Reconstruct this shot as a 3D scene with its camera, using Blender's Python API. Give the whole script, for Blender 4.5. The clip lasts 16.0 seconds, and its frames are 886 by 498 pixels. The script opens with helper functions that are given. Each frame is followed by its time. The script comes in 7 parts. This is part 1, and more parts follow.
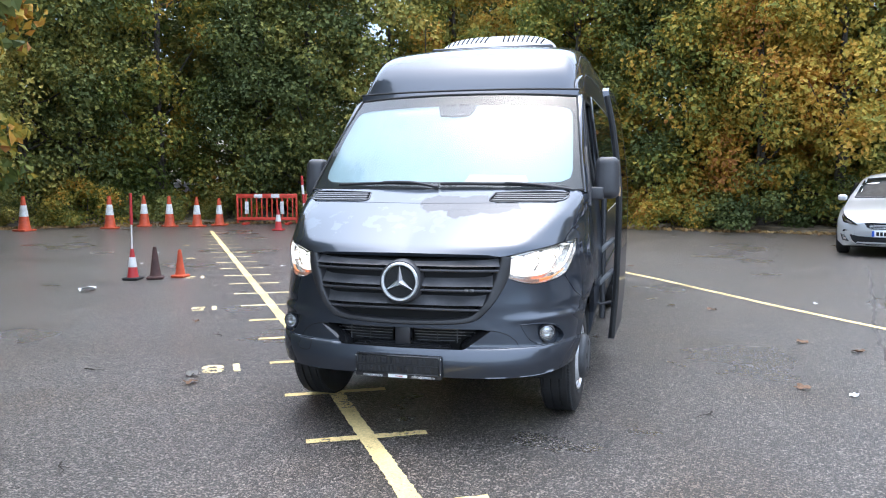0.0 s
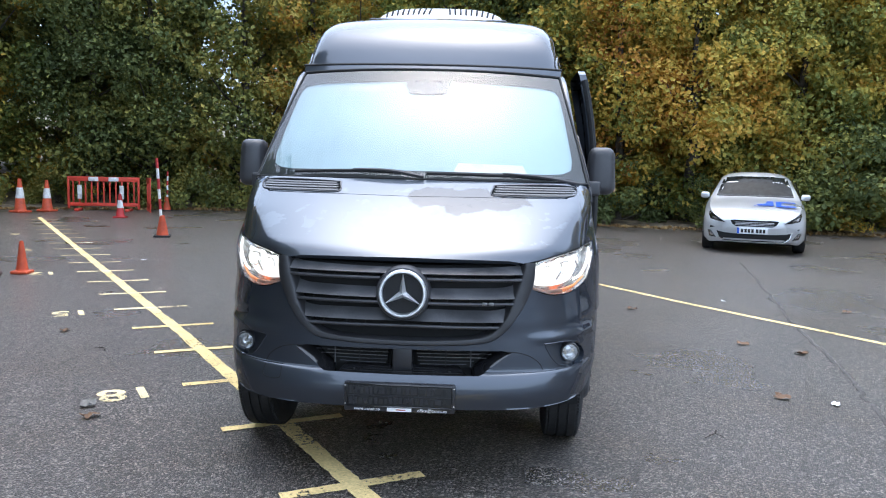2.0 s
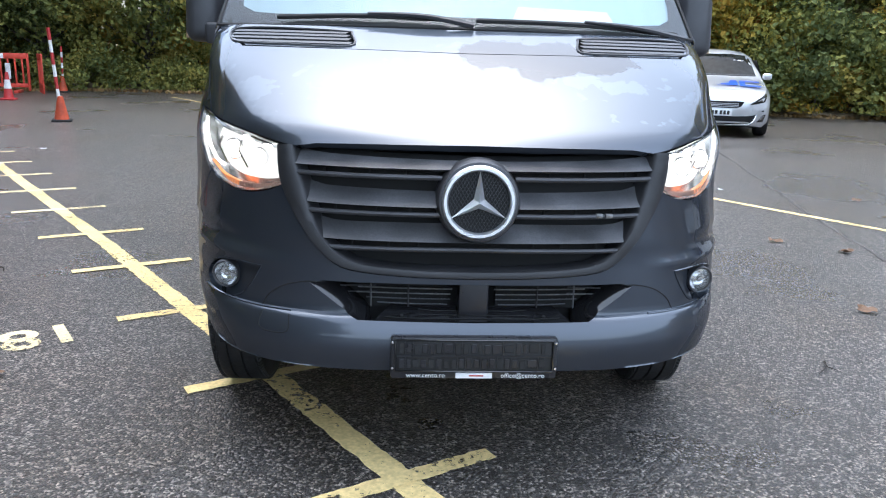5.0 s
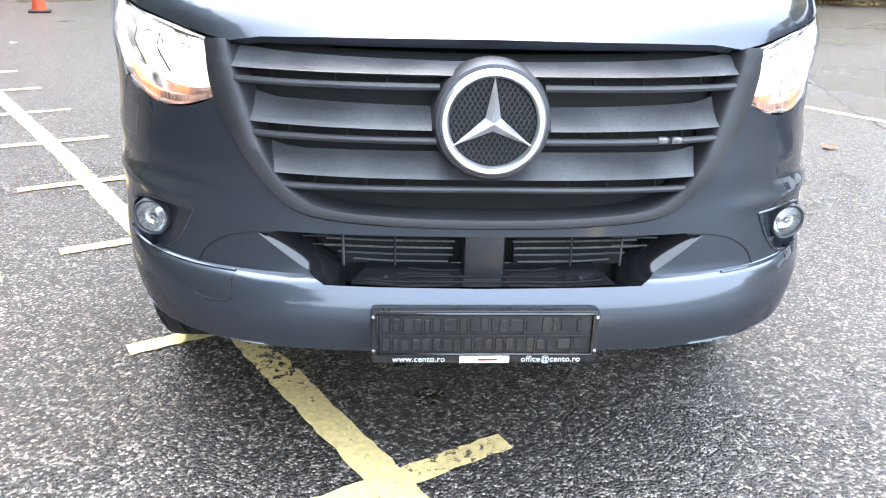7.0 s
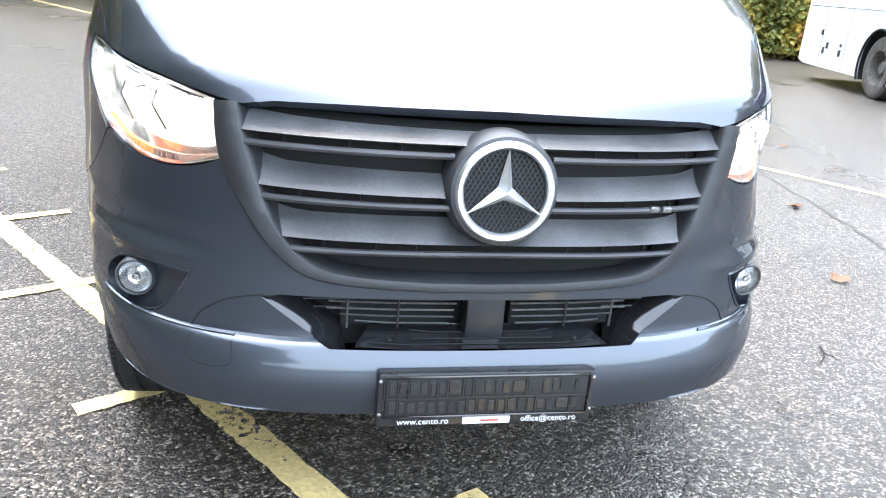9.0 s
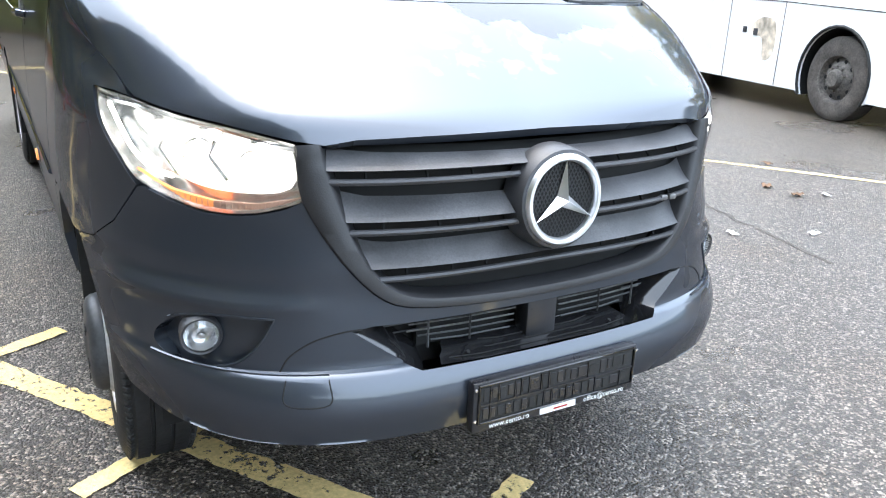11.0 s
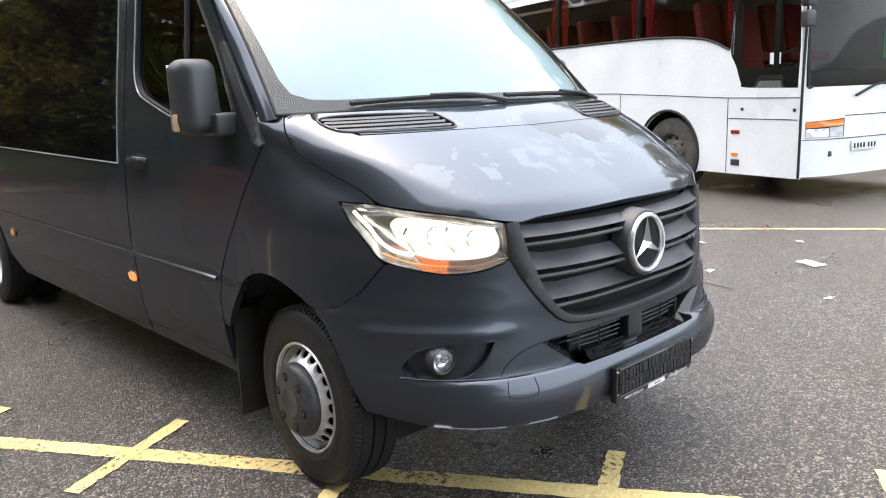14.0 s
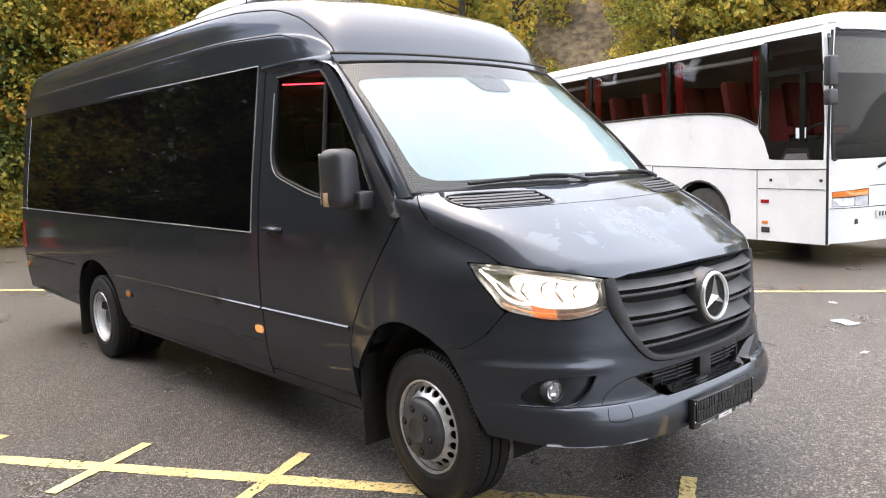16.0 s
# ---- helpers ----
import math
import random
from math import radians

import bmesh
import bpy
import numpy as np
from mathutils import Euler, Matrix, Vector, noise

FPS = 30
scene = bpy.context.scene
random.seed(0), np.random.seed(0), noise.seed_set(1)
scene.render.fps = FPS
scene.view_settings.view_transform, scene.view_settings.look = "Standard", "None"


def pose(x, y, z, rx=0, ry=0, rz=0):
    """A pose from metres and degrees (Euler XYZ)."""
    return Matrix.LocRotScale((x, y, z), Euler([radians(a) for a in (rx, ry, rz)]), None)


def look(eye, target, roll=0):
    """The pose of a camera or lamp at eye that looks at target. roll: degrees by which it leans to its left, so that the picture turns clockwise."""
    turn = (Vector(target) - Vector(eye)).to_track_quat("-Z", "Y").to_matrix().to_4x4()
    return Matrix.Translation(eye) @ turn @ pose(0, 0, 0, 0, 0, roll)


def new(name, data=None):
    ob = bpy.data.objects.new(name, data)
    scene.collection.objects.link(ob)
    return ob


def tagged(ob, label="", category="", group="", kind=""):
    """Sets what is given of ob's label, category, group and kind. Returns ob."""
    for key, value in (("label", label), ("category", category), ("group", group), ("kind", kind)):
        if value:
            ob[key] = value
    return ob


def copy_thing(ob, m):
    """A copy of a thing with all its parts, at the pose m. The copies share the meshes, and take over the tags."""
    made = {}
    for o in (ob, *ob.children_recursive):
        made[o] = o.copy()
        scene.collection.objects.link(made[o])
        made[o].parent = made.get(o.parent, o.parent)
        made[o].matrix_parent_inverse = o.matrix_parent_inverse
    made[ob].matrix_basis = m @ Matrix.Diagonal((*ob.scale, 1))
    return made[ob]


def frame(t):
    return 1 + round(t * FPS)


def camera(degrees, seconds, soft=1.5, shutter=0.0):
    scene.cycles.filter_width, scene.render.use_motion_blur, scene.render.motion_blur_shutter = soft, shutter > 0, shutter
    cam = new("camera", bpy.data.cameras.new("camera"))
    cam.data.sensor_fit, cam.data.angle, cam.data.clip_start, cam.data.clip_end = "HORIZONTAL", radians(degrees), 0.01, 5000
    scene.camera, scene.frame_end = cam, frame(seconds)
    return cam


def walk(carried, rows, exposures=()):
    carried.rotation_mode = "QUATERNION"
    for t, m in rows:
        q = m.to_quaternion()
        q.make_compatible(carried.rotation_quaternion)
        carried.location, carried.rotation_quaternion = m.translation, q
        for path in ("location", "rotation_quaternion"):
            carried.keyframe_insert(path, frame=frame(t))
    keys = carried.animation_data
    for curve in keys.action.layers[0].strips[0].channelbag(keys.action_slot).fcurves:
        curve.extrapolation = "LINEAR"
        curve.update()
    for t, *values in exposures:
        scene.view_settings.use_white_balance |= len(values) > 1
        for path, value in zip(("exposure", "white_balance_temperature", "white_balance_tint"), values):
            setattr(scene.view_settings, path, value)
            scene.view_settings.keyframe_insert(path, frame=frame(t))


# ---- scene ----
cam = camera(59.3, 16.0, 1.1)
PATH = [
    (0, (1.446, -3.979, 1.492), (0.883, -2.068, 1.311), -0.1),
    (0.5, (1.193, -3.834, 1.467), (0.756, -1.889, 1.307), 0.8),
    (1, (0.969, -3.621, 1.481), (0.609, -1.66, 1.322), 1.5),
    (1.5, (0.725, -3.487, 1.473), (0.432, -1.517, 1.291), 1.8),
    (2, (0.427, -3.365, 1.481), (0.282, -1.381, 1.277), 1.5),
    (2.5, (0.229, -3.19, 1.486), (0.192, -1.201, 1.275), 2.0),
    (3, (0.064, -3.013, 1.487), (0.095, -1.023, 1.285), 1.9),
    (3.5, (-0.127, -2.841, 1.45), (-0.015, -0.855, 1.241), 2.3),
    (4, (-0.239, -2.633, 1.411), (-0.056, -0.658, 1.158), 2.6),
    (4.5, (-0.211, -2.398, 1.388), (-0.084, -0.431, 1.047), 2.5),
    (5, (-0.195, -2.152, 1.338), (-0.116, -0.214, 0.85), 1.8),
    (5.2, (-0.213, -2.037, 1.327), (-0.104, -0.105, 0.821), 1.8),
    (7.3, (-0.144, -1.456, 1.261), (-0.09, 0.395, 0.507), 1.5),
    (7.5, (-0.148, -1.446, 1.259), (-0.095, 0.411, 0.52), 1.5),
    (8, (-0.196, -1.452, 1.283), (-0.102, 0.412, 0.564), 2.4),
    (8.5, (-0.31, -1.46, 1.31), (-0.077, 0.405, 0.626), 4.1),
    (9, (-0.43, -1.458, 1.338), (-0.063, 0.394, 0.676), 5.0),
    (9.2, (-0.485, -1.453, 1.331), (-0.067, 0.394, 0.686), 5.5),
    (11.3, (-1.196, -1.319, 1.387), (-0.208, 0.303, 0.759), 1.5),
    (11.5, (-1.262, -1.37, 1.391), (-0.233, 0.238, 0.793), 0.9),
    (12, (-1.485, -1.526, 1.426), (-0.377, 0.054, 0.899), -1.2),
    (12.5, (-1.671, -1.462, 1.437), (-0.498, 0.085, 0.955), -0.8),
    (13, (-1.892, -1.424, 1.446), (-0.64, 0.074, 1.009), -2.2),
    (13.5, (-2.122, -1.501, 1.454), (-0.823, -0.035, 1.048), -1.7),
    (14, (-2.375, -1.511, 1.478), (-1.085, -0.035, 1.083), -2.2),
    (14.5, (-2.608, -1.502, 1.498), (-1.282, -0.053, 1.122), -2.3),
    (15, (-2.831, -1.628, 1.518), (-1.484, -0.188, 1.182), -2.4),
    (15.5, (-3.006, -1.737, 1.535), (-1.696, -0.251, 1.256), -2.6),
    (16, (-3.066, -1.745, 1.55), (-1.792, -0.219, 1.329), -2.5),
]
walk(cam, [(t, look(eye, target, roll)) for t, eye, target, roll in PATH], [(0, 1.92, 5750, 9), (3.5, 1.45, 5550, 8), (5.0, 1.78, 5700, 8), (7.3, 3.1, 6000, 8), (9.2, 3.05, 6000, 7), (11.3, 2.45, 6100, 6), (12.5, 2.05, 6300, 5), (14.5, 2.05, 6800, 12), (16, 2.1, 7000, 13)])

# ---- world and light ----
world = bpy.data.worlds.new("sky")
scene.world = world
world.use_nodes = True
wn = world.node_tree.nodes
sky = wn.new("ShaderNodeTexSky")
sky.sky_type, sky.sun_disc = "NISHITA", False
sky.sun_elevation, sky.sun_rotation = radians(74), radians(0)
sky.air_density, sky.dust_density, sky.ozone_density = 1.0, 4.0, 1.0
world.node_tree.links.new(sky.outputs[0], wn["Background"].inputs[0])
wn["Background"].inputs[1].default_value = 0.10
sun = new("sun", bpy.data.lights.new("sun", "SUN"))
sun.data.energy, sun.data.angle, sun.data.color = 1.6, radians(150), (0.93, 0.975, 1.0)
sun.matrix_basis = look((1, -4, 24), (0, 0, 0))


# ---- small tools ----
def mat(name, color, rough=0.6, metal=0.0, grain=0.0, scale=40.0, bump=0.0, coat=0.0, spec=0.5, big=0.0, bigscale=1.2, per=0.0, warm=None):
    """A procedural surface: base colour with fine grain, large stains and a little relief."""
    m = bpy.data.materials.new(name)
    m.use_nodes = True
    nt = m.node_tree
    b = nt.nodes["Principled BSDF"]
    b.inputs["Roughness"].default_value, b.inputs["Metallic"].default_value = rough, metal
    b.inputs["Coat Weight"].default_value, b.inputs["Coat Roughness"].default_value = coat, 0.04
    b.inputs["Specular IOR Level"].default_value = spec
    b.inputs["Base Color"].default_value = (*color, 1)
    tc = nt.nodes.new("ShaderNodeTexCoord")
    out = None

    def noise_tex(s, detail=4.0):
        n = nt.nodes.new("ShaderNodeTexNoise")
        n.inputs["Scale"].default_value, n.inputs["Detail"].default_value = s, detail
        nt.links.new(tc.outputs["Object"], n.inputs["Vector"])
        return n

    def scaled(prev, fac, amount):
        """prev times (1 - amount .. 1 + amount) by fac"""
        r = nt.nodes.new("ShaderNodeMapRange")
        r.inputs["From Min"].default_value, r.inputs["From Max"].default_value = 0.3, 0.7
        r.inputs["To Min"].default_value, r.inputs["To Max"].default_value = 1 - amount, 1 + amount
        nt.links.new(fac, r.inputs["Value"])
        v = nt.nodes.new("ShaderNodeVectorMath")
        v.operation = "SCALE"
        if prev is None:
            v.inputs[0].default_value = color
        else:
            nt.links.new(prev, v.inputs[0])
        nt.links.new(r.outputs[0], v.inputs["Scale"])
        return v.outputs[0]

    if grain or bump:
        n = noise_tex(scale)
        if grain:
            out = scaled(out, n.outputs["Fac"], grain)
        if bump:
            bp = nt.nodes.new("ShaderNodeBump")
            bp.inputs["Strength"].default_value, bp.inputs["Distance"].default_value = bump, 0.01
            nt.links.new(n.outputs["Fac"], bp.inputs["Height"])
            nt.links.new(bp.outputs[0], b.inputs["Normal"])
    if big:
        n = noise_tex(bigscale, 6)
        out = scaled(out, n.outputs["Fac"], big)
        r = nt.nodes.new("ShaderNodeMapRange")
        r.inputs["To Min"].default_value, r.inputs["To Max"].default_value = max(rough - 0.12, 0.02), min(rough + 0.12, 1)
        nt.links.new(n.outputs["Fac"], r.inputs["Value"])
        nt.links.new(r.outputs[0], b.inputs["Roughness"])
    if per:
        oi = nt.nodes.new("ShaderNodeNewGeometry")
        out = scaled(out, oi.outputs["Random Per Island"], per)
    if out is not None:
        nt.links.new(out, b.inputs["Base Color"])
    return m


def glow(name, color, strength, rough=0.3):
    m = mat(name, color, rough)
    b = m.node_tree.nodes["Principled BSDF"]
    b.inputs["Emission Color"].default_value, b.inputs["Emission Strength"].default_value = (*color, 1), strength
    return m


def to_mesh(name, bm, material, smooth=True, sharp=40):
    me = bpy.data.meshes.new(name)
    bm.normal_update()
    if smooth:
        for f in bm.faces:
            f.smooth = True
        for e in bm.edges:
            if len(e.link_faces) == 2 and e.calc_face_angle(0) > radians(sharp):
                e.smooth = False
    bm.to_mesh(me)
    bm.free()
    if material:
        me.materials.append(material)
    return me


def part(name, bm, material, parent, label="", smooth=True, m=None):
    """Links a bmesh as one mesh under a thing or a part."""
    ob = new(name, to_mesh(name, bm, material, smooth))
    ob.parent = parent
    if m is not None:
        ob.matrix_basis = m
    return tagged(ob, label)


def thing(name, m, label, category, group="", kind=""):
    ob = new(name)
    ob.empty_display_size = 0.2
    ob.matrix_basis = m
    return tagged(ob, label, category, group, kind)


def single(name, bm, material, label, category, group="", kind="", m=None, smooth=True):
    ob = new(name, to_mesh(name, bm, material, smooth))
    if m is not None:
        ob.matrix_basis = m
    return tagged(ob, label, category, group, kind)


def box(x0, y0, z0, x1, y1, z1, bevel=0.0, segs=2, bm=None):
    b = bmesh.new()
    bmesh.ops.create_cube(b, size=1)
    bmesh.ops.transform(b, matrix=Matrix.LocRotScale(((x0 + x1) / 2, (y0 + y1) / 2, (z0 + z1) / 2), None, (x1 - x0, y1 - y0, z1 - z0)), verts=b.verts)
    if bevel:
        bmesh.ops.bevel(b, geom=b.edges[:], offset=bevel, segments=segs, profile=0.5, affect="EDGES")
    return join(bm, b)


def join(bm, b, m=None):
    """Adds bmesh b to bm (a new one if None)."""
    if m is not None:
        bmesh.ops.transform(b, matrix=m, verts=b.verts)
    if bm is None:
        return b
    me = bpy.data.meshes.new("tmp")
    b.to_mesh(me)
    b.free()
    bm.from_mesh(me)
    bpy.data.meshes.remove(me)
    return bm


def lathe(profile, segs=32, bm=None, m=None, full=True):
    """Turns (radius, height) pairs round the z axis."""
    b = bmesh.new()
    rings = []
    for r, z in profile:
        if r < 1e-6:
            rings.append([b.verts.new((0, 0, z))])
        else:
            rings.append([b.verts.new((r * math.cos(2 * math.pi * k / segs), r * math.sin(2 * math.pi * k / segs), z)) for k in range(segs)])
    for p, q in zip(rings, rings[1:]):
        for k in range(segs):
            a = [p[k % len(p)], p[(k + 1) % len(p)], q[(k + 1) % len(q)], q[k % len(q)]]
            a = list(dict.fromkeys(a))
            if len(a) > 2:
                b.faces.new(a)
    return join(bm, b, m)


def tube(points, r, sides=8, bm=None, taper=None, caps=True):
    """A pipe along points; r may be a list."""
    b = bmesh.new()
    pts = [Vector(p) for p in points]
    rs = r if isinstance(r, (list, tuple)) else [r] * len(pts)
    side = None
    rings = []
    for k, p in enumerate(pts):
        d = (pts[min(k + 1, len(pts) - 1)] - pts[max(k - 1, 0)]).normalized()
        if side is None:
            side = d.orthogonal().normalized()
        side = (side - d * side.dot(d)).normalized()
        up = d.cross(side)
        rings.append([b.verts.new(p + rs[k] * (math.cos(2 * math.pi * j / sides) * side + math.sin(2 * math.pi * j / sides) * up)) for j in range(sides)])
    for p, q in zip(rings, rings[1:]):
        for j in range(sides):
            b.faces.new([p[j], p[(j + 1) % sides], q[(j + 1) % sides], q[j]])
    if caps:
        b.faces.new(rings[0][::-1])
        b.faces.new(rings[-1])
    return join(bm, b)


def curve(*keys):
    """A smooth function through (x, y) pairs that does not overshoot."""
    xs, ys = np.array([k[0] for k in keys], float), np.array([k[1] for k in keys], float)
    d = np.diff(ys) / np.diff(xs)
    s = np.r_[d[0], np.where(d[1:] * d[:-1] > 0, 2 * d[1:] * d[:-1] / (d[1:] + d[:-1] + 1e-12), 0), d[-1]]

    def f(x):
        x = min(max(x, xs[0]), xs[-1])
        k = min(int(np.searchsorted(xs, x, "right")) - 1, len(xs) - 2)
        h = xs[k + 1] - xs[k]
        t = (x - xs[k]) / h
        return float(ys[k] * (1 + 2 * t) * (1 - t) ** 2 + h * s[k] * t * (1 - t) ** 2 + ys[k + 1] * t * t * (3 - 2 * t) + h * s[k + 1] * t * t * (t - 1))

    return f


def spline(pts, n=8, closed=True):
    """A smooth loop through 2D points; a point given twice is a corner."""
    out, m = [], len(pts)
    for k in range(m if closed else m - 1):
        p0, p1, p2, p3 = (np.array(pts[(k + j) % m] if closed else pts[min(max(k + j, 0), m - 1)], float) for j in (-1, 0, 1, 2))
        if np.allclose(p1, p2):
            continue
        if np.allclose(p0, p1):
            p0 = p1 - (p2 - p1)
        if np.allclose(p2, p3):
            p3 = p2 + (p2 - p1)
        for t in np.arange(n) / n:
            out.append(0.5 * (2 * p1 + (p2 - p0) * t + (2 * p0 - 5 * p1 + 4 * p2 - p3) * t * t + (3 * p1 - p0 - 3 * p2 + p3) * t**3))
    if not closed:
        out.append(np.array(pts[-1], float))
    return [tuple(p) for p in out]


# ---- ground ----
def asphalt():
    """Damp tarmac: stone chips in dark binder, drier and wetter patches."""
    m = bpy.data.materials.new("asphalt")
    m.use_nodes = True
    nt = m.node_tree
    N, L = nt.nodes.new, nt.links.new
    b = nt.nodes["Principled BSDF"]
    tc = N("ShaderNodeTexCoord")
    chips = N("ShaderNodeTexVoronoi")
    chips.inputs["Scale"].default_value = 120
    fine_ = N("ShaderNodeTexNoise")
    fine_.inputs["Scale"].default_value, fine_.inputs["Detail"].default_value = 220, 3
    wet = N("ShaderNodeTexNoise")
    wet.inputs["Scale"].default_value, wet.inputs["Detail"].default_value = 0.55, 7
    mud = N("ShaderNodeTexNoise")
    mud.inputs["Scale"].default_value, mud.inputs["Detail"].default_value = 0.9, 5
    for n in (chips, fine_, wet, mud):
        L(tc.outputs["Object"], n.inputs["Vector"])
    ramp = N("ShaderNodeValToRGB")
    e = ramp.color_ramp.elements
    e[0].position, e[0].color = 0.0, (0.024, 0.020, 0.017, 1)
    e[1].position, e[1].color = 1.0, (0.40, 0.35, 0.30, 1)
    mid = ramp.color_ramp.elements.new(0.66)
    mid.color = (0.060, 0.052, 0.045, 1)
    sep = N("ShaderNodeSeparateColor")
    L(chips.outputs["Color"], sep.inputs[0])
    L(sep.outputs[0], ramp.inputs[0])
    mixm = N("ShaderNodeMix")
    mixm.data_type, mixm.blend_type = "RGBA", "MULTIPLY"
    mixm.inputs["B"].default_value = (0.92, 0.85, 0.77, 1)
    rm = N("ShaderNodeMapRange")
    rm.inputs["From Min"].default_value, rm.inputs["From Max"].default_value = 0.48, 0.68
    L(mud.outputs["Fac"], rm.inputs["Value"])
    L(rm.outputs[0], mixm.inputs["Factor"])
    L(ramp.outputs[0], mixm.inputs["A"])
    rw = N("ShaderNodeMapRange")
    rw.inputs["From Min"].default_value, rw.inputs["From Max"].default_value = 0.35, 0.65
    rw.inputs["To Min"].default_value, rw.inputs["To Max"].default_value = 0.85, 1.06
    L(wet.outputs["Fac"], rw.inputs["Value"])
    sc = N("ShaderNodeVectorMath")
    sc.operation = "SCALE"
    clot = N("ShaderNodeTexNoise")
    clot.inputs["Scale"].default_value, clot.inputs["Detail"].default_value = 26, 5
    rc = N("ShaderNodeMapRange")
    rc.inputs["From Min"].default_value, rc.inputs["From Max"].default_value = 0.32, 0.68
    rc.inputs["To Min"].default_value, rc.inputs["To Max"].default_value = 0.62, 1.38
    sc0 = N("ShaderNodeVectorMath")
    sc0.operation = "SCALE"
    L(tc.outputs["Object"], clot.inputs["Vector"])
    L(clot.outputs["Fac"], rc.inputs["Value"])
    L(mixm.outputs["Result"], sc0.inputs[0])
    L(rc.outputs[0], sc0.inputs["Scale"])
    L(sc0.outputs[0], sc.inputs[0])
    L(rw.outputs[0], sc.inputs["Scale"])
    L(sc.outputs[0], b.inputs["Base Color"])
    rr = N("ShaderNodeMapRange")
    rr.inputs["From Min"].default_value, rr.inputs["From Max"].default_value = 0.35, 0.65
    rr.inputs["To Min"].default_value, rr.inputs["To Max"].default_value = 0.26, 0.36
    L(wet.outputs["Fac"], rr.inputs["Value"])
    L(rr.outputs[0], b.inputs["Roughness"])
    add = N("ShaderNodeMath")
    add.operation = "MULTIPLY_ADD"
    add.inputs[1].default_value = 0.35
    L(fine_.outputs["Fac"], add.inputs[0])
    L(chips.outputs["Distance"], add.inputs[2])
    bp = N("ShaderNodeBump")
    bp.inputs["Strength"].default_value, bp.inputs["Distance"].default_value = 1.0, 0.009
    bp.invert = True
    L(add.outputs[0], bp.inputs["Height"])
    L(bp.outputs[0], b.inputs["Normal"])
    film = N("ShaderNodeBump")
    film.inputs["Strength"].default_value, film.inputs["Distance"].default_value = 0.75, 0.006
    film.invert = True
    L(add.outputs[0], film.inputs["Height"])
    L(film.outputs[0], b.inputs["Coat Normal"])
    cw = N("ShaderNodeMapRange")
    cw.inputs["From Min"].default_value, cw.inputs["From Max"].default_value = 0.35, 0.65
    cw.inputs["To Min"].default_value, cw.inputs["To Max"].default_value = 0.5, 0.32
    L(wet.outputs["Fac"], cw.inputs["Value"])
    L(cw.outputs[0], b.inputs["Coat Weight"])
    b.inputs["Coat Roughness"].default_value = 0.11
    return m


def worn_paint(name, color, worn):
    """Road paint with chipped holes; worn is the share that has gone."""
    m = mat(name, color, 0.75, spec=0.2, grain=0.15, scale=70, big=0.18, bigscale=2.5, bump=0.3)
    nt = m.node_tree
    tc = nt.nodes.new("ShaderNodeTexCoord")
    n = nt.nodes.new("ShaderNodeTexNoise")
    n.inputs["Scale"].default_value, n.inputs["Detail"].default_value, n.inputs["Roughness"].default_value = 38, 5, 0.7
    big = nt.nodes.new("ShaderNodeTexNoise")
    big.inputs["Scale"].default_value = 2.0
    s = nt.nodes.new("ShaderNodeMath")
    s.operation = "MULTIPLY_ADD"
    s.inputs[1].default_value = 0.6
    r = nt.nodes.new("ShaderNodeMapRange")
    r.inputs["From Min"].default_value, r.inputs["From Max"].default_value = worn + 0.3, worn + 0.34
    for k in (n, big):
        nt.links.new(tc.outputs["Object"], k.inputs["Vector"])
    nt.links.new(big.outputs["Fac"], s.inputs[0])
    nt.links.new(n.outputs["Fac"], s.inputs[2])
    nt.links.new(s.outputs[0], r.inputs["Value"])
    nt.links.new(r.outputs[0], nt.nodes["Principled BSDF"].inputs["Alpha"])
    return m


ASPHALT = asphalt()
bm = bmesh.new()
bmesh.ops.create_grid(bm, x_segments=120, y_segments=120, size=30)
edge = [e for e in bm.edges if e.is_boundary]
far = bmesh.ops.extrude_edge_only(bm, edges=edge)
for v in [g for g in far["geom"] if isinstance(g, bmesh.types.BMVert)]:
    v.co.x, v.co.y = v.co.x * 50, v.co.y * 50
single("ground", bm, ASPHALT, "damp dark grey tarmac of a car park", "ground", kind="structure")

PAINT = worn_paint("yellow_road_paint", (0.76, 0.58, 0.26), 0.36)
CREAM = worn_paint("cream_road_paint", (0.74, 0.61, 0.34), 0.38)
PALE = worn_paint("pale_road_paint", (0.75, 0.62, 0.36), 0.38)
LINE = Vector((-0.569, 0.822, 0)).normalized()
CROSS = Vector((0.865, 0.5, 0)).normalized()


def strip(points, width, bm, lift=0.004, seed=0):
    """A painted band along points, with slightly ragged edges."""
    rnd = random.Random(seed)
    pts = [Vector((*p[:2], 0)) for p in points]
    rows = []
    for i, (a, b) in enumerate(zip(pts, pts[1:])):
        n = max(int((b - a).length / (0.03 if width > 0.07 and (b - a).length < 8 else 0.12)), 1)
        w = (b - a).normalized().cross(Vector((0, 0, 1))) * width / 2
        for k in range(n + (1 if i == len(pts) - 2 else 0)):
            p = a.lerp(b, k / n)
            rows.append([bm.verts.new((*q[:2], lift)) for q in (p - w * rnd.uniform(0.86, 1.08), p + w * rnd.uniform(0.86, 1.08))])
    for r, s in zip(rows, rows[1:]):
        bm.faces.new([r[0], r[1], s[1], s[0]])
    return bm


def on_line(k):
    """The place k metres along the bay line, which bends very slightly."""
    a = Vector((-0.213, 0.10, 0)) + LINE * min(k, 3.6)
    return a + Vector((-0.5845, 0.8114, 0)) * max(k - 3.6, 0)


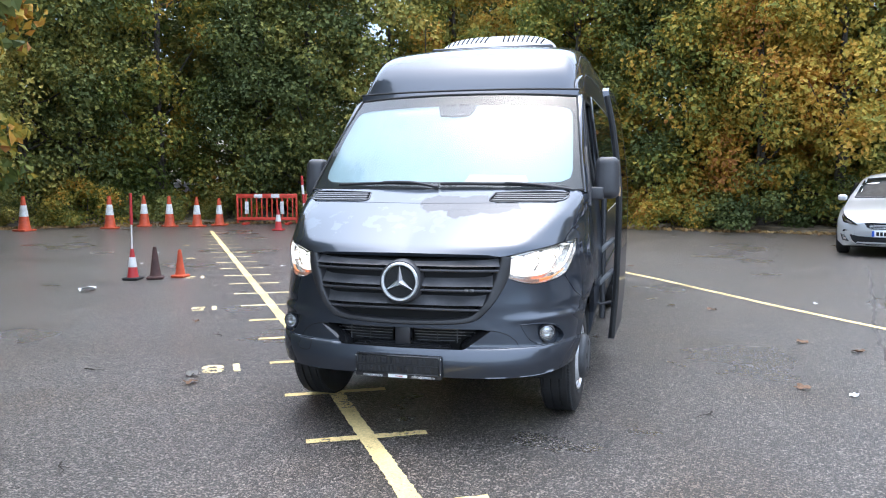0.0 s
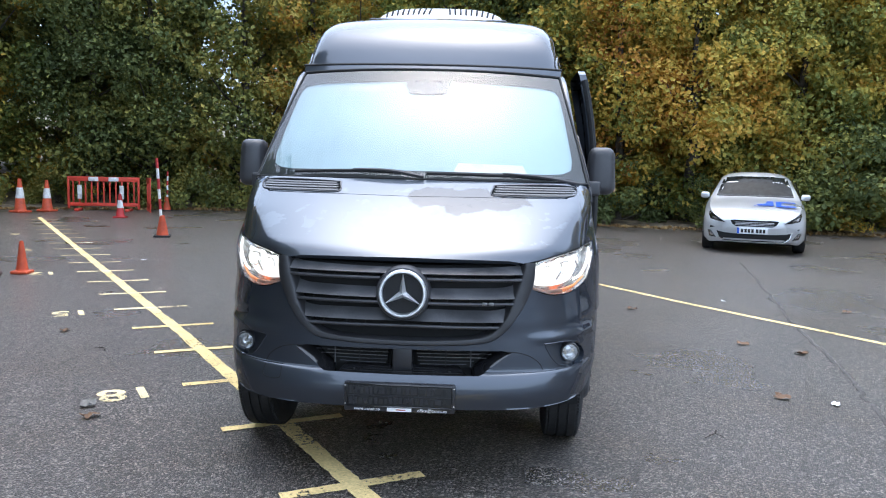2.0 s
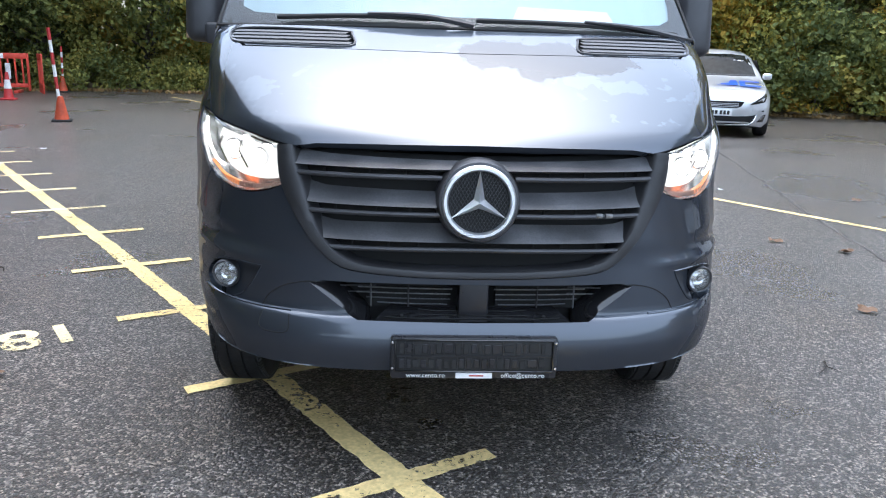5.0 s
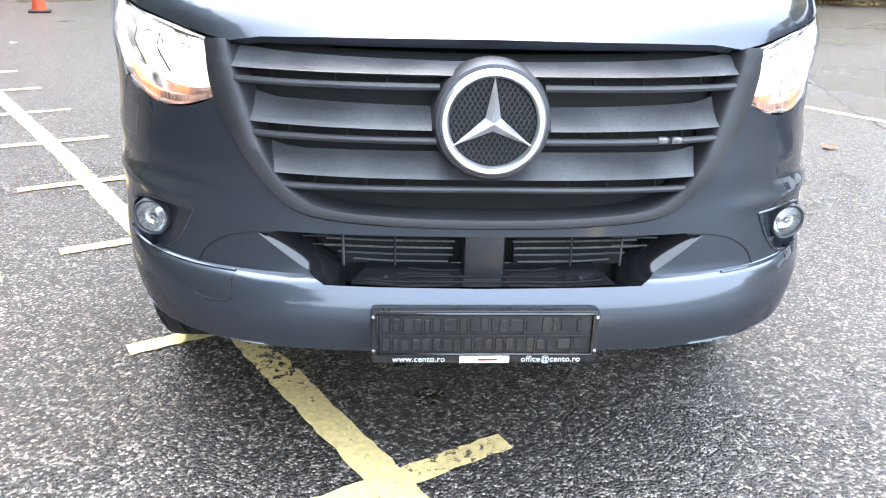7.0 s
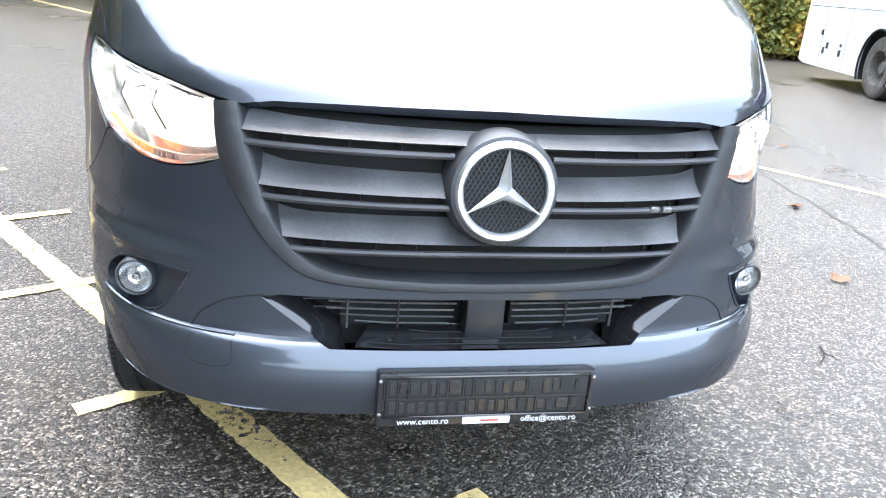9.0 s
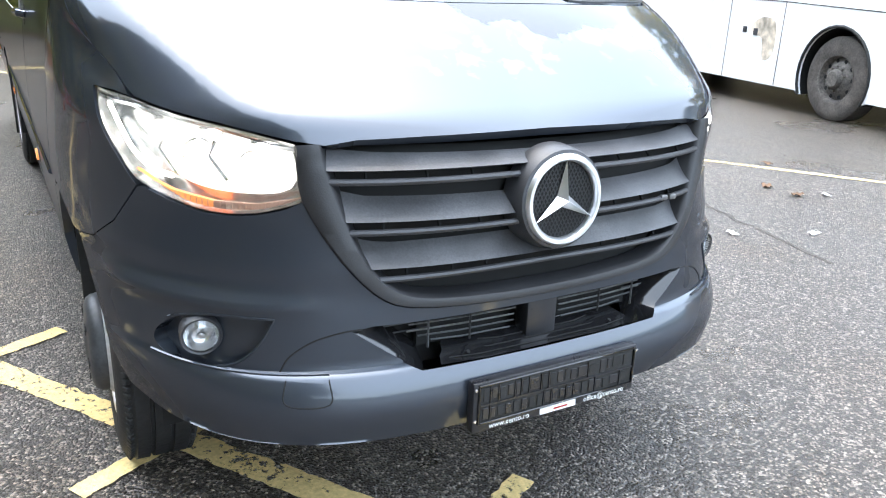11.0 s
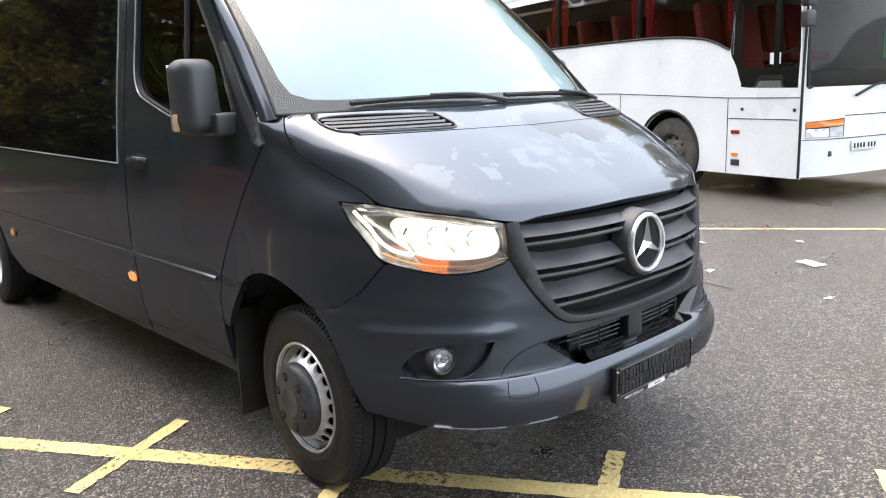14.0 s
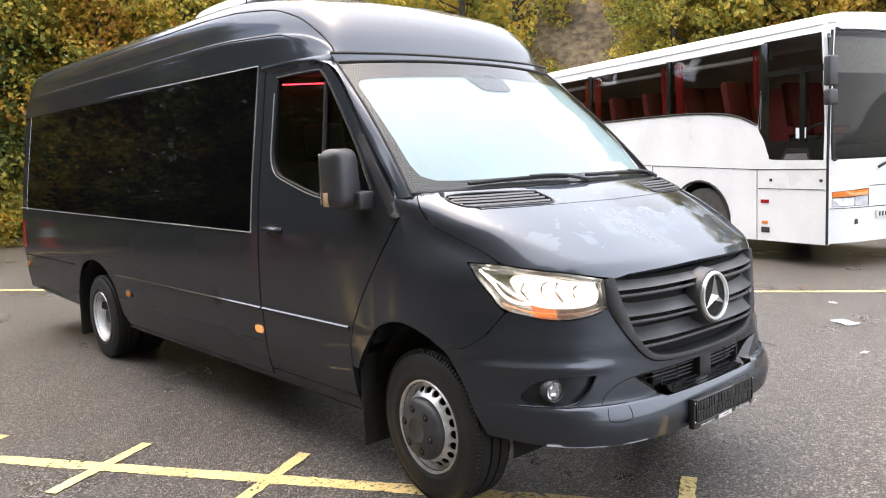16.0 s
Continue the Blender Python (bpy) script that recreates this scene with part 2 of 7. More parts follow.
bay = thing("bay_line", pose(0, 0, 0), "worn pale yellow painted line with metre ticks", "road marking", kind="structure")
part("line", strip([on_line(-2.6), on_line(3.6), on_line(18.9)], 0.105, bmesh.new()), PAINT, bay)
for k in range(-1, 19):
    c = on_line(k)
    part("tick", strip([c - CROSS * 0.35, c + CROSS * 0.35], 0.075, bmesh.new(), 0.0065, k), PAINT if k < 5 else PALE, bay)
single("second_bay_line", strip([(-6.6, 18.9), (1.23, 7.93), (2.67, 5.68), (3.75, 4.17), (4.84, 2.6), (5.85, 1.2), (7.3, -1.0)], 0.085, bmesh.new(), seed=5), PAINT, "long thin pale yellow painted line on tarmac", "road marking", kind="structure")


def road_number(text, place, size=0.36):
    c = bpy.data.curves.new("tmp", "FONT")
    c.body, c.size, c.align_x, c.align_y, c.offset = text, size, "CENTER", "CENTER", 0.008
    c.resolution_u = 4
    o = bpy.data.objects.new("tmp", c)
    me = bpy.data.meshes.new_from_object(o)
    bpy.data.objects.remove(o)
    me.materials.clear()
    me.materials.append(CREAM)
    ob = new("painted_number", me)
    ob.matrix_basis = pose(place[0], place[1], 0.005, 0, 0, 180 + 33)
    tagged(ob, "worn white painted number on the tarmac", "road marking", "painted numbers", "structure")


for k, text in enumerate(("18", "15", "12", "9", "6")):
    road_number(text, (-1.915 - 1.77 * k, 1.325 + 2.44 * k))

CRACK = mat("tarmac_crack", (0.070, 0.063, 0.056), 0.9, grain=0.5, scale=25, big=0.4, bigscale=3)
bm = bmesh.new()
pts = [(4.6, 10.4), (3.95, 7.1), (3.6, 5.5), (3.37, 4.35), (3.2, 3.2), (3.06, 2.5), (2.97, 2.12), (2.9, 1.75), (2.76, 1.2)]
rnd = random.Random(3)
wob = [(x + rnd.uniform(-0.02, 0.02), y) for x, y in spline(pts, 6, closed=False)]
single("tarmac_seam", strip(wob, 0.032, bm, 0.003, 8), CRACK, "dark crack along a tarmac repair", "crack", kind="structure")

# ---- materials of the minibus ----
def wet_paint(name, color):
    """Dark car paint with a clear coat; its level parts carry ragged dew and a painted sky sheen."""
    m = mat(name, color, 0.4, 0.7, coat=1.0, spec=0.08)
    nt = m.node_tree
    b = nt.nodes["Principled BSDF"]
    b.inputs["Coat IOR"].default_value = 1.6
    b.inputs["Specular Tint"].default_value = (0.04, 0.045, 0.06, 1)
    tc = nt.nodes.new("ShaderNodeTexCoord")
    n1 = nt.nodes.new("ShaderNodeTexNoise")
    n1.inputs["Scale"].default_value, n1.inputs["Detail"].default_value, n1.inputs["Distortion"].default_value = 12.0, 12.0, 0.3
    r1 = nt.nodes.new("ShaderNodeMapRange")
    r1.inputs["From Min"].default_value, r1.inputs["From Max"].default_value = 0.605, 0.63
    n2 = nt.nodes.new("ShaderNodeTexNoise")
    n2.inputs["Scale"].default_value, n2.inputs["Detail"].default_value = 130.0, 3.0
    sp = nt.nodes.new("ShaderNodeSeparateXYZ")
    up = nt.nodes.new("ShaderNodeNewGeometry")
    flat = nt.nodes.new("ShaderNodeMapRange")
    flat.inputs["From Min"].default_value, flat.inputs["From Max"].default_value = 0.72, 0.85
    mul = nt.nodes.new("ShaderNodeMath")
    mul.operation = "MULTIPLY"
    rough = nt.nodes.new("ShaderNodeMapRange")
    rough.inputs["To Min"].default_value, rough.inputs["To Max"].default_value = 0.4, 0.6
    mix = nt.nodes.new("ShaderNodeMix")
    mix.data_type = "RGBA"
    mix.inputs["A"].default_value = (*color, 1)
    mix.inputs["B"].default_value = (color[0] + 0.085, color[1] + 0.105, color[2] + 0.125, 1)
    bump = nt.nodes.new("ShaderNodeBump")
    bump.inputs["Strength"].default_value, bump.inputs["Distance"].default_value = 0.02, 0.002
    L = nt.links.new
    for n in (n1, n2):
        L(tc.outputs["Object"], n.inputs["Vector"])
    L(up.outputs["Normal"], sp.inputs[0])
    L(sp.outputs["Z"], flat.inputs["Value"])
    place = nt.nodes.new("ShaderNodeSeparateXYZ")
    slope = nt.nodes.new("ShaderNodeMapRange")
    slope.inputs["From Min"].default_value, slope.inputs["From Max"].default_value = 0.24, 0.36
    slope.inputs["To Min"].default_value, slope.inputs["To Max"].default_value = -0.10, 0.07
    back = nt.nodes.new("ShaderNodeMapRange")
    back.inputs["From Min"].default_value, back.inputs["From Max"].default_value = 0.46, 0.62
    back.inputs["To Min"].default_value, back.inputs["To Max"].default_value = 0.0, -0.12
    both = nt.nodes.new("ShaderNodeMath")
    # a soaked patch before one of the air intakes, its colour darkened for mirrored trees
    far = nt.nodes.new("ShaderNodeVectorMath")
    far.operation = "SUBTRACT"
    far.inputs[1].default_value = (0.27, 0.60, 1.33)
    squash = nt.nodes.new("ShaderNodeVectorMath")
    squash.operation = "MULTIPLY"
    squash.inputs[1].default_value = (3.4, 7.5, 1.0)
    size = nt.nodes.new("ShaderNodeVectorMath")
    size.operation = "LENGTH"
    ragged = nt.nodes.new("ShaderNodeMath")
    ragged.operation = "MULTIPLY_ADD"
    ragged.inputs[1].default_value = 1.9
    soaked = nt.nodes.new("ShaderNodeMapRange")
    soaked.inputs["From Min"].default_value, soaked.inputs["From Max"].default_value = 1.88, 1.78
    mirrored_dark = nt.nodes.new("ShaderNodeMix")
    mirrored_dark.data_type = "RGBA"
    mirrored_dark.inputs["B"].default_value = (color[0] * 0.45, color[1] * 0.45, color[2] * 0.45, 1)
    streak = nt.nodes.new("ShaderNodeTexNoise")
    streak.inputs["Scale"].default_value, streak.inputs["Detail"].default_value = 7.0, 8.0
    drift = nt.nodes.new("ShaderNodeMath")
    L(tc.outputs["Object"], place.inputs[0])
    L(place.outputs["Y"], slope.inputs["Value"])
    L(n1.outputs["Fac"], drift.inputs[0])
    L(place.outputs["Y"], back.inputs["Value"])
    L(slope.outputs[0], both.inputs[0])
    L(back.outputs[0], both.inputs[1])
    L(both.outputs[0], drift.inputs[1])
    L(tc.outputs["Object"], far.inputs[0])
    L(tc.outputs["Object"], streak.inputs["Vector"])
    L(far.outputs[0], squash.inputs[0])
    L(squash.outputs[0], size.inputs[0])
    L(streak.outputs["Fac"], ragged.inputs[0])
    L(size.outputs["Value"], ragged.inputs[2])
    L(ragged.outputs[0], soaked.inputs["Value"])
    L(soaked.outputs[0], mirrored_dark.inputs["Factor"])
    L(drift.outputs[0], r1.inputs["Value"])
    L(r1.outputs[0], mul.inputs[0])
    film = nt.nodes.new("ShaderNodeMapRange")
    film.inputs["To Min"].default_value, film.inputs["To Max"].default_value = 0.07, 0.22
    L(mul.outputs[0], film.inputs["Value"])
    L(film.outputs[0], b.inputs["Coat Roughness"])
    L(flat.outputs[0], mul.inputs[1])
    dust = nt.nodes.new("ShaderNodeMapRange")
    dust.inputs["From Min"].default_value, dust.inputs["From Max"].default_value = 0.05, 0.45
    dust.inputs["To Min"].default_value, dust.inputs["To Max"].default_value = 0.5, 1.0
    L(sp.outputs["Z"], dust.inputs["Value"])
    L(dust.outputs[0], b.inputs["Coat Weight"])
    L(mul.outputs[0], rough.inputs["Value"])
    L(rough.outputs[0], b.inputs["Roughness"])
    # level parts coloured paler for the sky's sheen, more so under the dew patches
    dew_sheen = nt.nodes.new("ShaderNodeMath")
    dew_sheen.operation = "MULTIPLY_ADD"
    dew_sheen.inputs[1].default_value = 0.42
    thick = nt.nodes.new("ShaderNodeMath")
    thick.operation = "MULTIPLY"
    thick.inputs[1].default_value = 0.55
    L(flat.outputs[0], dew_sheen.inputs[0])
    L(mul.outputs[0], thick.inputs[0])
    L(thick.outputs[0], dew_sheen.inputs[2])
    L(dew_sheen.outputs[0], mix.inputs["Factor"])
    L(mix.outputs["Result"], mirrored_dark.inputs["A"])
    L(mirrored_dark.outputs["Result"], b.inputs["Base Color"])
    L(n2.outputs["Fac"], bump.inputs["Height"])
    L(bump.outputs[0], b.inputs["Normal"])
    return m


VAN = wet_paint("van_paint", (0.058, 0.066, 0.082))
PLASTIC = mat("black_plastic", (0.042, 0.042, 0.046), 0.42, grain=0.15, scale=300, bump=0.08, big=0.25, bigscale=6)
GRILLE_BLACK = mat("grille_black", (0.024, 0.024, 0.026), 0.5, grain=0.15, scale=300, bump=0.08, big=0.25, bigscale=6)
SLAT = mat("grille_slat", (0.062, 0.062, 0.066), 0.36, grain=0.2, scale=200, bump=0.06, big=0.35, bigscale=9)
HOLDER = mat("holder_black", (0.020, 0.020, 0.023), 0.3, grain=0.1, scale=200, bump=0.04, big=0.2, bigscale=12)
GLOSS = mat("gloss_black", (0.01, 0.01, 0.011), 0.12, coat=0.5)
RUBBER = mat("rubber", (0.016, 0.016, 0.016), 0.75, grain=0.2, scale=90, bump=0.1, big=0.35, bigscale=9)
CHROME = mat("chrome", (0.75, 0.76, 0.78), 0.12, 1.0, big=0.1, bigscale=20)
BADGE = mat("badge_chrome", (0.88, 0.89, 0.90), 0.36, 0.9, big=0.08, bigscale=20)
STEEL = mat("silver_wheel", (0.66, 0.66, 0.67), 0.34, 0.5, grain=0.12, scale=60, big=0.2, bigscale=9)
HUBGREY = mat("hub_grey", (0.06, 0.062, 0.066), 0.45, 0.2, grain=0.2, scale=80, big=0.2, bigscale=12)
DARK = mat("dark_inside", (0.008, 0.008, 0.008), 0.9)
FINS = mat("radiator_fins", (0.22, 0.22, 0.22), 0.4, 0.8, grain=0.3, scale=80)
LAMP_BACK = mat("lamp_reflector", (0.75, 0.76, 0.77), 0.22, 0.9, big=0.25, bigscale=25)
LAMP_ON = glow("lamp_lit", (1.0, 0.95, 0.85), 0.9)
BULB_ON = glow("bulb_lit", (1.0, 0.93, 0.80), 5.0)
BOWL_ON = glow("lit_reflector", (0.95, 0.90, 0.80), 0.30)
AMBER_ON = glow("amber_lit", (1.0, 0.33, 0.10), 0.17)
RIBBED = mat("ribbed_lens", (0.62, 0.40, 0.32), 0.25, 0.2, coat=0.5)
AMBER = mat("amber_lens", (0.75, 0.20, 0.02), 0.2, coat=0.6)
RED_LENS = mat("red_lens", (0.35, 0.015, 0.012), 0.2, coat=0.6)
BLACK_GLASS = mat("privacy_glass", (0.003, 0.003, 0.004), 0.03, spec=0.06)
WHITE_PAPER = mat("white_paper", (0.8, 0.8, 0.8), 0.6)


def clear_glass(name, tint=(0.9, 0.95, 0.93), rough=0.02, clear=0.85, ior=1.55):
    """Thin pane: mostly see-through, with a mirror sheen."""
    m = bpy.data.materials.new(name)
    m.use_nodes = True
    nt = m.node_tree
    nt.nodes.remove(nt.nodes["Principled BSDF"])
    t, g, mx, fr = (nt.nodes.new("ShaderNode" + n) for n in ("BsdfTransparent", "BsdfGlossy", "MixShader", "Fresnel"))
    t.inputs[0].default_value = (*[c * clear for c in tint], 1)
    g.inputs["Roughness"].default_value = rough
    fr.inputs["IOR"].default_value = ior
    nt.links.new(fr.outputs[0], mx.inputs[0])
    nt.links.new(t.outputs[0], mx.inputs[1])
    nt.links.new(g.outputs[0], mx.inputs[2])
    nt.links.new(mx.outputs[0], nt.nodes["Material Output"].inputs[0])
    return m


GLASS = clear_glass("lamp_glass", (1, 1, 1), clear=0.92)
TINTED = clear_glass("door_glass", (0.55, 0.6, 0.6), clear=0.8)


def misted():
    """The inner face of the windscreen, white with condensation that thins out in runs near the top."""
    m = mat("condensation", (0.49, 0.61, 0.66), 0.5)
    nt = m.node_tree
    b = nt.nodes["Principled BSDF"]
    tc = nt.nodes.new("ShaderNodeTexCoord")
    mp = nt.nodes.new("ShaderNodeMapping")
    mp.inputs["Scale"].default_value = (22, 2.0, 2.0)
    runs = nt.nodes.new("ShaderNodeTexNoise")
    runs.inputs["Scale"].default_value, runs.inputs["Detail"].default_value = 1.0, 5.0
    soft = nt.nodes.new("ShaderNodeTexNoise")
    soft.inputs["Scale"].default_value, soft.inputs["Detail"].default_value = 2.2, 3.0
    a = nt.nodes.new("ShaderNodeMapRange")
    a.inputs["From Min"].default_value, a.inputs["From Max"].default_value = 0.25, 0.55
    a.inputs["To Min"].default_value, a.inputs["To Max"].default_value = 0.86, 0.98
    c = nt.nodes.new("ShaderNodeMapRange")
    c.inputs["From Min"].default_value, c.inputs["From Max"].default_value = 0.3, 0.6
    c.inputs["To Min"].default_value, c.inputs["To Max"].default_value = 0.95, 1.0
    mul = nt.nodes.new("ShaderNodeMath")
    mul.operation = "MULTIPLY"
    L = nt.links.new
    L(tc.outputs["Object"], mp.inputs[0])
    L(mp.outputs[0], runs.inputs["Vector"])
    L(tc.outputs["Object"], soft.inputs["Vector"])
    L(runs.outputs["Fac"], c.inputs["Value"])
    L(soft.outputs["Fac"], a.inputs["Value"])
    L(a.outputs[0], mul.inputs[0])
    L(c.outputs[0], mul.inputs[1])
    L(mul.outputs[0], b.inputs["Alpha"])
    return m


MIST = misted()
BORDER = mat("printed_border", (0.030, 0.033, 0.036), 0.3, coat=0.3)


# ---- shape of the minibus: a nose that wraps round into flat sides ----
YB, TURNS = 1.25, 1.57
nose_y = curve((0.26, 0.15), (0.33, 0.10), (0.40, 0.072), (0.47, 0.058), (0.50, 0.062), (0.546, 0.082), (0.553, 0.088), (0.560, 0.110), (0.575, 0.113), (0.7, 0.112), (0.8, 0.102), (0.9, 0.097), (1.0, 0.115), (1.05, 0.14), (1.08, 0.18), (1.15, 0.29), (1.25, 0.45), (1.35, 0.63), (1.42, 0.78))
half_w = curve((0.26, 0.90), (0.4, 0.945), (0.55, 0.973), (0.7, 0.982), (0.755, 0.983), (0.775, 0.992), (0.9, 0.992), (1.1, 0.985), (1.25, 0.975), (1.42, 0.957), (1.7, 0.918), (2.05, 0.869), (2.3, 0.835))
power = curve((0.26, 3.7), (0.5, 3.5), (0.62, 3.32), (0.92, 2.68), (1.12, 3.1), (1.25, 3.0), (1.42, 3.0))
crease_u = curve((1.05, 0.30), (1.15, 0.42), (1.25, 0.55), (1.35, 0.68), (1.42, 0.78))
crease_h = curve((1.03, 0.0), (1.06, 0.006), (1.12, 0.026), (1.26, 0.032), (1.35, 0.020), (1.40, 0.008), (1.42, 0.0))


def tumble(y, z):
    """How far the cab's sides lean in above the belt line."""
    return 0.012 * min(1, max(0, (2.3 - y) / 0.45)) * min(1, max(0, (z - 1.40) / 0.25))


def F(u, z):
    s, u = (1 if u >= 0 else -1), abs(u)
    w, d, n = half_w(z), YB - nose_y(z), power(z)
    if u >= 1:
        y = YB + (u - 1) * TURNS
        w -= tumble(y, z)
        return Vector((s * w, y, z))
    a = u * math.pi / 2
    w += 0.022 * math.sin(math.pi * max(u - 0.55, 0) / 0.45) * min(1, max(0, min((z - 0.32) / 0.2, (1.2 - z) / 0.25)))
    r = ((math.sin(a) / w) ** n + (math.cos(a) / d) ** n) ** (-1 / n)
    if 0.64 < z < 0.78:
        r += 0.014 * math.exp(-(((z - 0.706) / 0.02) ** 2)) * min(1, max(0, (u - 0.30) / 0.1)) * min(1, max(0, (0.64 - u) / 0.06))
    if z > 1.03:
        d_ = u - crease_u(z)
        t_ = max(0.0, 1 - d_ / 0.20) if d_ > 0 else max(0.0, 1 + d_ / 0.50)
        r += 2.0 * crease_h(z) * (t_ if d_ > 0 else t_ ** 1.25)
    y = YB - r * math.cos(a)
    return Vector((s * (r * math.sin(a) - tumble(y, z) * u * u), y, z))


def Fn(u, z, off):
    p = F(u, z)
    if off:
        e = 0.004
        n = (F(u + e, z) - F(u - e, z)).cross(F(u, z + e) - F(u, z - e))
        p = p + n.normalized() * off
    return p


def S(y, z):
    """The (u, z) of a place on the flat side."""
    if y < YB:
        return (math.atan2(half_w(z) * 0.99, YB - y) / (math.pi / 2), z)
    return (1 + (y - YB) / TURNS, z)


def inside(pts, poly):
    x, y = pts[:, 0], pts[:, 1]
    hit = np.zeros(len(pts), bool)
    for (x0, y0), (x1, y1) in zip(poly, poly[1:] + poly[:1]):
        if y0 != y1:
            hit ^= ((y0 > y) != (y1 > y)) & (x < (x1 - x0) * (y - y0) / (y1 - y0) + x0)
    return hit


def fine(loop, step):
    out = []
    for p, q in zip(loop, loop[1:] + loop[:1]):
        n = max(int(math.ceil(math.dist(p, q) / step)), 1)
        out += [(p[0] + (q[0] - p[0]) * k / n, p[1] + (q[1] - p[1]) * k / n) for k in range(n)]
    return out


def sheet(outline, holes=(), at=F, step=0.025, lip=0.02, off=0.0, sides=(1, -1), centre=False, rows=()):
    """A curved panel: a flat outline with holes, laid onto a surface at(u, z), with its edge turned inwards by lip.
    centre: the outline's line u = 0 is the middle, where the two halves meet."""
    from mathutils.geometry import delaunay_2d_cdt

    loops = [fine(list(outline), step)] + [fine(list(h), step * 0.7) for h in holes]
    flat = [p for l in loops for p in l]
    arr = np.array(flat)
    gx = np.arange(arr[:, 0].min() + step / 2, arr[:, 0].max(), step)
    gy = np.arange(arr[:, 1].min() + step / 2, arr[:, 1].max(), step)
    grid = np.array([(x + (0.5 * step if j % 2 else 0), y) for j, y in enumerate(gy) for x in gx]).reshape(-1, 2)
    if rows:
        grid = np.concatenate([grid[np.min([np.abs(grid[:, 1] - z) for z in rows], axis=0) > 0.006]] + [np.array([(x, z) for x in gx]) for z in rows])
    if len(grid):
        ok = inside(grid, loops[0])
        for h in loops[1:]:
            ok &= ~inside(grid, h)
        grid = grid[ok]
    if len(grid):
        near = np.full(len(grid), 9.0)
        for x, y in flat:
            near = np.minimum(near, np.hypot(grid[:, 0] - x, grid[:, 1] - y))
        grid = grid[near > (0.3 if rows else 0.55) * step]
    edges, k = [], 0
    for l in loops:
        edges += [(k + j, k + (j + 1) % len(l)) for j in range(len(l))]
        k += len(l)
    vs, _, fs, _, _, _ = delaunay_2d_cdt([Vector(p) for p in flat + [tuple(g) for g in grid]], edges, [], 0, 1e-6)
    va = np.array([tuple(v) for v in vs])
    cen = np.array([va[list(f)].mean(0) for f in fs])
    ok = inside(cen, loops[0])
    for h in loops[1:]:
        ok &= ~inside(cen, h)
    bm = bmesh.new()
    for s in sides:
        def put(u, z, depth):
            p = at(u, z) if not (off - depth) else (Fn(u, z, off - depth) if at is F else at(u, z, off - depth))
            return bm.verts.new((p.x if s > 0 else -p.x, p.y, p.z))
        made = {}
        for f, good in zip(fs, ok):
            if good:
                for i in f:
                    if i not in made:
                        made[i] = put(*va[i], 0)
                tri = [made[i] for i in f]
                try:
                    bm.faces.new(tri if s > 0 else tri[::-1])
                except ValueError:
                    pass
        if lip:
            for l in loops:
                top = [put(*p, 0) for p in l]
                low = [put(*p, lip) for p in l]
                for j in range(len(l)):
                    a, b = l[j], l[(j + 1) % len(l)]
                    if centre and abs(a[0]) < 1e-6 and abs(b[0]) < 1e-6:
                        continue
                    q = [top[j], low[j], low[(j + 1) % len(l)], top[(j + 1) % len(l)]]
                    bm.faces.new(q if s > 0 else q[::-1])
    bmesh.ops.remove_doubles(bm, verts=bm.verts, dist=2e-4)
    return bm


van = thing("minibus", pose(0, 0, 0, 0, 0, 1.5), "dark grey high-roof minibus, headlights lit, wet, parked on tarmac", "minibus")

# --- outlines on the nose, one half, as (u, z) ---
LAMP_TOP = [(0.338, 1.060), (0.408, 1.085), (0.47, 1.100), (0.552, 1.121), (0.60, 1.129), (0.640, 1.134)]
LAMP_OUT = [(0.618, 1.075), (0.588, 1.010), (0.565, 0.955), (0.545, 0.936)]
LAMP_LOW = [(0.50, 0.918), (0.444, 0.902), (0.385, 0.908), (0.330, 0.936)]
BONNET_EDGE = [(0.560, 1.130), (0.604, 1.178), (0.668, 1.224), (0.745, 1.280), (0.785, 1.335), (0.822, 1.418)]
GRILLE_OUT = [(0.330, 0.94), (0.308, 0.868), (0.275, 0.785), (0.236, 0.716), (0.19, 0.691), (0.09, 0.679), (0.0, 0.676)]


def open_spline(pts, n=4):
    return spline(pts, n, closed=False)


# bonnet
COWL = [(0.62, 1.346), (0.745, 1.398), (0.765, 1.42)]
bonnet = [(0.0, 1.073), (0.20, 1.071), (0.27, 1.068), (0.305, 1.058), (0.338, 1.066)] + open_spline([(u, z + 0.006) for u, z in LAMP_TOP[1:4]])[1:] + open_spline(BONNET_EDGE)[1:] + [(0.768, 1.419), (0.748, 1.399), (0.622, 1.342), (0.35, 1.341), (0.0, 1.337)]
part("bonnet", sheet(bonnet, step=0.018, centre=True, lip=0.025), VAN, van, "dark grey bonnet with water patches, sky sheen and mirrored trees in its colour")
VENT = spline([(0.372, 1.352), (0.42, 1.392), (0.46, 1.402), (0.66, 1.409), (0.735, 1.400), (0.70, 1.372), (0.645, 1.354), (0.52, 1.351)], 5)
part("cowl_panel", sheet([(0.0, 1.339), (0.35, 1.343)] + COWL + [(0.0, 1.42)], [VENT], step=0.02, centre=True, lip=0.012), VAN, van)
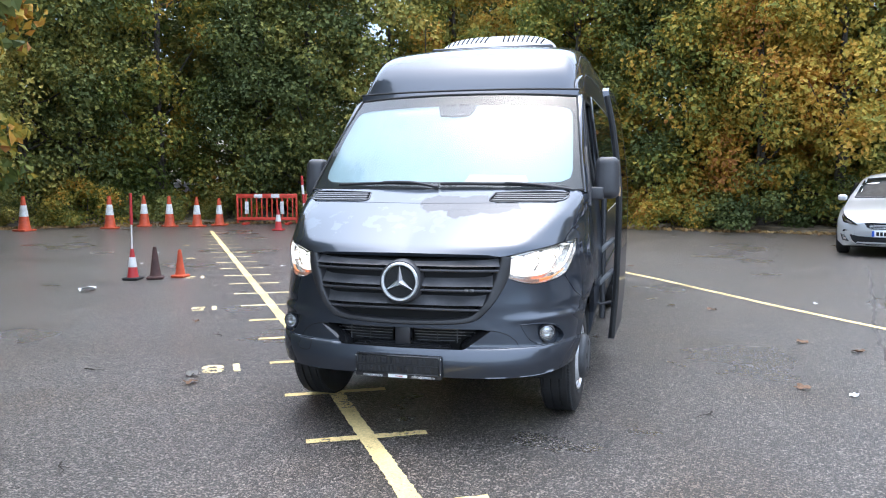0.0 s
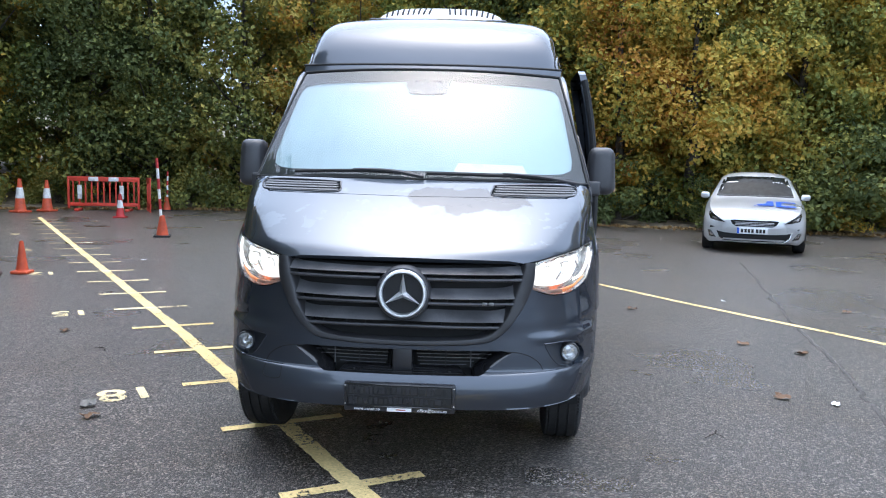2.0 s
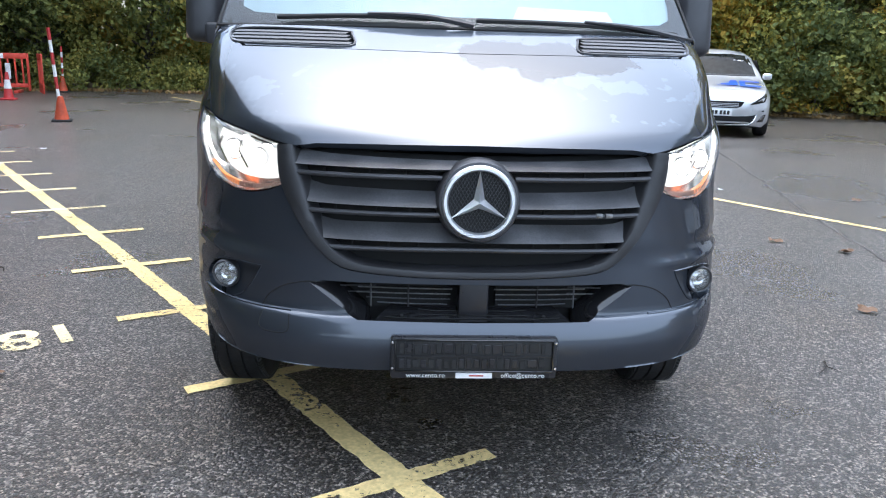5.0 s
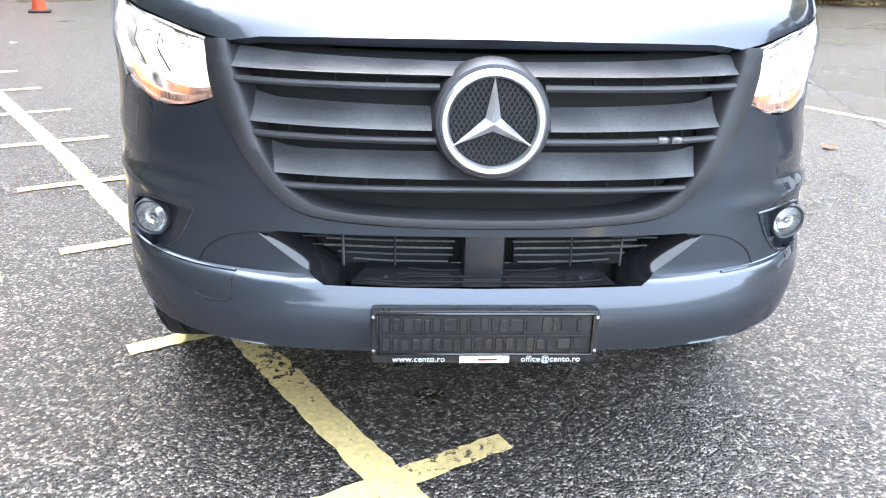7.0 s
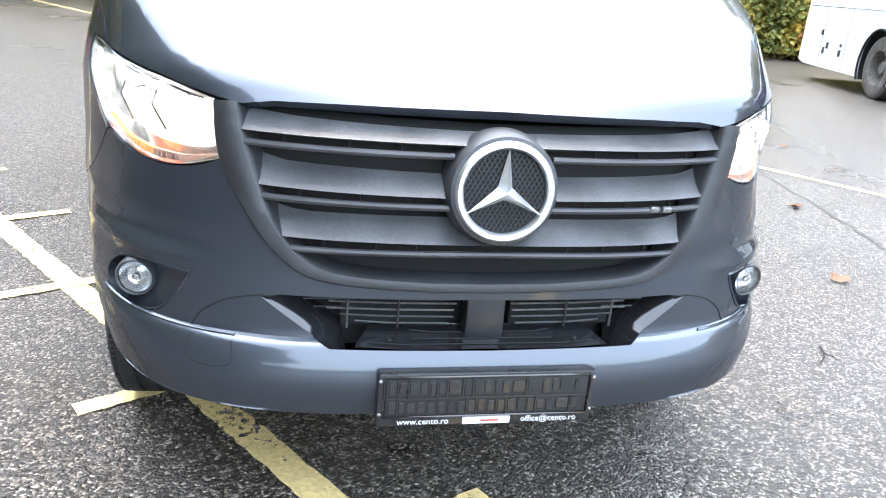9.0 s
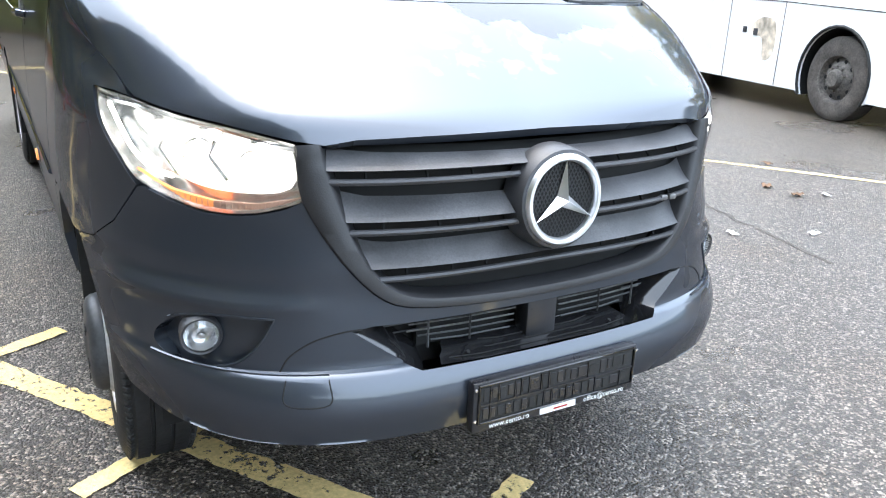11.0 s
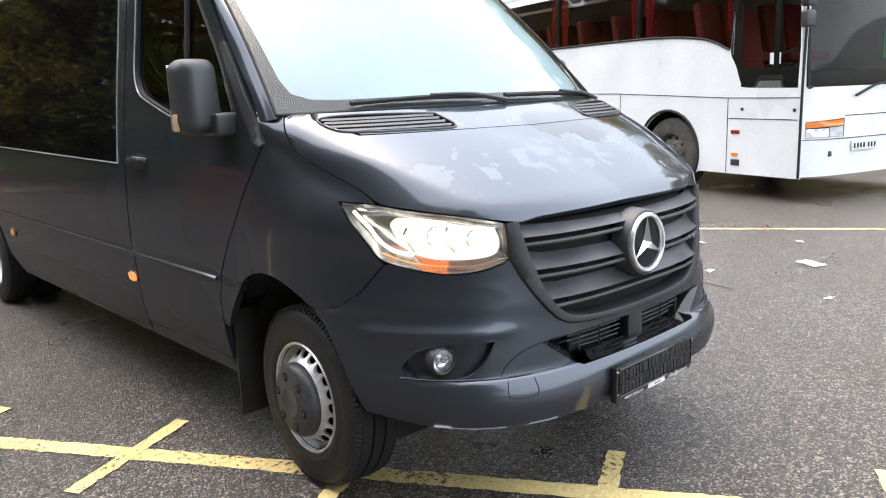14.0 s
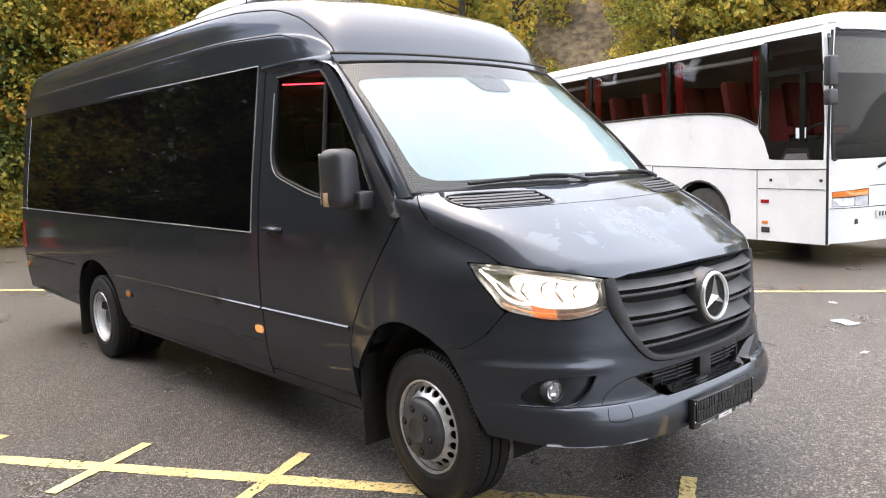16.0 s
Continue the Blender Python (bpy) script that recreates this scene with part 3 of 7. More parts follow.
for s in (1, -1):
    vent = part("cowl_vent", sheet(VENT, step=0.02, off=-0.016, lip=0.0, sides=(s,)), DARK, van, "black slatted air intake")
    for k, z in enumerate((1.362, 1.375, 1.387, 1.398)):
        row = np.linspace(0.37, 0.74, 60)
        ok = inside(np.array([(u, z) for u in row]), VENT)
        us = row[ok][1:-1]
        if len(us) > 3:
            bm = bmesh.new()
            prof = [[bm.verts.new(Fn(s * u, z + dz, o)) for u in us] for dz, o in ((-0.0052, -0.008), (-0.005, 0.0015), (0.0025, 0.001), (0.0045, -0.006))]
            for p, q in zip(prof, prof[1:]):
                for j in range(len(us) - 1):
                    f = [p[j], p[j + 1], q[j + 1], q[j]]
                    bm.faces.new(f if s > 0 else f[::-1])
            part("slat", bm, PLASTIC, vent)
    part("vent_frame", tube([Fn(s * u, z, 0.001) for u, z in VENT + VENT[:1]], 0.0045, 6), PLASTIC, vent)
    bm = None
    for u in np.linspace(0.39, 0.66, 26):
        bm = tube([Fn(s * u, 1.354, -0.004), Fn(s * (u + 0.008), 1.362, -0.004)], 0.003, 4, bm)
    tagged(part("vent_mesh", bm, PLASTIC, vent), kind="stuff")

# wings
ARCH = open_spline([(0.606, 0.412), (0.636, 0.520), (0.668, 0.645), (0.72, 0.762), (0.82, 0.838), (0.912, 0.842), (1.0, 0.785), (1.068, 0.675), (1.112, 0.564), (1.125, 0.42)], 5)
cut = next(k for k, p in enumerate(ARCH) if p[0] >= 0.72 - 1e-6)
last = next(k for k, p in enumerate(ARCH) if p[0] >= 1.112 - 1e-6)
wing = [(0.646, 1.136), (0.60, 1.133), (0.566, 1.127)] + [(u + 0.004, z) for u, z in open_spline(BONNET_EDGE)[1:]] + [S(1.112, 1.415), S(1.05, 1.325), S(1.094, 1.267), S(1.204, 1.116), S(1.339, 0.926), S(1.419, 0.796), S(1.469, 0.69), S(1.469, 0.57)] + ARCH[cut : last + 1][::-1] + [(0.655, 0.779), (0.604, 0.834), (0.556, 0.930)] + [(u + 0.005, z) for u, z in LAMP_OUT[:3]][::-1]
for s in (1, -1):
    part("front_wing", sheet(wing, step=0.022, sides=(s,), lip=0.03), VAN, van)

# front bumper
INTAKE = [(0.19, 0.548), (0.203, 0.556), (0.225, 0.582), (0.247, 0.612), (0.274, 0.648), (0.25, 0.657), (0.12, 0.657)]
FOG = spline([(0.362, 0.679), (0.362, 0.679), (0.43, 0.676), (0.48, 0.660), (0.515, 0.622), (0.525, 0.585), (0.50, 0.561), (0.44, 0.557), (0.405, 0.575), (0.38, 0.62)], 4)
front = [(0.0, 0.673)] + open_spline([(u, z - 0.003) for u, z in GRILLE_OUT[::-1]], 3)[1:] + [(0.334, 0.934)] + open_spline([(u, z - 0.005) for u, z in LAMP_LOW[::-1]], 3)[1:] + [(0.545, 0.931), (0.554, 0.927), (0.6025, 0.832), (0.6535, 0.777), (0.718, 0.7605)] + ARCH[: cut - 1][::-1] + [(0.57, 0.410), (0.50, 0.400), (0.40, 0.394), (0.25, 0.392), (0.0, 0.392), (0.0, 0.545)] + INTAKE + [(0.0, 0.656)]
bumper = part("front_bumper", sheet(front, [FOG], step=0.02, centre=True, lip=0.03, rows=(0.686, 0.696, 0.706, 0.716, 0.728, 0.470, 0.500, 0.535, 0.545, 0.5535, 0.5605, 0.569)), VAN, van, "dark grey painted front bumper")
rim = bmesh.new()
loop = [(0.0, 0.545)] + INTAKE + [(0.0, 0.656)]
loop = [(-u, z) for u, z in loop[::-1][1:-1]] + loop
loop = fine(loop, 0.02)
rings = [[rim.verts.new(Fn(u * k, z + (0.6 - z) * j, o)) for u, z in loop] for k, j, o in ((1.0, 0.0, 0.0005), (0.955, 0.03, -0.012), (0.90, 0.05, -0.035), (0.84, 0.06, -0.075))]
for a, b in zip(rings, rings[1:]):
    for j in range(len(loop)):
        rim.faces.new([a[j], a[(j + 1) % len(loop)], b[(j + 1) % len(loop)], b[j]])
part("intake_surround", rim, GLOSS, bumper, "gloss black intake surround")
part("intake_back", box(-0.52, 0.22, 0.5, 0.46, 0.24, 0.68), DARK, bumper)
for s in (1, -1):
    for k, (x0, x1) in enumerate(((0.08, 0.295), (0.07, 0.33), (0.07, 0.36), (0.065, 0.355), (0.065, 0.315))):
        z = 0.582 + 0.0165 * k
        part("radiator_bar", tube([(s * x0, 0.150, z), (s * 0.22, 0.155, z), (s * x1, 0.168, z)], 0.0024, 6), FINS if k > 1 else HUBGREY, bumper, "dull metal bar behind the air intake")
    for x in (0.20, 0.315):
        part("radiator_strut", tube([(s * x, 0.146, 0.575), (s * x, 0.146, 0.66)], 0.0028, 5), RUBBER if x < 0.3 else HUBGREY, bumper)
    for z in (0.612, 0.632):
        part("side_wire", tube([(s * 0.30, 0.17, z + 0.004), (s * 0.42, 0.19, z - 0.004)], 0.002, 5), PLASTIC, bumper)
for s in (1, -1):
    part("radiator_core", box(s * 0.2 - 0.125, 0.185, 0.565, s * 0.2 + 0.125, 0.2, 0.648), DARK, bumper)
part("sensor_box", box(-0.046, 0.125, 0.552, 0.046, 0.18, 0.667, 0.008), HOLDER, bumper)
bm = bmesh.new()
for k, (y, z) in enumerate(((0.09, 0.546), (0.12, 0.552), (0.13, 0.560), (0.165, 0.565), (0.17, 0.572))):
    w = 0.30 - 0.012 * k
    bm.verts.new((-w, y + 0.015, z)), bm.verts.new((-w * 0.6, y, z)), bm.verts.new((w * 0.6, y, z)), bm.verts.new((w, y + 0.015, z))
bm.verts.ensure_lookup_table()
for k in range(4):
    for j in range(3):
        bm.faces.new([bm.verts[4 * k + j], bm.verts[4 * k + j + 1], bm.verts[4 * k + j + 5], bm.verts[4 * k + j + 4]])
tray = part("intake_tray", bm, GLOSS, bumper)
for k, (y, z, w) in enumerate(((0.104, 0.551, 0.27), (0.122, 0.556, 0.22), (0.140, 0.564, 0.17))):
    part("tray_rib", tube([(-w, y + 0.016, z), (-w * 0.7, y + 0.002, z), (w * 0.7, y + 0.002, z), (w, y + 0.016, z)], 0.0016, 5), DARK, tray)
for x in (-0.22, 0.22):
    part("tray_screw", lathe([(0.006, 0), (0.005, 0.003), (0, 0.004)], 8, m=pose(x, 0.118, 0.556, 25, 0, 0)), DARK, tray)


def seam(pts, r=0.0022, parent=van, material=DARK, off=-0.0004, name="panel_gap", mirror=True):
    for s in (1, -1) if mirror else (1,):
        dense = open_spline(pts, 6) if len(pts) > 2 else pts
        ps = [Fn(s * u, z, off) for u, z in dense]
        if s < 0:
            ps = [Vector((p.x, p.y, p.z)) for p in ps]
        part(name, tube(ps, r, 5), material, parent)


seam([(0.356, 0.560), (0.345, 0.595), (0.318, 0.630), (0.285, 0.648), (0.262, 0.652)], parent=bumper)
seam([(-0.30, 0.556), (-0.298, 0.500), (-0.345, 0.500), (-0.347, 0.556)], 0.0018, bumper, mirror=False)
seam([(0.30, 0.5565), (0.36, 0.5565), (0.45, 0.557), (0.53, 0.558)], 0.0035, bumper, VAN, 0.002, "bumper_ledge")
# plinth under the bumper
under = bmesh.new()
row = np.linspace(-0.6, 0.6, 41)
a = [under.verts.new(Fn(u, 0.394 + 0.02 * abs(u / 0.6) ** 3, -0.006)) for u in row]
b = [under.verts.new(Fn(u, 0.36, -0.07)) for u in row]
c = [under.verts.new(Vector((Fn(u, 0.36, -0.07).x, 0.75, 0.35))) for u in row]
for p, q in ((a, b), (b, c)):
    for k in range(40):
        under.faces.new([p[k], p[k + 1], q[k + 1], q[k]])
part("under_tray", under, PLASTIC, van)

# fog lamps
for s in (1, -1):
    pocket = part("fog_lamp_pocket", sheet(FOG, step=0.02, off=-0.035, lip=-0.035, sides=(s,)), VAN, bumper, "fog lamp recess")
    c = Fn(s * 0.456, 0.622, -0.012)
    aim = (Vector((0, -1, -0.05)) + Vector((s * 0.18, 0, 0))).normalized()
    m = Matrix.Translation(c) @ aim.to_track_quat("Z", "Y").to_matrix().to_4x4()
    lamp = part("fog_lamp", lathe([(0.047, -0.03), (0.047, 0.008), (0.044, 0.014), (0.04, 0.012), (0.034, -0.012), (0.0, -0.024)], 28, m=m), PLASTIC, bumper)
    part("reflector", lathe([(0.038, 0.008), (0.03, -0.006), (0.016, -0.012), (0.0, -0.013)], 28, m=m), LAMP_BACK, lamp)
    part("bulb", lathe([(0.012, -0.014), (0.012, 0.002), (0.008, 0.008), (0, 0.010)], 16, m=m), CHROME, lamp)
    g = part("lens", lathe([(0.042, 0.010), (0.036, 0.016), (0.02, 0.021), (0, 0.0225)], 28, m=m), GLASS, lamp)
    g.visible_shadow = False
    seam([(s * 0.50, 0.650), (s * 0.478, 0.664), (s * 0.43, 0.679), (s * 0.362, 0.679), (s * 0.362, 0.679), (s * 0.38, 0.62), (s * 0.405, 0.575), (s * 0.44, 0.557)], 0.0036, bumper, VAN, 0.0, "recess_trim", False)

# grille
def stretch(pts, n):
    """n points at even steps along a line in the plane."""
    d = np.r_[0, np.cumsum([math.dist(p, q) for p, q in zip(pts, pts[1:])])]
    arr = np.array([tuple(p) for p in pts])
    return [(float(np.interp(t, d, arr[:, 0])), float(np.interp(t, d, arr[:, 1]))) for t in np.linspace(0, d[-1], n)]


outer = stretch(open_spline(GRILLE_OUT[::-1], 5) + [(0.334, 0.97), (0.338, 1.056)], 60)
inner = stretch(open_spline([(0.0, 0.699), (0.09, 0.702), (0.19, 0.717), (0.232, 0.752), (0.262, 0.82), (0.282, 0.90), (0.302, 1.0), (0.31, 1.060)], 5), 60)
bm = bmesh.new()
rows = []
for k in range(-59, 60):
    (uo, zo), (ui, zi) = outer[abs(k)], inner[abs(k)]
    g_ = 1 if k >= 0 else -1
    row = []
    for t, off in ((0.0, -0.03), (0.0, 0.004), (0.10, 0.009), (0.5, 0.010), (0.90, 0.006), (1.0, 0.0), (1.06, -0.012), (1.15, -0.05)):
        row.append(bm.verts.new(Fn(g_ * (uo + (ui - uo) * t), zo + (zi - zo) * t, off)))
    rows.append(row)
for p, q in zip(rows, rows[1:]):
    for j in range(7):
        bm.faces.new([p[j], q[j], q[j + 1], p[j + 1]])
grille = part("grille", bm, GRILLE_BLACK, van, "matt black radiator grille with horizontal slats")
part("grille_back", sheet([(0.0, 0.68), (0.2, 0.70), (0.26, 0.80), (0.33, 1.0), (0.33, 1.085), (0.0, 1.085)], step=0.05, off=-0.06, lip=0, centre=True), DARK, grille)
inner_w = curve((0.70, 0.12), (0.72, 0.20), (0.752, 0.235), (0.82, 0.264), (0.90, 0.284), (1.0, 0.304), (1.07, 0.302))


def blade(z_hi, z_lo, spans):
    """One wide concave slat over a span of the grille's width."""
    b = bmesh.new()
    prof = ((0.0, -0.045), (0.25, -0.036), (0.5, -0.026), (0.75, -0.014), (0.93, -0.003), (1.0, 0.001), (1.03, -0.004), (1.02, -0.03))
    for lo, hi in spans:
        rows = []
        for t, off in prof:
            z = z_hi + (z_lo - z_hi) * t
            w = inner_w(z)
            row = []
            for k in range(25):
                e = lo + (hi - lo) * k / 24
                end = min(1.0, (1 - abs(e)) / 0.12)
                row.append(b.verts.new(Fn(e * w, z + 0.012 * (1 - end) * (1 - t), off)))
            rows.append(row)
        for p, q in zip(rows, rows[1:]):
            for k in range(24):
                b.faces.new([p[k], q[k], q[k + 1], p[k + 1]])
    return b


for hi, lo, gap, rib in ((1.058, 1.006, 0.0, 0.984), (0.946, 0.896, 0.24, 0.874), (0.838, 0.790, 0.0, 0.766)):
    for span in ((-1, -gap), (gap, 1)) if gap else ((-1, 1),):
        part("slat", blade(hi, lo, (span,)), SLAT, grille)
    w = inner_w(rib)
    for lo_, hi_ in ((-1, -0.2), (0.2, 1)) if rib > 0.85 else ((-1, 1),):
        part("rib", tube([Fn(e * w, rib - 0.003 * abs(e), -0.004) for e in np.linspace(lo_, hi_, 30)], 0.0075, 8), PLASTIC, grille)
    for e in (-0.85, -0.6, -0.4, 0.4, 0.6, 0.85):
        part("slat_brace", tube([Fn(e * w, lo, -0.03), Fn(e * w, rib, -0.02)], 0.004, 5), DARK, grille)
# badge: a ringed three-armed emblem
C = Vector((0.0, 0.098, 0.917))
face = Matrix.Translation(C) @ pose(0, 0, 0, 90 - 3, 0, 0)
badge = part("badge_base", lathe([(0.128, -0.05), (0.122, 0.0), (0.117, 0.014), (0.104, 0.017), (0.1, 0.008), (0.0, 0.004)], 48, m=face), PLASTIC, grille)
part("badge_ring", lathe([(0.109, 0.010), (0.109, 0.021), (0.104, 0.027), (0.096, 0.027), (0.091, 0.02), (0.091, 0.01)], 64, m=face), BADGE, badge, "bright chrome ring")
star = bmesh.new()
top, cen = [], star.verts.new((0, 0, 0.036))
for k in range(3):
    a = math.pi / 2 + k * 2 * math.pi / 3
    tip = star.verts.new((0.095 * math.cos(a), 0.095 * math.sin(a), 0.022))
    l, r = (star.verts.new((0.0185 * math.cos(a + d), 0.0185 * math.sin(a + d), 0.012)) for d in (math.pi / 3, -math.pi / 3))
    star.faces.new([cen, tip, l])
    star.faces.new([cen, r, tip])
bmesh.ops.recalc_face_normals(star, faces=star.faces)
bmesh.ops.transform(star, matrix=face, verts=star.verts)
part("badge_star", star, BADGE, badge, "bright chrome three-armed emblem", smooth=False)
part("badge_disc", lathe([(0.091, 0.009), (0.0, 0.009)], 48, m=face), DARK, badge)
bm = None
for k in range(-9, 10):
    h = math.sqrt(0.089**2 - (0.0093 * k) ** 2)
    for a in (60, -60):
        turn_ = pose(0, 0, 0, 0, 0, a)
        bm = tube([face @ turn_ @ Vector((-h, 0.0093 * k, 0.0105)), face @ turn_ @ Vector((h, 0.0093 * k, 0.0105))], 0.0014, 4, bm)
tagged(part("badge_mesh", bm, GRILLE_BLACK, badge), kind="stuff")
for k in range(2):
    part("grille_clip", box(0.36 + 0.03 * k, 0.121, 0.868, 0.382 + 0.03 * k, 0.134, 0.882, 0.003), FINS, grille, "small silver clip")

# headlights
LAMP = open_spline(LAMP_TOP, 4) + open_spline(LAMP_OUT, 4) + open_spline(LAMP_LOW, 4)
AMBER_LINE = [(0.56, 0.965), (0.53, 0.946), (0.50, 0.934), (0.44, 0.924), (0.385, 0.926), (0.332, 0.944)]
for s in (1, -1):
    head = part("headlight", sheet(LAMP, step=0.02, off=-0.055, lip=-0.05, sides=(s,)), LAMP_BACK, van, "clear headlight, lit white, with amber indicator")
    # lit reflector with two lamp rings before it
    part("reflector", sheet(spline([(0.348, 0.955), (0.352, 1.045), (0.42, 1.07), (0.50, 1.088), (0.545, 1.08), (0.535, 1.01), (0.50, 0.955), (0.43, 0.938)], 4), step=0.02, off=-0.042, lip=0.01, sides=(s,)), BOWL_ON, head, "reflector lit warm white")
    for u, z, r in ((0.392, 1.008, 0.030), (0.462, 1.022, 0.034)):
        c = Fn(s * u, z, -0.034)
        n = (Vector((0, -1, 0)) * 0.8 + (Fn(s * u, z, 0.01) - Fn(s * u, z, -0.01)).normalized() * 0.4).normalized()
        m = Matrix.Translation(c) @ n.to_track_quat("Z", "Y").to_matrix().to_4x4()
        part("lamp_ring", lathe([(r, 0.0), (r, 0.012), (r * 0.9, 0.016), (r * 0.82, 0.006), (r * 0.8, -0.004)], 28, m=m), CHROME, head)
        part("bulb", lathe([(0.013, -0.006), (0.013, 0.006), (0.009, 0.014), (0, 0.016)], 16, m=m), BULB_ON, head)
    for u in (0.425, 0.50):
        part("divider", tube([Fn(s * u, 0.965, -0.03), Fn(s * (u + 0.02), 1.02, -0.026), Fn(s * (u + 0.012), 1.06, -0.03)], 0.005, 6), CHROME, head)
    part("day_light", tube([Fn(s * u, z, -0.018) for u, z in open_spline([(0.615, 1.108), (0.585, 1.06), (0.562, 1.005), (0.535, 0.972), (0.50, 0.962)], 6)], 0.006, 6), LAMP_ON, head, "glowing white light line")
    part("brow", tube([Fn(s * u, z - 0.012, -0.014) for u, z in open_spline(LAMP_TOP, 5)], 0.007, 6), CHROME, head)
    low_edge = [(u, z + 0.006) for u, z in open_spline(LAMP_LOW, 3)[::-1][1:-1]]
    part("indicator", sheet([p for p in AMBER_LINE if p[0] > 0.43] + [(0.44, 0.909)] + [p for p in low_edge if p[0] > 0.445], step=0.02, off=-0.012, lip=0.01, sides=(s,)), AMBER_ON, head, "glowing amber indicator")
    part("indicator_lens", sheet([p for p in AMBER_LINE if p[0] < 0.445] + [p for p in low_edge if p[0] < 0.435] + [(0.44, 0.909)], step=0.02, off=-0.012, lip=0.01, sides=(s,)), RIBBED, head, "ribbed pale orange lens")
    for u in np.linspace(0.35, 0.52, 22):
        part("lens_rib", tube([Fn(s * u, float(np.interp(u, [0.332, 0.385, 0.44, 0.50, 0.53], [0.942, 0.925, 0.923, 0.932, 0.943])), -0.010), Fn(s * u, float(np.interp(u, [0.33, 0.385, 0.444, 0.50, 0.545], [0.94, 0.915, 0.909, 0.924, 0.942])), -0.010)], 0.0012, 4), RIBBED, head)
    g = part("lens", sheet(LAMP, step=0.02, off=-0.002, lip=0.008, sides=(s,)), GLASS, head)
    g.visible_shadow = False

# number plate holder
holder = part("plate_holder", box(-0.262, 0.034, 0.376, 0.262, 0.064, 0.509, 0.008), HOLDER, van, "empty black plate holder with white lettering", m=pose(0, 0, 0.007) @ Matrix.Diagonal((0.962, 1, 1, 1)))
part("holder_tray", box(-0.243, 0.031, 0.404, 0.243, 0.035, 0.499, 0.003), RUBBER, holder)
for z0, z1 in ((0.400, 0.405), (0.499, 0.504)):
    part("holder_rim", box(-0.250, 0.027, z0, 0.250, 0.036, z1, 0.002, 1), GLOSS, holder)
for x0 in (-0.250, 0.2445):
    part("holder_rim", box(x0, 0.027, 0.4055, x0 + 0.0055, 0.036, 0.4985, 0.002, 1), GLOSS, holder)
random.seed(4)
for z0, z1 in ((0.410, 0.446), (0.456, 0.494)):
    x = -0.236
    while x < 0.21:
        w = random.choice((0.012, 0.017, 0.017, 0.030))
        lift_ = random.uniform(0, 0.008)
        grey = RUBBER if random.random() < 0.5 else HOLDER
        part("tile", box(x, 0.0285, z0 + lift_, x + w, 0.0325, z1 - random.uniform(0, 0.008), 0.0012, 1), grey, holder)
        if random.random() < 0.45:
            part("rib", box(x + w + 0.002, 0.027, z0 - 0.003, x + w + 0.0045, 0.033, z1 + 0.002), HOLDER, holder)
        x += w + 0.007
part("rib", box(-0.242, 0.0272, 0.449, 0.242, 0.033, 0.4525), HOLDER, holder)
for x in (-0.256, 0.256):
    for z in (0.411, 0.493):
        part("screw", lathe([(0.0045, 0), (0.004, 0.003), (0, 0.004)], 10, m=pose(x, 0.0335, z, 90, 0, 0)), CHROME, holder)


def lettering(text, size, m, material, parent=None, name="lettering", depth=0.0006):
    c = bpy.data.curves.new("tmp", "FONT")
    c.body, c.size, c.extrude, c.align_x, c.align_y = text, size, depth, "CENTER", "CENTER"
    c.resolution_u = 3
    o = bpy.data.objects.new("tmp", c)
    me = bpy.data.meshes.new_from_object(o)
    bpy.data.objects.remove(o)
    me.materials.clear()
    me.materials.append(material)
    ob = new(name, me)
    ob.parent, ob.matrix_basis = parent, m
    return ob


part("sticker", box(-0.058, 0.0315, 0.379, 0.058, 0.0345, 0.397, 0.001, 1), WHITE_PAPER, holder)
part("sticker_bar", box(-0.015, 0.0305, 0.386, 0.03, 0.0314, 0.390), RED_LENS, holder)
lettering("www.cento.ro", 0.021, pose(-0.152, 0.033, 0.388, 90, 0, 0), WHITE_PAPER, holder)
lettering("office@cento.ro", 0.021, pose(0.155, 0.033, 0.388, 90, 0, 0), WHITE_PAPER, holder)

# ---- minibus: cab, sides, roof ----
part("engine_bay", box(-0.62, 0.42, 0.42, 0.58, 1.15, 1.02), DARK, van)
RAKE = 0.012


def W(u, v, off=0.0):
    """The windscreen's surface; u across in metres at mid height, v from 0 at its foot to 1."""
    if off:
        e = 0.004
        n = (W(u + e, v) - W(u - e, v)).cross(W(u, v + e) - W(u, v - e))
        return W(u, v) + n.normalized() * off
    a = u / 0.87
    c = abs(a)
    p = Vector((a * (0.93 + (0.815 - 0.93) * v), (0.80 + 0.21 * c**2.6) * (1 - v) + (1.56 + 0.14 * c**2.4) * v - 0.03 * math.sin(math.pi * v), 1.424 - 0.006 * c**2 + (0.672 - 0.012 * c**2) * v))
    return p


rim_in = [(0.0, 0.075), (0.66, 0.075), (0.75, 0.085), (0.80, 0.12), (0.818, 0.20), (0.832, 0.6), (0.834, 0.80), (0.81, 0.855), (0.74, 0.872), (0.0, 0.880)]
screen_edge = [(0.0, 0.0), (0.87, 0.0), (0.87, 1.0), (0.0, 1.0)]
screen = part("windscreen", sheet(screen_edge, at=W, step=0.04, centre=True, lip=0.006), clear_glass("windscreen_glass", (0.92, 0.97, 0.96), 0.015, 0.9), van, "misted windscreen with a dark border")
screen.visible_shadow = False
part("border", sheet([(0.0, 0.002), (0.868, 0.002), (0.868, 0.998), (0.0, 0.998), (0.0, 0.880)] + rim_in[1:-1][::-1] + [(0.0, 0.075)], at=W, step=0.03, off=-0.009, lip=0.0, centre=True), BORDER, screen, "black printed glass border")
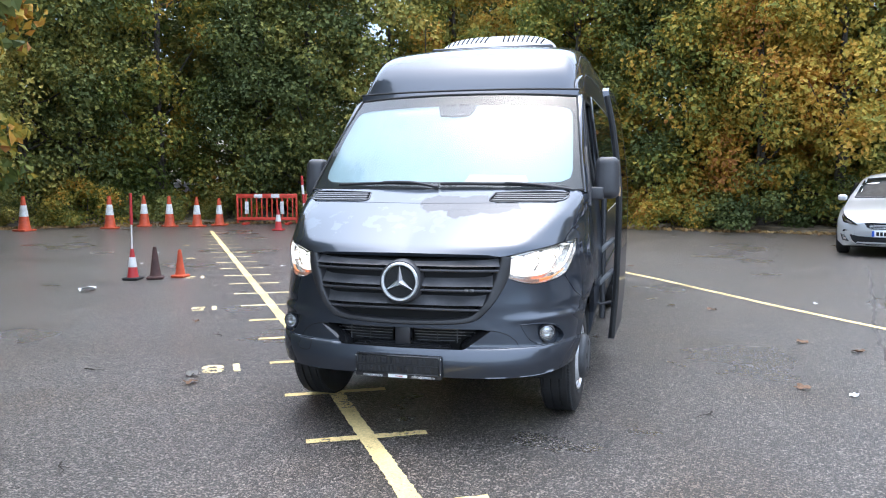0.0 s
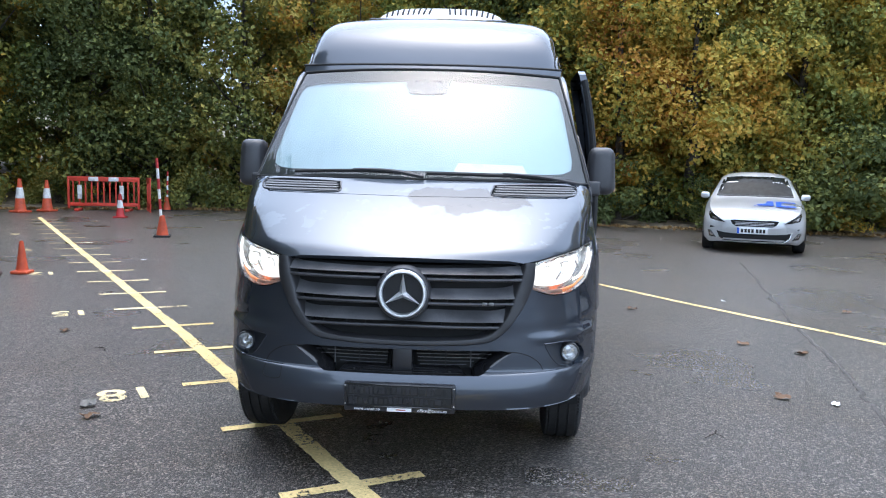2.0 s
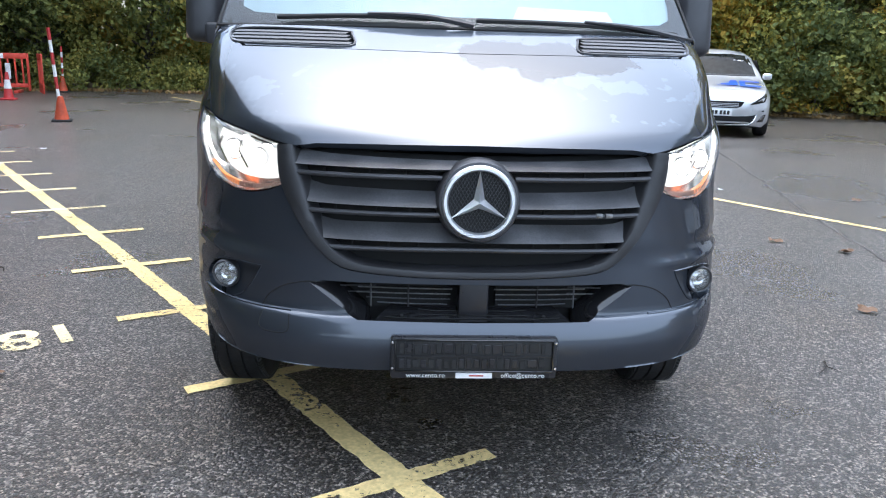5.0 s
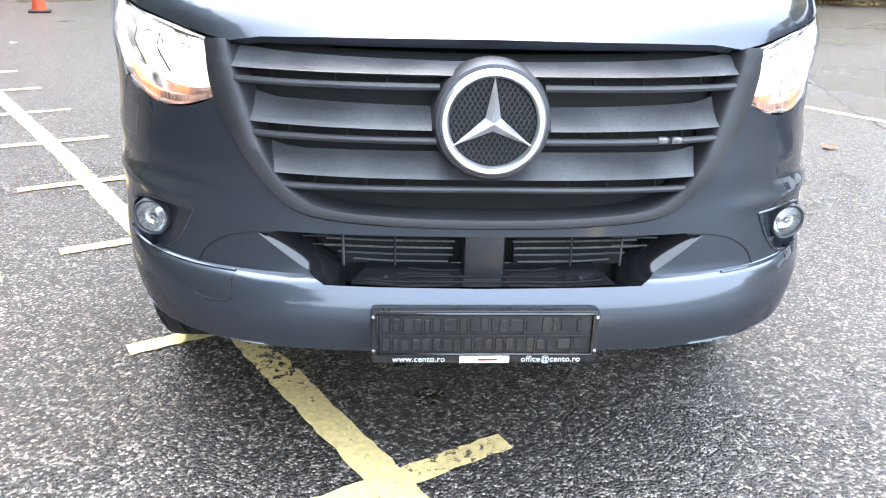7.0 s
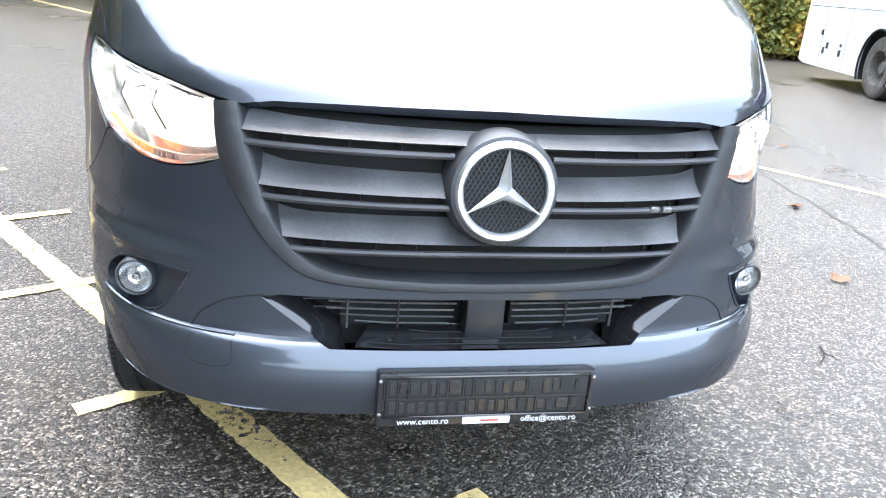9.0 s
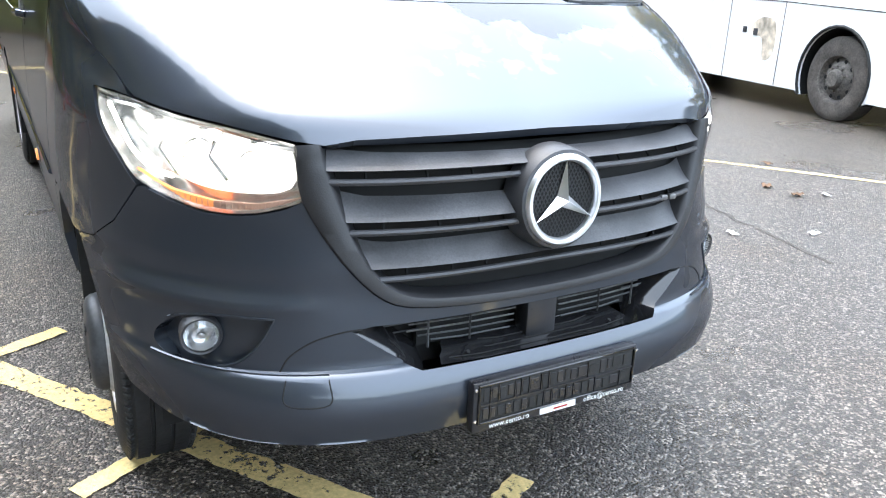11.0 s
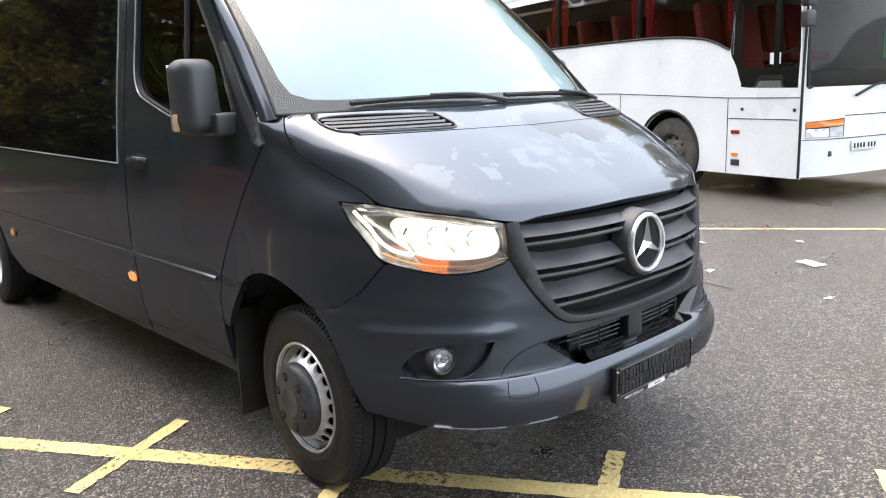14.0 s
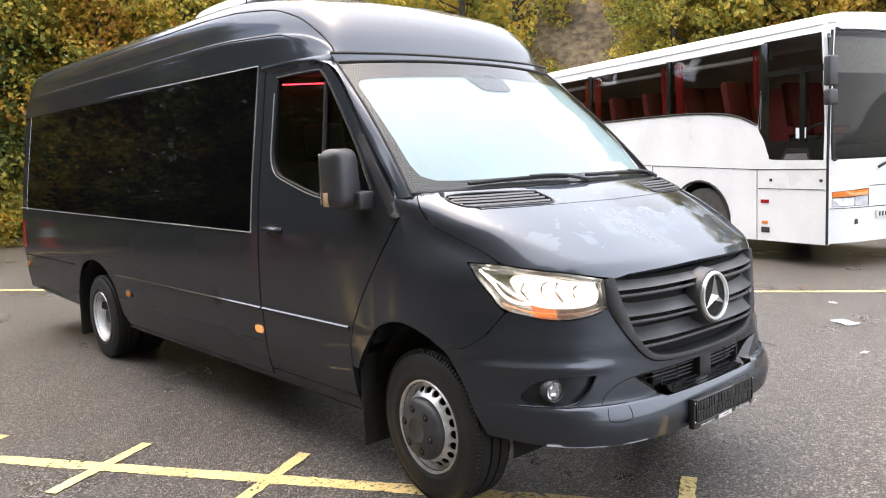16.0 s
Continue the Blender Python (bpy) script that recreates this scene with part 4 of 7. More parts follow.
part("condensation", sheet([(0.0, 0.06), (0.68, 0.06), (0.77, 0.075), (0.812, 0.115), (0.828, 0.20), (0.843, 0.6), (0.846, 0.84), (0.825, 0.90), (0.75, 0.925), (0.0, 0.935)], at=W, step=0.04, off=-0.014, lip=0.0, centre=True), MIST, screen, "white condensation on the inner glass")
part("mirror_mount", sheet(spline([(-0.125, 0.80), (-0.13, 0.885), (0.12, 0.885), (0.125, 0.80), (0.09, 0.755), (-0.09, 0.755)], 4), at=W, step=0.03, off=-0.006, lip=0.003, sides=(1,)), mat("sensor_grey", (0.075, 0.09, 0.11), 0.4, big=0.5, bigscale=14), screen, "dark sensor housing behind the glass")
part("paper", sheet([(0.17, 0.065), (0.56, 0.065), (0.54, 0.145), (0.2, 0.15)], at=W, step=0.05, off=-0.0115, lip=0.0, sides=(1,)), WHITE_PAPER, screen, "white paper sheet on the dashboard")
for v, r in ((0.0, 0.006), (1.0, 0.008)):
    part("screen_seal", tube([W(u, v, 0.001) for u in np.linspace(-0.87, 0.87, 40)], r, 6), RUBBER, screen)
for s in (0.87, -0.87):
    part("screen_seal", tube([W(s, v, 0.001) for v in np.linspace(0, 1, 20)], 0.007, 6), RUBBER, screen)

# pillars
door_front = curve((1.30, 1.045), (1.42, 1.11), (1.70, 1.378), (1.95, 1.578), (2.06, 1.70), (2.105, 1.845))
for s in (1, -1):
    bm = bmesh.new()
    rows = []
    for v in np.linspace(-0.02, 1.0, 24):
        e = W(0.872, v, 0.002)
        z = min(1.418 + 0.686 * max(v, 0) - (0.02 if v < 0 else 0), 2.104)
        d = F(*S(max(door_front(z), YB), z))
        d.y = door_front(z) - 0.014
        d.x -= 0.003
        c = Vector((d.x - 0.002, e.y + 0.25 * (d.y - e.y), (e.z + z) / 2))
        row = []
        for t in np.linspace(0, 1, 9):
            p = e * (1 - t) ** 2 + c * 2 * t * (1 - t) + d * t * t
            row.append(bm.verts.new((p.x if s > 0 else -p.x, p.y, p.z)))
        rows.append(row)
    for p, q in zip(rows, rows[1:]):
        for k in range(8):
            f = [p[k], p[k + 1], q[k + 1], q[k]]
            bm.faces.new(f if s > 0 else f[::-1])
    part("windscreen_pillar", bm, VAN, van)
    base = bmesh.new()
    p0 = [Fn(s * u, 1.417, 0.0) for u in np.linspace(0.80, S(1.10, 1.417)[0], 12)]
    p1 = [Vector((p.x * 0.985, p.y + 0.10, 1.44)) for p in p0]
    a, b = [base.verts.new(p) for p in p0], [base.verts.new(p) for p in p1]
    for k in range(11):
        base.faces.new([a[k], a[k + 1], b[k + 1], b[k]])
    part("pillar_foot", base, VAN, van)

# front doors
door = [S(1.478, 0.41), S(1.475, 0.69), S(1.425, 0.80), S(1.345, 0.93), S(1.21, 1.12), S(1.10, 1.27), S(1.057, 1.32), S(1.122, 1.42), S(1.39, 1.70), S(1.59, 1.95), S(1.71, 2.058), S(1.775, 2.088), S(1.86, 2.105), S(2.30, 2.115), S(2.335, 2.08), S(2.335, 0.41)]
pane = spline([S(2.205, 2.02), S(2.20, 2.046), S(2.175, 2.052), S(1.83, 2.05), S(1.762, 2.03), S(1.66, 1.93), S(1.435, 1.66), S(1.30, 1.48), S(1.27, 1.425), S(1.31, 1.392), S(1.45, 1.385), S(1.75, 1.418), S(2.05, 1.495), S(2.155, 1.54), S(2.205, 1.63), S(2.207, 1.8)], 4)
for s in (1, -1):
    leaf = part("front_door", sheet(door, [pane], step=0.03, sides=(s,), lip=0.03), VAN, van, "dark grey cab door")
    g = part("window_glass", sheet(pane, step=0.05, off=-0.012, lip=0.0, sides=(s,)), TINTED, leaf)
    g.visible_shadow = False
    part("window_seal", tube([Fn(s * u, z, 0.001) for u, z in pane + pane[:1]], 0.008, 6), RUBBER, leaf)
    # silver line that stands for the reflection along the window frame
    part("window_trim", tube([Fn(s * u, z, 0.004) for u, z in [(u + (0.012 if u > 1.2 else 0), z - 0.008) for u, z in pane[26:64]]], 0.0035, 5), STEEL, leaf)
    part("window_divider", tube([Fn(s * S(1.70 + 0.05 * (z - 1.4), z)[0], z, -0.003) for z in np.linspace(1.415, 1.985, 8)], 0.013, 6), RUBBER, leaf)
    part("mirror_corner", sheet([S(1.055, 1.318), S(1.085, 1.308), S(1.12, 1.318), S(1.145, 1.36), S(1.29, 1.53), S(1.41, 1.675), S(1.405, 1.705), S(1.385, 1.70), S(1.24, 1.545), S(1.10, 1.395)], step=0.03, off=0.008, lip=0.02, sides=(s,)), PLASTIC, leaf, "matt black mirror corner")
    scoop = spline([S(2.09, 1.195), S(2.10, 1.245), S(2.17, 1.255), S(2.24, 1.243), S(2.245, 1.20), S(2.17, 1.18)], 4)
    part("handle_scoop", sheet(scoop, step=0.02, off=0.001, lip=0.0, sides=(s,)), DARK, leaf)
    part("door_handle", tube([Fn(s * S(y, z)[0], z, o) for y, z, o in ((2.085, 1.222, 0.0), (2.10, 1.224, 0.022), (2.16, 1.226, 0.03), (2.225, 1.224, 0.028), (2.25, 1.222, 0.004))], [0.012, 0.014, 0.014, 0.014, 0.012], 8), VAN, leaf)
    # door mirror
    x0 = s * 0.94
    arm = part("mirror_arm", box(-0.05, -0.03, 0, 0.09, 0.10, 0.085, 0.014, 3), PLASTIC, leaf, m=Matrix.Translation((x0 + (0.01 if s > 0 else -0.05), 1.28, 1.348)))
    bm = box(-0.09, -0.065, -0.14, 0.09, 0.075, 0.14, 0.05, 5)
    for v in bm.verts:
        t = (v.co.z + 0.14) / 0.28
        v.co.x *= 0.92 + 0.08 * math.sin(math.pi * min(t * 1.2, 1)) - 0.06 * t
        v.co.y -= 0.02 * (1 - (v.co.x / 0.082) ** 2) - 0.02 * t
    head = part("mirror_head", bm, PLASTIC, leaf, "matt black door mirror, rain-streaked", m=pose(x0 + s * 0.115, 1.365, 1.494, 0, 0, -s * 6))
    part("mirror_glass", box(-0.068, 0.07, -0.12, 0.068, 0.078, 0.12, 0.003), mat("mirror_silver", (0.85, 0.86, 0.87), 0.02, 1.0), head)
    part("repeater", box(-0.005, 0.0, -0.125, 0.005, 0.035, -0.06, 0.004), mat("repeater_lens", (0.62, 0.42, 0.25), 0.2, coat=0.5), head, "small pale amber repeater lamp", m=pose(s * 0.083, 0.0, 0.0))

# long sides
REAR = 7.45
ARCH_R = [S(5.26 + 0.53 * math.cos(a), 0.385 + 0.47 * max(math.sin(a), 0) ** 0.8) for a in np.linspace(math.pi, 0, 22)]
flank = [S(2.348, 0.41)] + [S(2.348, 2.165), S(REAR - 0.05, 2.26), S(REAR, 2.2), S(REAR + 0.02, 1.0), S(REAR, 0.55), S(REAR - 0.05, 0.43), S(5.9, 0.385)] + ARCH_R[::-1] + [S(4.6, 0.37), S(2.348, 0.37)]
glass_top = lambda y: 2.142 + 0.018 * (y - 2.4)
long_pane = spline([S(2.425, 1.198), S(2.425, 1.198), S(2.425, glass_top(2.425)), S(2.425, glass_top(2.425)), S(REAR - 0.28, glass_top(7.2)), S(REAR - 0.2, glass_top(7.2) - 0.05), S(REAR - 0.18, 1.33), S(REAR - 0.23, 1.27), S(REAR - 0.3, 1.262)], 3)
for s in (1, -1):
    side = part("side_panel", sheet(flank, step=0.07, sides=(s,), lip=0.03), VAN, van)
    part("side_window", sheet(long_pane, step=0.08, off=0.005, lip=0.005, sides=(s,)), BLACK_GLASS, side, "long black privacy glass")
    part("window_edge", tube([Fn(s * u, z, 0.004) for u, z in long_pane + long_pane[:1]], 0.004, 5), STEEL, side)
    sill = [S(1.478, 0.335), S(1.478, 0.402), S(2.34, 0.402), S(2.34, 0.362), S(4.74, 0.362), S(4.74, 0.335)]
    part("sill", sheet(sill, step=0.06, off=-0.004, lip=0.04, sides=(s,)), VAN, van)
    part("rub_line", tube([Fn(s * S(y, 0.765)[0], 0.765, 0.002) for y in np.linspace(2.35, 4.72, 30)], 0.010, 6), VAN, side)
    part("rub_line", tube([Fn(s * S(y, 0.765)[0], 0.765, 0.002) for y in np.linspace(1.47, 2.33, 12)], 0.010, 6), VAN, side)
    part("rub_line", tube([Fn(s * S(y, 0.775)[0], 0.775, 0.002) for y in np.linspace(5.84, REAR, 16)], 0.005, 5), VAN, side)
    part("lower_line", tube([Fn(s * S(y, 0.565)[0], 0.565, -0.0015) for y in np.linspace(2.36, 4.72, 30)], 0.003, 5), DARK, side)
    for y in (2.33 + 0.06, 4.493):
        m = part("marker_lamp", sheet(spline([S(y - 0.035, 0.62), S(y - 0.035, 0.655), S(y + 0.035, 0.655), S(y + 0.035, 0.62)], 3), step=0.02, off=0.012, lip=0.014, sides=(s,)), AMBER_ON if s < 0 and y < 3 else AMBER, van, "small amber side marker lamp")
        part("lamp_base", sheet(spline([S(y - 0.043, 0.612), S(y - 0.043, 0.663), S(y + 0.043, 0.663), S(y + 0.043, 0.612)], 3), step=0.02, off=0.004, lip=0.005, sides=(s,)), PLASTIC, m)
    part("marker_lamp", sheet(spline([S(7.36, 0.66), S(7.36, 0.70), S(7.41, 0.70), S(7.41, 0.66)], 3), step=0.02, off=0.01, lip=0.012, sides=(s,)), AMBER, van, "small amber side marker lamp")
    part("tail_lamp", sheet([S(REAR - 0.10, 0.86), S(REAR - 0.07, 1.13), S(REAR + 0.01, 1.14), S(REAR + 0.01, 0.86)], step=0.03, off=0.008, lip=0.02, sides=(s,)), RED_LENS, van, "red tail lamp")
    part("filler_gap", tube([Fn(s * u, z, -0.001) for u, z in [S(6.05, 1.12), S(6.05, 0.85), S(6.85, 0.85)]], 0.003, 5), DARK, side)
bm = bmesh.new()
row = []
for z in np.linspace(0.43, 2.2, 12):
    w = half_w(z)
    row.append([bm.verts.new((x * w, REAR + 0.02 + 0.03 * (1 - x * x), z)) for x in np.linspace(-1, 1, 9)])
for p, q in zip(row, row[1:]):
    for k in range(8):
        bm.faces.new([p[k + 1], p[k], q[k], q[k + 1]])
part("rear_doors", bm, VAN, van)
part("floor_pan", box(-0.90, 1.52, 0.40, 0.90, REAR - 0.05, 0.46), DARK, van)
part("step_well", box(-0.87, 1.55, 0.30, 0.87, 4.7, 0.41), DARK, van)
part("bulkhead", box(-0.84, 2.45, 0.46, 0.84, 2.47, 2.10), DARK, van)

# roof
SECTION = [(0.860, 2.135), (0.849, 2.24), (0.840, 2.325), (0.829, 2.345), (0.821, 2.38), (0.806, 2.45), (0.780, 2.52), (0.735, 2.572), (0.65, 2.603), (0.45, 2.624), (0.25, 2.635), (0.0, 2.64)]
grow = curve((1.60, 0.0), (1.70, 0.27), (1.82, 0.48), (1.95, 0.63), (2.1, 0.735), (2.3, 0.82), (2.6, 0.91), (2.9, 0.975), (3.2, 1.0), (8, 1.0))
wide = curve((1.60, 0.955), (1.75, 0.972), (2.0, 0.995), (2.25, 1.0), (8, 1.0))


def roof_at(yr, x, z):
    """A place on the roof: station yr, and a point (x, z) of the full section, which flattens towards the front."""
    s_ = min(max(grow(yr), 0.0), 1.0)
    zz = 2.126 + (z - 2.126) * s_
    xx = x * wide(yr) * (1 - 0.02 * (1 - s_) * min(max(z - 2.2, 0) / 0.3, 1))
    y = yr + 0.14 * (abs(xx) / 0.82) ** 2.4 * (1 - s_)
    zz += RAKE * max(yr - 2.4, 0) - 0.16 * (max(yr - 7.2, 0) / 0.26) ** 2 * min(max((z - 2.1) / 0.5, 0), 1)
    return Vector((xx, y, zz))


bm = bmesh.new()
half = spline(SECTION, 5, closed=False)
rows = []
for yr in [1.60, 1.63, 1.67, 1.72, 1.78, 1.85, 1.93, 2.02, 2.12, 2.2, 2.3, 2.4, 2.5, 2.6, 2.7, 2.8, 3.05] + list(np.linspace(3.3, 7.1, 12)) + [7.28, 7.36, 7.42, 7.46]:
    rows.append([bm.verts.new(roof_at(yr, x, z)) for x, z in [(-a, b) for a, b in half] + [(a, b) for a, b in half[::-1][1:]]])
for p, q in zip(rows, rows[1:]):
    for k in range(len(p) - 1):
        bm.faces.new([p[k], p[k + 1], q[k + 1], q[k]])
bm.faces.new(rows[-1])
bmesh.ops.recalc_face_normals(bm, faces=bm.faces)
roof = part("roof", bm, VAN, van, "tall dark grey roof, wet, with sky sheen in its top's colour")
cap = [Vector((x, 1.60 + 0.14 * (abs(x) / 0.82) ** 2.4 - 0.014, 2.128)) for x in np.linspace(-0.83, 0.83, 41)]
part("roof_gap", tube(cap, 0.009, 6), RUBBER, roof)
strip_ = bmesh.new()
a = [strip_.verts.new(W(u, 1.0, 0.004)) for u in np.linspace(-0.872, 0.872, 41)]
b = [strip_.verts.new(p + Vector((0, -0.004, -0.002))) for p in cap]
for k in range(40):
    strip_.faces.new([a[k], a[k + 1], b[k + 1], b[k]])
part("roof_header", strip_, VAN, roof)


dip = curve((1.5, 1.0), (1.86, 1.0), (1.95, 0.55), (2.05, 0.2), (2.2, 0.0), (8, 0.0))
climb = curve((1.60, 2.325), (1.70, 2.365), (1.85, 2.42), (2.05, 2.475), (2.4, 2.52), (8, 2.52))


def shoulder(y):
    """The point of the roof's section where its cap meets the side: it starts low at the windscreen's corner."""
    z = float(climb(y))
    k = next(k for k in range(len(half) - 1) if half[k + 1][1] >= z)
    (x0, z0), (x1, z1) = half[k], half[k + 1]
    return float(x0 + (x1 - x0) * (z - z0) / (z1 - z0 + 1e-9)), z


def even(pts, n):
    """n points at even steps along a line of points."""
    d = np.r_[0, np.cumsum([(q - p).length for p, q in zip(pts, pts[1:])])]
    arr = np.array([tuple(p) for p in pts])
    return [Vector([np.interp(t, d, arr[:, j]) for j in range(3)]) for t in np.linspace(0, d[-1], n)]


for s in (1, -1):
    flip = lambda p: Vector((p.x if s > 0 else -p.x, p.y, p.z))
    ys = list(np.linspace(1.86, 2.4, 30)) + list(np.linspace(2.5, 7.3, 30))
    part("gutter", tube([flip(roof_at(y, 0.8345 + 0.018 * dip(y), 2.336 - 0.12 * dip(y))) for y in ys], [0.002 + 0.0035 * float(min((y - 1.86) / 0.2, 1)) for y in ys], 6), RUBBER, roof)
    ys = list(np.linspace(1.605, 2.6, 40)) + list(np.linspace(2.8, 7.1, 10))
    part("cap_seam", tube([flip(roof_at(y, *shoulder(y))) for y in ys], 0.0045, 6), RUBBER, roof)
    # panel between the cab door's head and the roof
    e = W(0.872, 1.0, 0.002)
    d = F(*S(1.85, 2.104))
    c = Vector((d.x - 0.002, e.y + 0.25 * (d.y - e.y), (e.z + 2.104) / 2))
    low = [e * (1 - t) ** 2 + c * 2 * t * (1 - t) + d * t * t for t in np.linspace(0, 1, 9)] + [Vector((F(*S(y, 2.104)).x - 0.001, y, 2.100)) for y in np.linspace(1.90, 2.37, 9)]
    top = [roof_at(y, 0.860, 2.135) for y in np.linspace(1.60, 2.37, 30)]
    low, top = even(low, 24), even(top, 24)
    bm = bmesh.new()
    rows = [[bm.verts.new(flip(p.lerp(q, t) + Vector((0.004 * math.sin(math.pi * t), 0, 0)))) for p, q in zip(low, top)] for t in (0, 0.33, 0.67, 1)]
    for p, q in zip(rows, rows[1:]):
        for k in range(23):
            f = [p[k], p[k + 1], q[k + 1], q[k]]
            bm.faces.new(f if s > 0 else f[::-1])
    part("door_header", bm, VAN, roof)

# air conditioner on the roof
AC_GREY = mat("ac_shell", (0.50, 0.52, 0.55), 0.35, grain=0.08, scale=40, big=0.12, bigscale=3, coat=0.3)
ac = part("air_conditioner", bmesh.new(), AC_GREY, van, "pale grey roof air conditioner with dark slits")


def ac_at(e, t):
    """e across -1..1, t from the front foot over the top to the back."""
    y = 2.84 + 1.28 * t
    h = 0.155 * min(1, (math.sin(min(t / 0.28, 1) * math.pi / 2)) ** 0.7) * min(1, ((1 - t) / 0.15 + 0.02)) ** 0.5
    w = 0.53 * (0.90 + 0.10 * min(t / 0.2, 1)) * (1 - 0.15 * max(t - 0.8, 0) / 0.2)
    edge = (1 - abs(e) ** 5) ** 0.45
    return Vector((e * w - 0.03, y, 2.628 + 0.012 * (y - 2.4) * 0.5 + h * edge - 0.02 * e * e))


bm = bmesh.new()
ts = [0, 0.01, 0.03, 0.06, 0.1, 0.15, 0.2, 0.25, 0.3, 0.45, 0.6, 0.75, 0.85, 0.92, 0.97, 1.0]
es = [-1, -0.985, -0.95, -0.9, -0.8, -0.65, -0.5, -0.3, -0.1, 0.1, 0.3, 0.5, 0.65, 0.8, 0.9, 0.95, 0.985, 1]
rows = [[bm.verts.new(ac_at(e, t)) for e in es] for t in ts]
for p, q in zip(rows, rows[1:]):
    for k in range(len(es) - 1):
        bm.faces.new([p[k], p[k + 1], q[k + 1], q[k]])
me = to_mesh("air_conditioner", bm, AC_GREY)
ac.data = me
for s in (1, -1):
    for k in range(9):
        e0 = s * (0.14 + 0.085 * k)
        part("slit", tube([ac_at(e0 + s * 0.05 * (1 - j) * 0.6, 0.05 + 0.11 * j) + Vector((0, -0.002, -0.002)) for j in np.linspace(0, 1, 8)], 0.008, 6), DARK, ac)
part("ac_base", box(-0.58, 2.82, 2.56, 0.50, 4.12, 2.645, 0.02), PLASTIC, ac)
part("aerial", tube([(-0.66, 2.9, 2.57), (-0.64, 2.82, 2.84)], 0.004, 5), RUBBER, van)

# wipers
for pts, arm in (((W(-0.64, 0.022, 0.022), W(-0.35, 0.036, 0.02), W(-0.06, 0.026, 0.022)), (W(0.03, -0.004, 0.022), W(-0.14, 0.03, 0.032), W(-0.33, 0.040, 0.03))), ((W(0.04, 0.026, 0.022), W(0.40, 0.026, 0.02), W(0.78, 0.0, 0.022)), (W(0.81, -0.022, 0.022), W(0.62, 0.012, 0.032), W(0.42, 0.034, 0.03)))):
    w = part("wiper_blade", tube([Vector(p) for p in spline([tuple(p) for p in pts], 8, closed=False)], 0.009, 6), RUBBER, van)
    part("wiper_arm", tube([Vector(p) for p in spline([tuple(p) for p in arm], 8, closed=False)], [0.012 - 0.0004 * k for k in range(17)], 6), PLASTIC, w)

# cab interior
SEAT = mat("seat_cloth", (0.10, 0.11, 0.13), 0.9, grain=0.3, scale=120, bump=0.2)
RED_GLOW = glow("red_strip", (1.0, 0.03, 0.05), 4.0)
dash = bmesh.new()
prof = ((0.98, 1.40), (1.25, 1.42), (1.45, 1.38), (1.55, 1.28), (1.5, 1.0), (1.4, 0.7))
rows = [[dash.verts.new((x, y, z + 0.03 * math.cos(3 * x))) for x in np.linspace(-0.9, 0.85, 15)] for y, z in prof]
for p, q in zip(rows, rows[1:]):
    for k in range(14):
        dash.faces.new([p[k], p[k + 1], q[k + 1], q[k]])
part("dashboard", dash, PLASTIC, van)
m = Matrix.Translation((-0.46, 1.66, 1.30)) @ pose(0, 0, 0, -62, 0, 0)
part("steering_wheel", tube([m @ Vector((0.19 * math.cos(a), 0.19 * math.sin(a), 0)) for a in np.linspace(0, 2 * math.pi, 33)], 0.016, 8, join(tube([m @ Vector((-0.18, 0, 0)), m @ Vector((0.18, 0, 0))], 0.02, 6), tube([m @ Vector((0, -0.18, 0)), m @ Vector((0, 0, 0)), m @ Vector((0, 0.02, 0.15))], 0.025, 6)), caps=False), PLASTIC, van)
for x in (-0.46, 0.42):
    seat = part("cab_seat", box(x - 0.25, 1.75, 0.78, x + 0.25, 2.25, 0.95, 0.05, 3), SEAT, van)
    part("seat_back", box(-0.24, -0.06, 0, 0.24, 0.08, 0.68, 0.05, 3), SEAT, seat, m=pose(x, 2.22, 0.92, -12, 0, 0))
    part("headrest", box(-0.13, -0.04, 0, 0.13, 0.06, 0.2, 0.04, 3), SEAT, seat, m=pose(x, 2.37, 1.62, -8, 0, 0))
part("led_strip", tube([(-0.76, 2.36, 2.035), (-0.42, 2.40, 2.06)], 0.0035, 5), RED_GLOW, van, "glowing red interior light strip")
part("headlining", box(-0.81, 1.75, 2.10, 0.81, 2.45, 2.12), SEAT, van)

# wheels
TREAD = mat("tyre_tread", (0.014, 0.014, 0.014), 0.6, grain=0.3, scale=60, bump=0.2, big=0.4, bigscale=8)


def disc(inner, outer, z_in, z_out, count, hole):
    """A pressed cone with a ring of round holes, in the plane of the wheel."""
    bm = bmesh.new()
    slope, half = math.hypot(outer - inner, z_out - z_in), math.pi / count
    mid = (inner + outer) / 2

    def at(u, v, a, back=0.0):
        r = inner + (outer - inner) * v
        return bm.verts.new((r * math.cos(a + u * half), r * math.sin(a + u * half), z_in + (z_out - z_in) * v - back))

    for k in range(count):
        a = 2 * half * k
        edge, ring, deep = [], [], []
        for j in range(16):
            b = 2 * math.pi * j / 16
            c, d = math.cos(b), math.sin(b)
            q = 1 / max(abs(c), abs(d))
            edge.append(at(c * q, 0.5 + 0.5 * d * q, a))
            u, v = c * hole / (mid * half), 0.5 + d * hole / slope
            ring.append(at(u, v, a))
            deep.append(at(u, v, a, 0.012))
        for j in range(16):
            i = (j + 1) % 16
            bm.faces.new((edge[j], edge[i], ring[i], ring[j]))
            bm.faces.new((ring[j], ring[i], deep[i], deep[j]))
    bmesh.ops.remove_doubles(bm, verts=bm.verts[:], dist=0.0002)
    return bm


